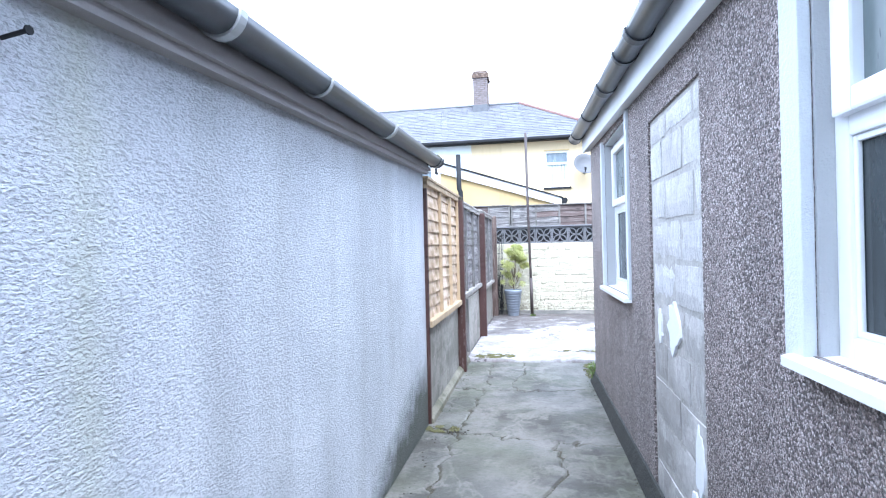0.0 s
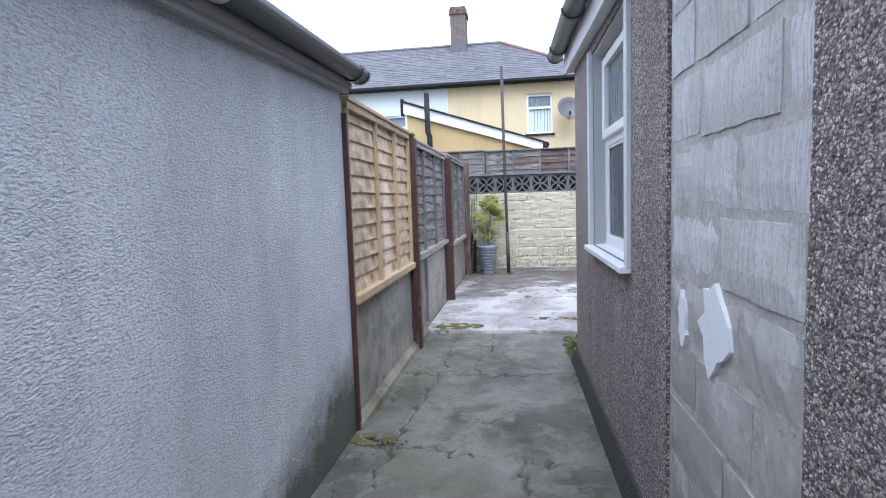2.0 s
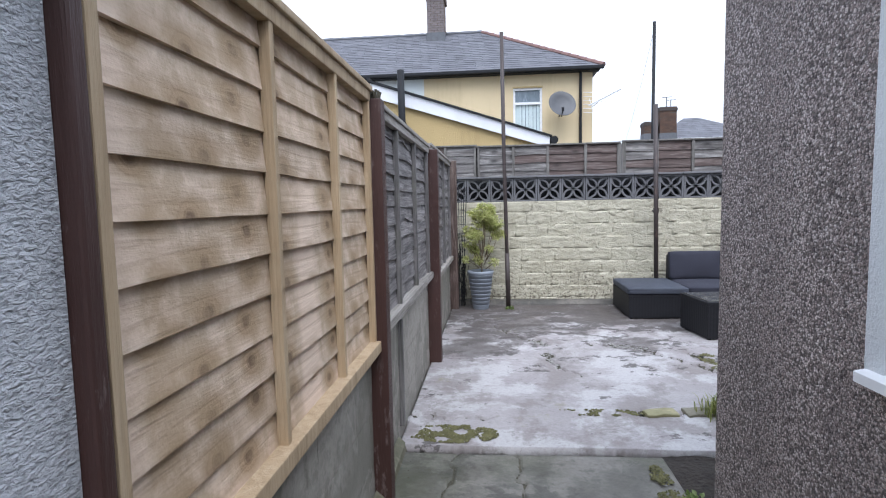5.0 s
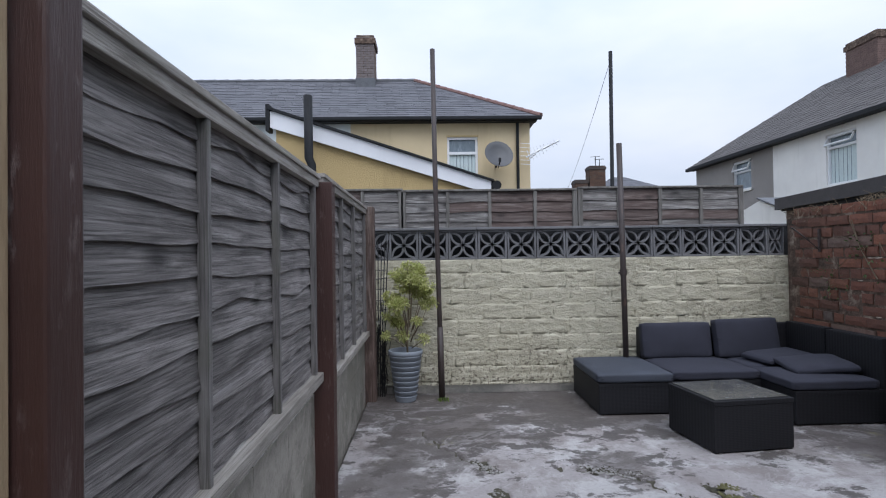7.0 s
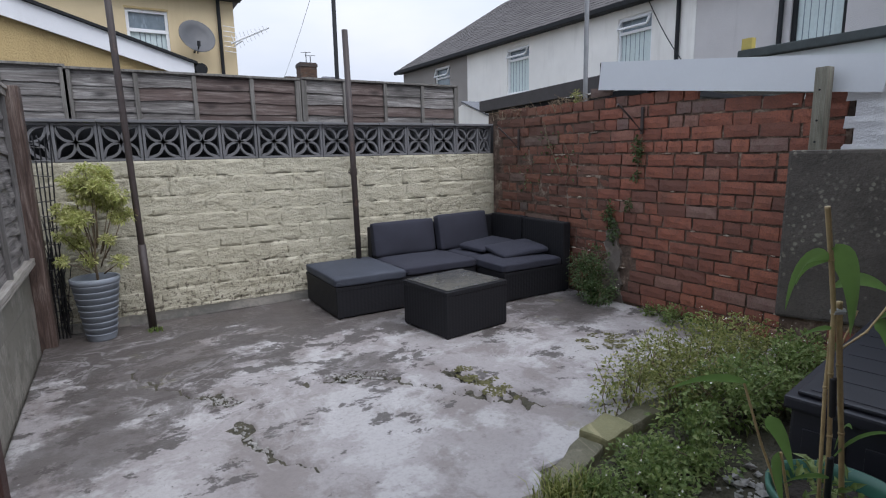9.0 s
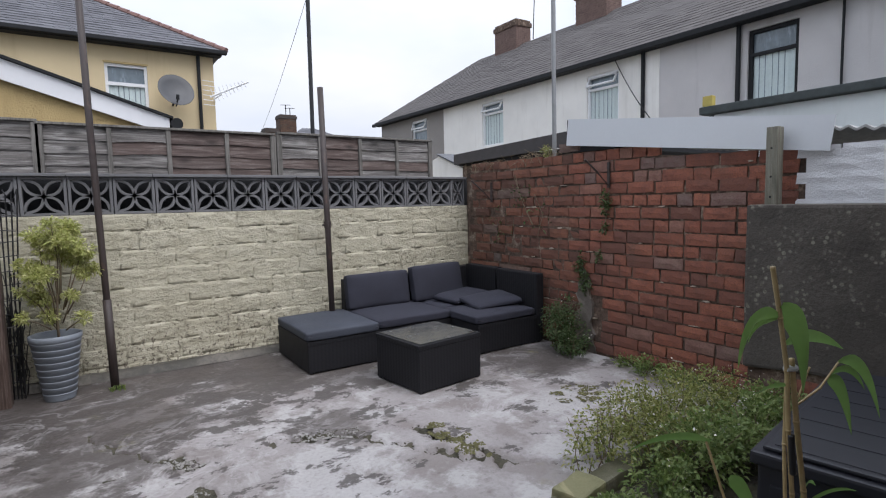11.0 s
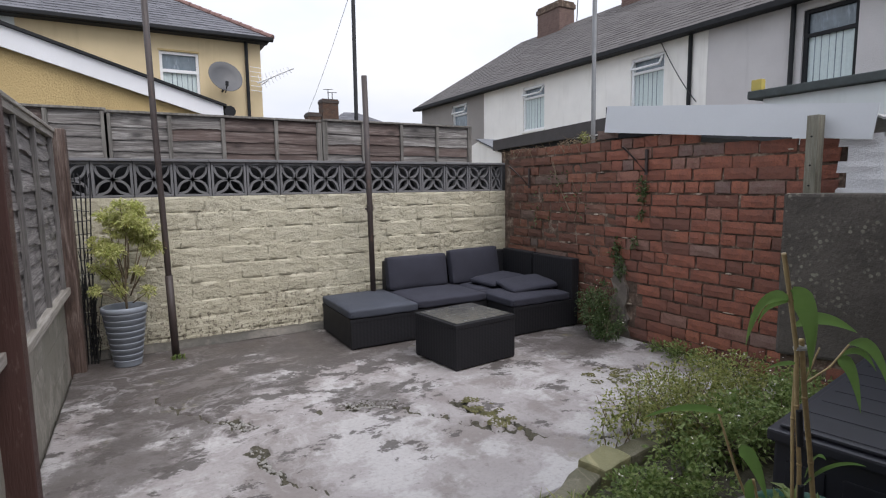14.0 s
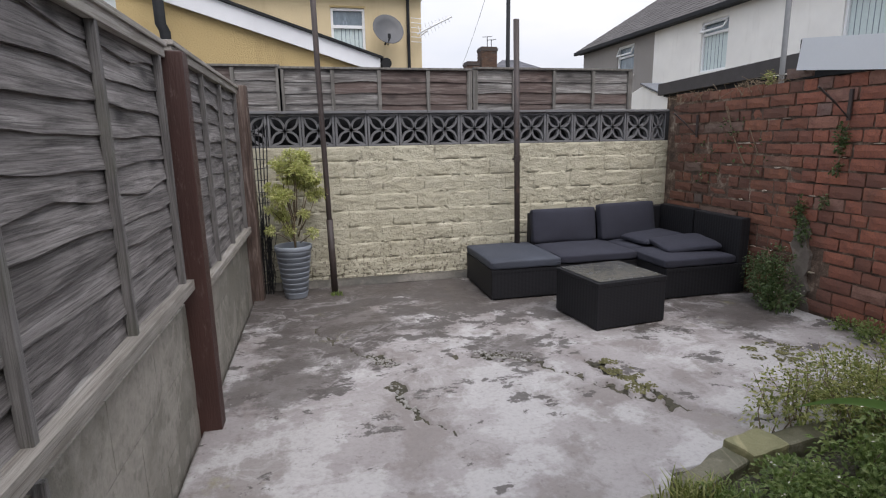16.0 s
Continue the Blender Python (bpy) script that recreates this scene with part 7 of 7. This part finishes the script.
# kerb of the planting bed
def kerb_block(a, b, w, z0, z1, mat, label):
    a, b = Vector((*a, 0)), Vector((*b, 0))
    ln = (b - a).length
    bm = bmesh.new()
    add_box(bm, 0, ln - 0.006, -w / 2, w / 2, z0, z1, bevel=0.012)
    bmesh.ops.subdivide_edges(bm, edges=[e for e in bm.edges if e.calc_length() > 0.06], cuts=3, use_grid_fill=True)
    for v in bm.verts:
        v.co += Vector((0, 1, 1)) * 0.009 * noise.noise(v.co * 14 + a * 3)
    bmesh.ops.transform(bm, matrix=Matrix.Translation(a) @ Matrix.Rotation(math.atan2(b.y - a.y, b.x - a.x), 4, "Z"), verts=bm.verts)
    return solid("kerb_block", bm, mat, label, "kerb", "", "kerb blocks")


kerb_block((1.88, 6.46), (2.24, 6.60), 0.11, -0.10, 0.050, MAT_KERB, "mossy concrete kerb block of the planting bed")
kerb_block((2.24, 6.60), (2.46, 6.64), 0.15, -0.10, 0.075, MAT_KERB_PALE, "pale yellowed concrete kerb block")
kerb_block((2.46, 6.63), (2.78, 6.66), 0.11, -0.10, 0.060, MAT_KERB, "mossy concrete kerb block of the planting bed")
kerb_block((2.78, 6.66), (3.30, 6.66), 0.11, -0.10, 0.055, MAT_KERB, "mossy concrete kerb block of the planting bed")
kerb_block((1.42, 6.40), (1.62, 6.42), 0.10, -0.08, 0.02, MAT_KERB_PALE, "broken yellowed piece of concrete edging")
kerb_block((1.66, 6.42), (1.86, 6.44), 0.12, -0.08, 0.018, MAT_KERB, "broken mossy piece of concrete edging")


def shrub_thing(name, label, cat, centres, count, size, mat, seed, stems, flat=0.5, wide=0.42, petals=0):
    c = centres[0]
    t = thing(name, label, cat, (c[0], c[1], 0.0), "weeds")
    r = random.Random(seed)
    st, tp = [], []
    for k in range(stems):
        q = r.choice(centres)
        st.append((q[0] + r.uniform(-0.3, 0.3) * q[3], q[1] + r.uniform(-0.3, 0.3) * q[4], -0.03))
        tp.append((q[0] + r.uniform(-0.8, 0.8) * q[3], q[1] + r.uniform(-0.8, 0.8) * q[4], q[2] + r.uniform(0.1, 0.9) * q[5]))
    twigs(t, st, tp, 0.004, 0.0015, MAT_TWIG, seed)
    leaves(t, "foliage", leaf_cloud(centres, count, size, seed, flat, wide), mat, "dense small leaves")
    if petals:
        pc = [(a, b, z + rz * 0.75, rx, ry, rz * 0.25) for a, b, z, rx, ry, rz in centres]
        leaves(t, "flowers", leaf_cloud(pc, petals * 2, 0.011, seed + 5, 0.2, 0.9), MAT_PETAL, "tiny pale flowers")
    return t


shrub_thing("bush", "straggly green bush with tiny pale flowers in the bed", "bush",
            [(2.74, 6.80, 0.16, 0.24, 0.18, 0.13), (3.02, 6.76, 0.20, 0.28, 0.24, 0.17), (3.35, 6.72, 0.22, 0.30, 0.26, 0.18), (2.54, 6.76, 0.11, 0.14, 0.12, 0.08), (3.65, 6.68, 0.17, 0.25, 0.25, 0.15), (3.2, 6.98, 0.11, 0.25, 0.13, 0.10), (2.9, 6.60, 0.16, 0.3, 0.15, 0.13)],
            11500, 0.027, MAT_WEED_B, 21, 42, 0.5, 0.42, 90)
shrub_thing("bush", "dark green leafy weeds behind the kerb", "bush",
            [(2.95, 6.40, 0.16, 0.32, 0.20, 0.16), (3.30, 6.36, 0.18, 0.30, 0.22, 0.16), (2.65, 6.40, 0.10, 0.22, 0.16, 0.10), (3.6, 6.4, 0.18, 0.25, 0.2, 0.15)],
            9500, 0.031, MAT_WEED, 22, 22, 0.3, 0.5, 60)
shrub_thing("weed_patch", "low leafy green weeds beside the kerb", "weeds",
            [(2.30, 6.36, 0.06, 0.20, 0.14, 0.07), (2.52, 6.25, 0.06, 0.20, 0.14, 0.07), (2.15, 6.22, 0.05, 0.2, 0.14, 0.06), (2.0, 6.38, 0.05, 0.12, 0.1, 0.06)],
            5000, 0.026, MAT_WEED, 23, 10, 0.1, 0.55, 30)
shrub_thing("bush", "green weeds at the foot of the brick wall by the sofa", "bush",
            [(4.05, 8.30, 0.16, 0.14, 0.22, 0.18), (4.08, 8.48, 0.24, 0.12, 0.16, 0.20), (4.02, 8.22, 0.10, 0.16, 0.18, 0.10), (4.1, 8.35, 0.36, 0.09, 0.14, 0.14)],
            4800, 0.028, MAT_IVY, 24, 20, 0.4, 0.5, 30)
for k, (x, y, rx, ry, h, n) in enumerate(((4.12, 7.75, 0.08, 0.12, 0.06, 350), (4.08, 7.52, 0.11, 0.14, 0.09, 600), (4.05, 7.25, 0.12, 0.16, 0.08, 500), (4.0, 7.05, 0.1, 0.1, 0.07, 350), (1.33, 5.30, 0.06, 0.10, 0.06, 320), (2.62, 6.72, 0.1, 0.05, 0.04, 200))):
    shrub_thing("weed", "small green weed growing in a joint", "weeds", [(x, y, h * 0.6, rx, ry, h)], n, 0.03, MAT_WEED, 30 + k, 3, 0.2, 0.5)


def grass_tuft(x, y, n, h, spread, seed, mat):
    r = random.Random(seed)
    vs, fs = [], []
    for _ in range(n):
        a = r.uniform(0, 6.28)
        p = Vector((x + r.gauss(0, spread * 0.5), y + r.gauss(0, spread * 0.4), 0.0))
        ln = h * r.uniform(0.5, 1.2)
        d = Vector((math.cos(a), math.sin(a), 0)) * ln * r.uniform(0.2, 0.7)
        s = Vector((-math.sin(a), math.cos(a), 0)) * 0.003
        k = len(vs)
        m = p + d * 0.4 + Vector((0, 0, ln * 0.65))
        t = p + d + Vector((0, 0, ln * 0.85))
        vs += [tuple(p - s), tuple(p + s), tuple(m + s), tuple(m - s), tuple(t)]
        fs += [(k, k + 1, k + 2, k + 3), (k + 3, k + 2, k + 4)]
    t = thing("grass_tuft", "tuft of fresh green grass by the paving", "grass", (x, y, 0), "weeds")
    leaves(t, "grass", (vs, fs), mat, "thin green blades")


grass_tuft(1.87, 6.40, 260, 0.12, 0.10, 1, MAT_WEED_B)
grass_tuft(2.02, 6.36, 160, 0.10, 0.09, 2, MAT_WEED)
grass_tuft(0.70, 9.62, 60, 0.05, 0.05, 3, MAT_WEED)
grass_tuft(1.34, 5.1, 70, 0.08, 0.05, 4, MAT_WEED)

# climbers on the brick face
def ivy(pts, n, seed, label):
    t = thing("wall_ivy", label, "climber", (BX - 0.03, pts[0][0], pts[0][1]), "ivy on the brick wall")
    cs = [(BX - 0.035, y, z, 0.025, ry, rz) for y, z, ry, rz in pts]
    leaves(t, "foliage", leaf_cloud(cs, n, 0.028, seed, 0.5, 0.6), MAT_IVY, "small dark leaves")
    for k in range(4):
        bm = bmesh.new()
        y, z, ry, rz = pts[k % len(pts)]
        add_tube(bm, [(BX - 0.02, y + rng.uniform(-1, 1) * ry, z - rz), (BX - 0.022, y, z), (BX - 0.02, y + rng.uniform(-1, 1) * ry, z + rz)], 0.003, 5)
        part("stem", bm, MAT_TWIG, t)


ivy([(8.00, 1.30, 0.05, 0.12), (8.02, 1.12, 0.04, 0.08)], 260, 41, "sprig of dark ivy on the brick wall")
ivy([(8.10, 0.86, 0.06, 0.06), (8.28, 0.78, 0.08, 0.10), (8.22, 0.62, 0.07, 0.12)], 480, 42, "dark ivy creeping over the brick wall")
ivy([(9.05, 1.35, 0.2, 0.25), (9.4, 1.1, 0.25, 0.2), (8.75, 1.2, 0.12, 0.2)], 170, 43, "sparse ivy on the old brickwork")
t = thing("wall_top_growth", "dry brown stems and weeds on the wall top", "weeds", (BX + 0.1, 9.2, 1.75), "weeds")
bm = bmesh.new()
for k in range(120):
    y = rng.choice((rng.uniform(9.45, 9.9), rng.uniform(8.6, 9.1), rng.uniform(8.5, 9.9)))
    z = brick_top(y) - 0.02
    p = Vector((BX + rng.uniform(-0.02, 0.15), y, z))
    add_tube(bm, [p, p + Vector((rng.uniform(-0.08, 0.03), rng.uniform(-0.06, 0.06), rng.uniform(-0.01, 0.06))), p + Vector((rng.uniform(-0.11, 0.03), rng.uniform(-0.1, 0.1), rng.uniform(-0.12, 0.08)))], 0.002, 4)
tagged(part("dry_stems", bm, MAT_TWIG, t), "dry brown stems", "", "", "stuff")
leaves(t, "foliage", leaf_cloud([(BX + 0.05, 8.78, 1.80, 0.04, 0.05, 0.06)], 120, 0.03, 44), MAT_WEED_B, "few green leaves")

# ---------- bamboo in a green pot, and the storage box ----------
PX, PY = 2.18, 5.65
gp = thing("bamboo_pot", "round green plastic pot with bamboo", "pot", (PX, PY, -0.05))
bm = bmesh.new()
add_lathe(bm, [(0.0, -0.05), (0.15, -0.05), (0.16, 0.32), (0.172, 0.325), (0.176, 0.355), (0.166, 0.357), (0.156, 0.32), (0.15, 0.29)], 36, (PX, PY, 0))
part("body", bm, MAT_GREENPOT, gp, "", True)
bm = bmesh.new()
add_lathe(bm, [(0.0, 0.31), (0.1, 0.305), (0.152, 0.30)], 24, (PX, PY, 0))
part("soil", bm, MAT_SOIL, gp)
bamboo = thing("bamboo_plant", "young bamboo with tied canes and long leaves", "bamboo", (PX, PY, 0.34))
PX, PY = 2.12, 5.65


def cane(pts, r, name="cane", mat=None):
    bm = bmesh.new()
    pts = [Vector(p) for p in pts]
    for a, b in zip(pts, pts[1:]):
        add_tube(bm, [a, a.lerp(b, 0.04), a.lerp(b, 0.96), b], r, 8)
    for p in pts[1:-1]:
        add_tube(bm, [p - Vector((0, 0, 0.004)), p + Vector((0, 0, 0.004))], r * 1.15, 8)
    return part(name, bm, mat or MAT_CANE, bamboo, "", True)


cane([(2.105, 5.65, 0.34), (2.085, 5.65, 0.56), (2.052, 5.65, 0.74), (2.034, 5.65, 0.90), (1.99, 5.65, 1.04), (1.945, 5.65, 1.17)], 0.0062)
cane([(2.165, 5.635, 0.34), (2.125, 5.64, 0.56), (2.075, 5.642, 0.76), (2.045, 5.645, 0.93)], 0.0072)
cane([(2.09, 5.66, 0.34), (2.055, 5.66, 0.70), (2.045, 5.655, 0.88)], 0.005)
cane([(2.073, 5.644, 0.62), (2.054, 5.644, 0.73)], 0.0085, "sheath", MAT_BLACKTAPE)
cane([(2.10, 5.644, 0.34), (2.09, 5.644, 0.50)], 0.0085, "sheath", MAT_BLACKTAPE)
cane([(2.03, 5.72, 0.34), (1.97, 5.76, 0.52), (1.93, 5.80, 0.70)], 0.0035)
cane([(2.01, 5.69, 0.34), (1.97, 5.71, 0.52)], 0.004)
cane([(2.07, 5.645, 0.80), (2.15, 5.62, 0.84), (2.225, 5.61, 0.895)], 0.0028)
cane([(2.07, 5.645, 0.80), (2.11, 5.63, 0.90)], 0.0024)
bm = bmesh.new()
add_tube(bm, [(2.030, 5.652, 0.905), (2.058, 5.640, 0.905)], 0.009, 8)
part("tie", bm, MAT_REVEAL, bamboo, "pale string tie")


def blade(p, bend, tip, w):
    """A long folded leaf from p over a bend to its tip, broadest in its first half."""
    p, q, e = Vector(p), Vector(bend), Vector(tip)
    bm = bmesh.new()
    n = 11
    rows = []
    for i in range(n + 1):
        t = i / n
        c = p * (1 - t) ** 2 + q * 2 * t * (1 - t) + e * t * t
        h = ((q - p) * (1 - t) + (e - q) * t).normalized()
        side = h.cross(Vector((0.489, 0.822, 0.3))).normalized()
        ww = w * 0.52 * min(1, 0.25 + 3.2 * t) * (1 - t ** 2.2) + 0.0006
        fold = Vector((0.489, 0.872, -0.1)) * ww * 0.5
        rows.append([bm.verts.new(c - side * ww + fold), bm.verts.new(c), bm.verts.new(c + side * ww + fold)])
    for a, b in zip(rows, rows[1:]):
        bm.faces.new((a[0], a[1], b[1], b[0]))
        bm.faces.new((a[1], a[2], b[2], b[1]))
    return part("leaf", bm, MAT_BAMBOO_LEAF, bamboo, "", True)


NODE = (1.992, 5.65, 1.04)
blade(NODE, (1.87, 5.66, 1.10), (1.80, 5.65, 0.95), 0.040)
blade(NODE, (1.93, 5.68, 1.04), (1.90, 5.68, 0.985), 0.018)
blade((1.975, 5.64, 1.075), (2.06, 5.61, 1.04), (2.005, 5.60, 0.86), 0.058)
blade((2.02, 5.65, 0.97), (2.14, 5.64, 1.0), (2.34, 5.64, 0.905), 0.044)
blade((2.04, 5.65, 0.86), (1.98, 5.66, 0.875), (1.90, 5.66, 0.865), 0.016)
blade((2.225, 5.61, 0.895), (2.36, 5.59, 0.92), (2.44, 5.58, 0.70), 0.034)
blade((2.18, 5.615, 0.86), (2.25, 5.60, 0.86), (2.275, 5.59, 0.69), 0.036)
blade((2.19, 5.615, 0.865), (2.29, 5.60, 0.90), (2.35, 5.59, 0.80), 0.022)
blade((1.94, 5.79, 0.69), (1.80, 5.82, 0.75), (1.66, 5.84, 0.72), 0.026)
blade((1.965, 5.75, 0.60), (2.0, 5.72, 0.58), (2.03, 5.70, 0.44), 0.040)
blade((1.965, 5.71, 0.52), (1.93, 5.70, 0.50), (1.95, 5.68, 0.38), 0.030)
blade((2.10, 5.64, 0.50), (2.22, 5.62, 0.56), (2.36, 5.60, 0.50), 0.022)
blade((2.09, 5.64, 0.44), (2.0, 5.66, 0.48), (1.93, 5.68, 0.46), 0.020)
blade((2.10, 5.64, 0.52), (2.2, 5.66, 0.58), (2.3, 5.68, 0.50), 0.022)
cl = [(PX, PY, 0.37, 0.14, 0.14, 0.05)]
leaves(bamboo, "undergrowth", leaf_cloud(cl, 160, 0.05, 61, 0.2, 0.3), MAT_WEED, "few green shoots in the pot")

bx = thing("storage_box", "black plastic garden storage box with ribbed lid", "box", (3.0, 5.60, -0.02))
BT = Matrix.Translation((2.405, 5.92, 0)) @ Matrix.Rotation(radians(9.5), 4, "Z")


def bpart(name, box, label="", bevel=0.01, tilt=0.0):
    bm = box_bm(*box, bevel=bevel)
    bmesh.ops.transform(bm, matrix=BT, verts=bm.verts)
    return part(name, bm, MAT_BOX, bx, label)


bpart("body", (0.02, 1.18, -0.58, -0.02, -0.05, 0.44))
lid = bpart("lid", (0.0, 1.20, -0.60, 0.0, 0.441, 0.485), "ribbed black lid")
bpart("lid_top", (0.03, 1.17, -0.57, -0.03, 0.486, 0.502))
for k in range(7):
    bpart("rib", (0.06 + 0.155 * k, 0.175 + 0.155 * k, -0.54, -0.06, 0.5025, 0.5045), "", 0.001)
for k in range(3):
    bpart("groove", (0.012, 0.02, -0.52 + 0.17 * k, -0.40 + 0.17 * k, 0.05, 0.38), "", 0.003)
# galvanised tub at the pot's side
tub = thing("metal_tub", "small dented grey metal tub beside the pot", "tub", (2.33, 5.38, -0.05))
bm = bmesh.new()
add_lathe(bm, [(0.0, -0.05), (0.085, -0.05), (0.10, 0.33), (0.105, 0.335), (0.105, 0.345), (0.095, 0.343), (0.09, 0.3), (0.0, 0.29)], 28, (2.36, 5.38, 0))
part("body", bm, MAT_GREYPOLE, tub, "", True)

# ---------- grit, stones and moss ----------
def stones(name, spots, n, size, mat, label, seed, squash=0.6):
    r = random.Random(seed)
    vs, fs = [], []
    base = [(1, 0, 0), (-1, 0, 0), (0, 1, 0), (0, -1, 0), (0, 0, 1), (0, 0, -1)]
    tri = ((0, 2, 4), (2, 1, 4), (1, 3, 4), (3, 0, 4), (2, 0, 5), (1, 2, 5), (3, 1, 5), (0, 3, 5))
    for _ in range(n):
        (ax, ay), (bx_, by_), w, z = r.choice(spots)
        t = r.random()
        x, y = ax + (bx_ - ax) * t + r.gauss(0, w), ay + (by_ - ay) * t + r.gauss(0, w)
        s = size * r.uniform(0.3, 1.0) ** 1.5
        k = len(vs)
        rot = Euler((r.uniform(0, 3), r.uniform(0, 3), r.uniform(0, 3))).to_matrix()
        for b in base:
            q = rot @ (Vector(b) * s * r.uniform(0.6, 1.1))
            vs.append((x + q.x, y + q.y, z + q.z * squash))
        fs += [tuple(k + i for i in f) for f in tri]
    return stuff_mesh(name, vs, fs, mat, None, label, "stones")


stones("crack_grit", [((0.95, 7.72), (1.01, 7.33), 0.02, -0.008), ((0.84, 8.18), (1.0, 7.97), 0.03, -0.008), ((1.55, 7.98), (1.82, 7.86), 0.035, 0.0)], 260, 0.017, MAT_STONE, "pale grit and broken stones in the patio cracks", 1)
stones("crack_dirt", [((1.50, 8.02), (1.84, 7.90), 0.04, 0.0), ((1.8, 7.86), (2.3, 7.12), 0.025, -0.004), ((2.15, 7.72), (2.32, 7.2), 0.03, -0.004), ((0.0, 3.66), (0.25, 3.62), 0.04, -0.03), ((1.25, 5.1), (1.35, 3.0), 0.02, -0.03)], 520, 0.012, MAT_CRACKSOIL, "dark loose dirt along the cracks", 2)
stones("loose_grit", [((0.3, 6.2), (1.6, 9.0), 0.5, 0.002), ((2.0, 7.0), (4.0, 8.8), 0.4, 0.002), ((0.1, 6.0), (0.1, 9.5), 0.05, 0.004)], 240, 0.008, MAT_STONE, "scattered grit on the patio", 3)
stones("path_grit", [((0.1, 1.0), (0.1, 5.8), 0.03, -0.028), ((1.3, 1.0), (1.3, 5.2), 0.025, -0.028)], 260, 0.009, MAT_CRACKSOIL, "dark grit along the path edges", 4)
stones("bed_rubble", [((2.2, 6.1), (2.6, 5.95), 0.12, -0.02), ((2.5, 6.1), (2.7, 6.0), 0.05, 0.0)], 120, 0.03, MAT_STONE, "grey rubble lying in the planting bed", 6)


def moss_patch(cx, cy, rx, ry, n, seed, h=0.010, z=0.0):
    r = random.Random(seed)
    vs, fs = [], []
    for _ in range(n):
        a, q = r.uniform(0, 6.28), r.random() ** 0.6
        x, y = cx + rx * q * math.cos(a), cy + ry * q * math.sin(a)
        if noise.noise((x * 11, y * 11, seed)) < -0.05:
            continue
        s = 0.011 * r.uniform(0.4, 1.2)
        k = len(vs)
        for j in range(5):
            t = 6.28 * j / 5 + a
            vs.append((x + s * math.cos(t), y + s * math.sin(t), z + 0.001))
        vs.append((x, y, z + h * r.uniform(0.4, 1.1)))
        fs += [(k + j, k + (j + 1) % 5, k + 5) for j in range(5)]
    return stuff_mesh("moss", vs, fs, MAT_MOSS, None, "yellow-green moss on the concrete", "moss")


moss_patch(2.26, 7.45, 0.10, 0.28, 780, 1)
moss_patch(0.28, 6.08, 0.26, 0.12, 1260, 2)
moss_patch(1.15, 6.42, 0.3, 0.05, 360, 3)
moss_patch(3.35, 7.55, 0.22, 0.16, 480, 4, 0.006)
moss_patch(0.12, 3.66, 0.12, 0.08, 480, 5, 0.010, -0.03)
moss_patch(1.30, 5.45, 0.06, 0.35, 480, 6, 0.010, -0.02)

# the house beside the path stands a little out of square with the yard
turn = Matrix.Translation((HX, 2.2, 0)) @ Matrix.Rotation(radians(1.2), 4, "Z") @ Matrix.Translation((-HX, -2.2, 0))
for ob in list(scene.objects):
    if ob.parent is None and ob.get("out_of_square"):
        ob.matrix_basis = turn @ ob.matrix_basis
        del ob["out_of_square"]
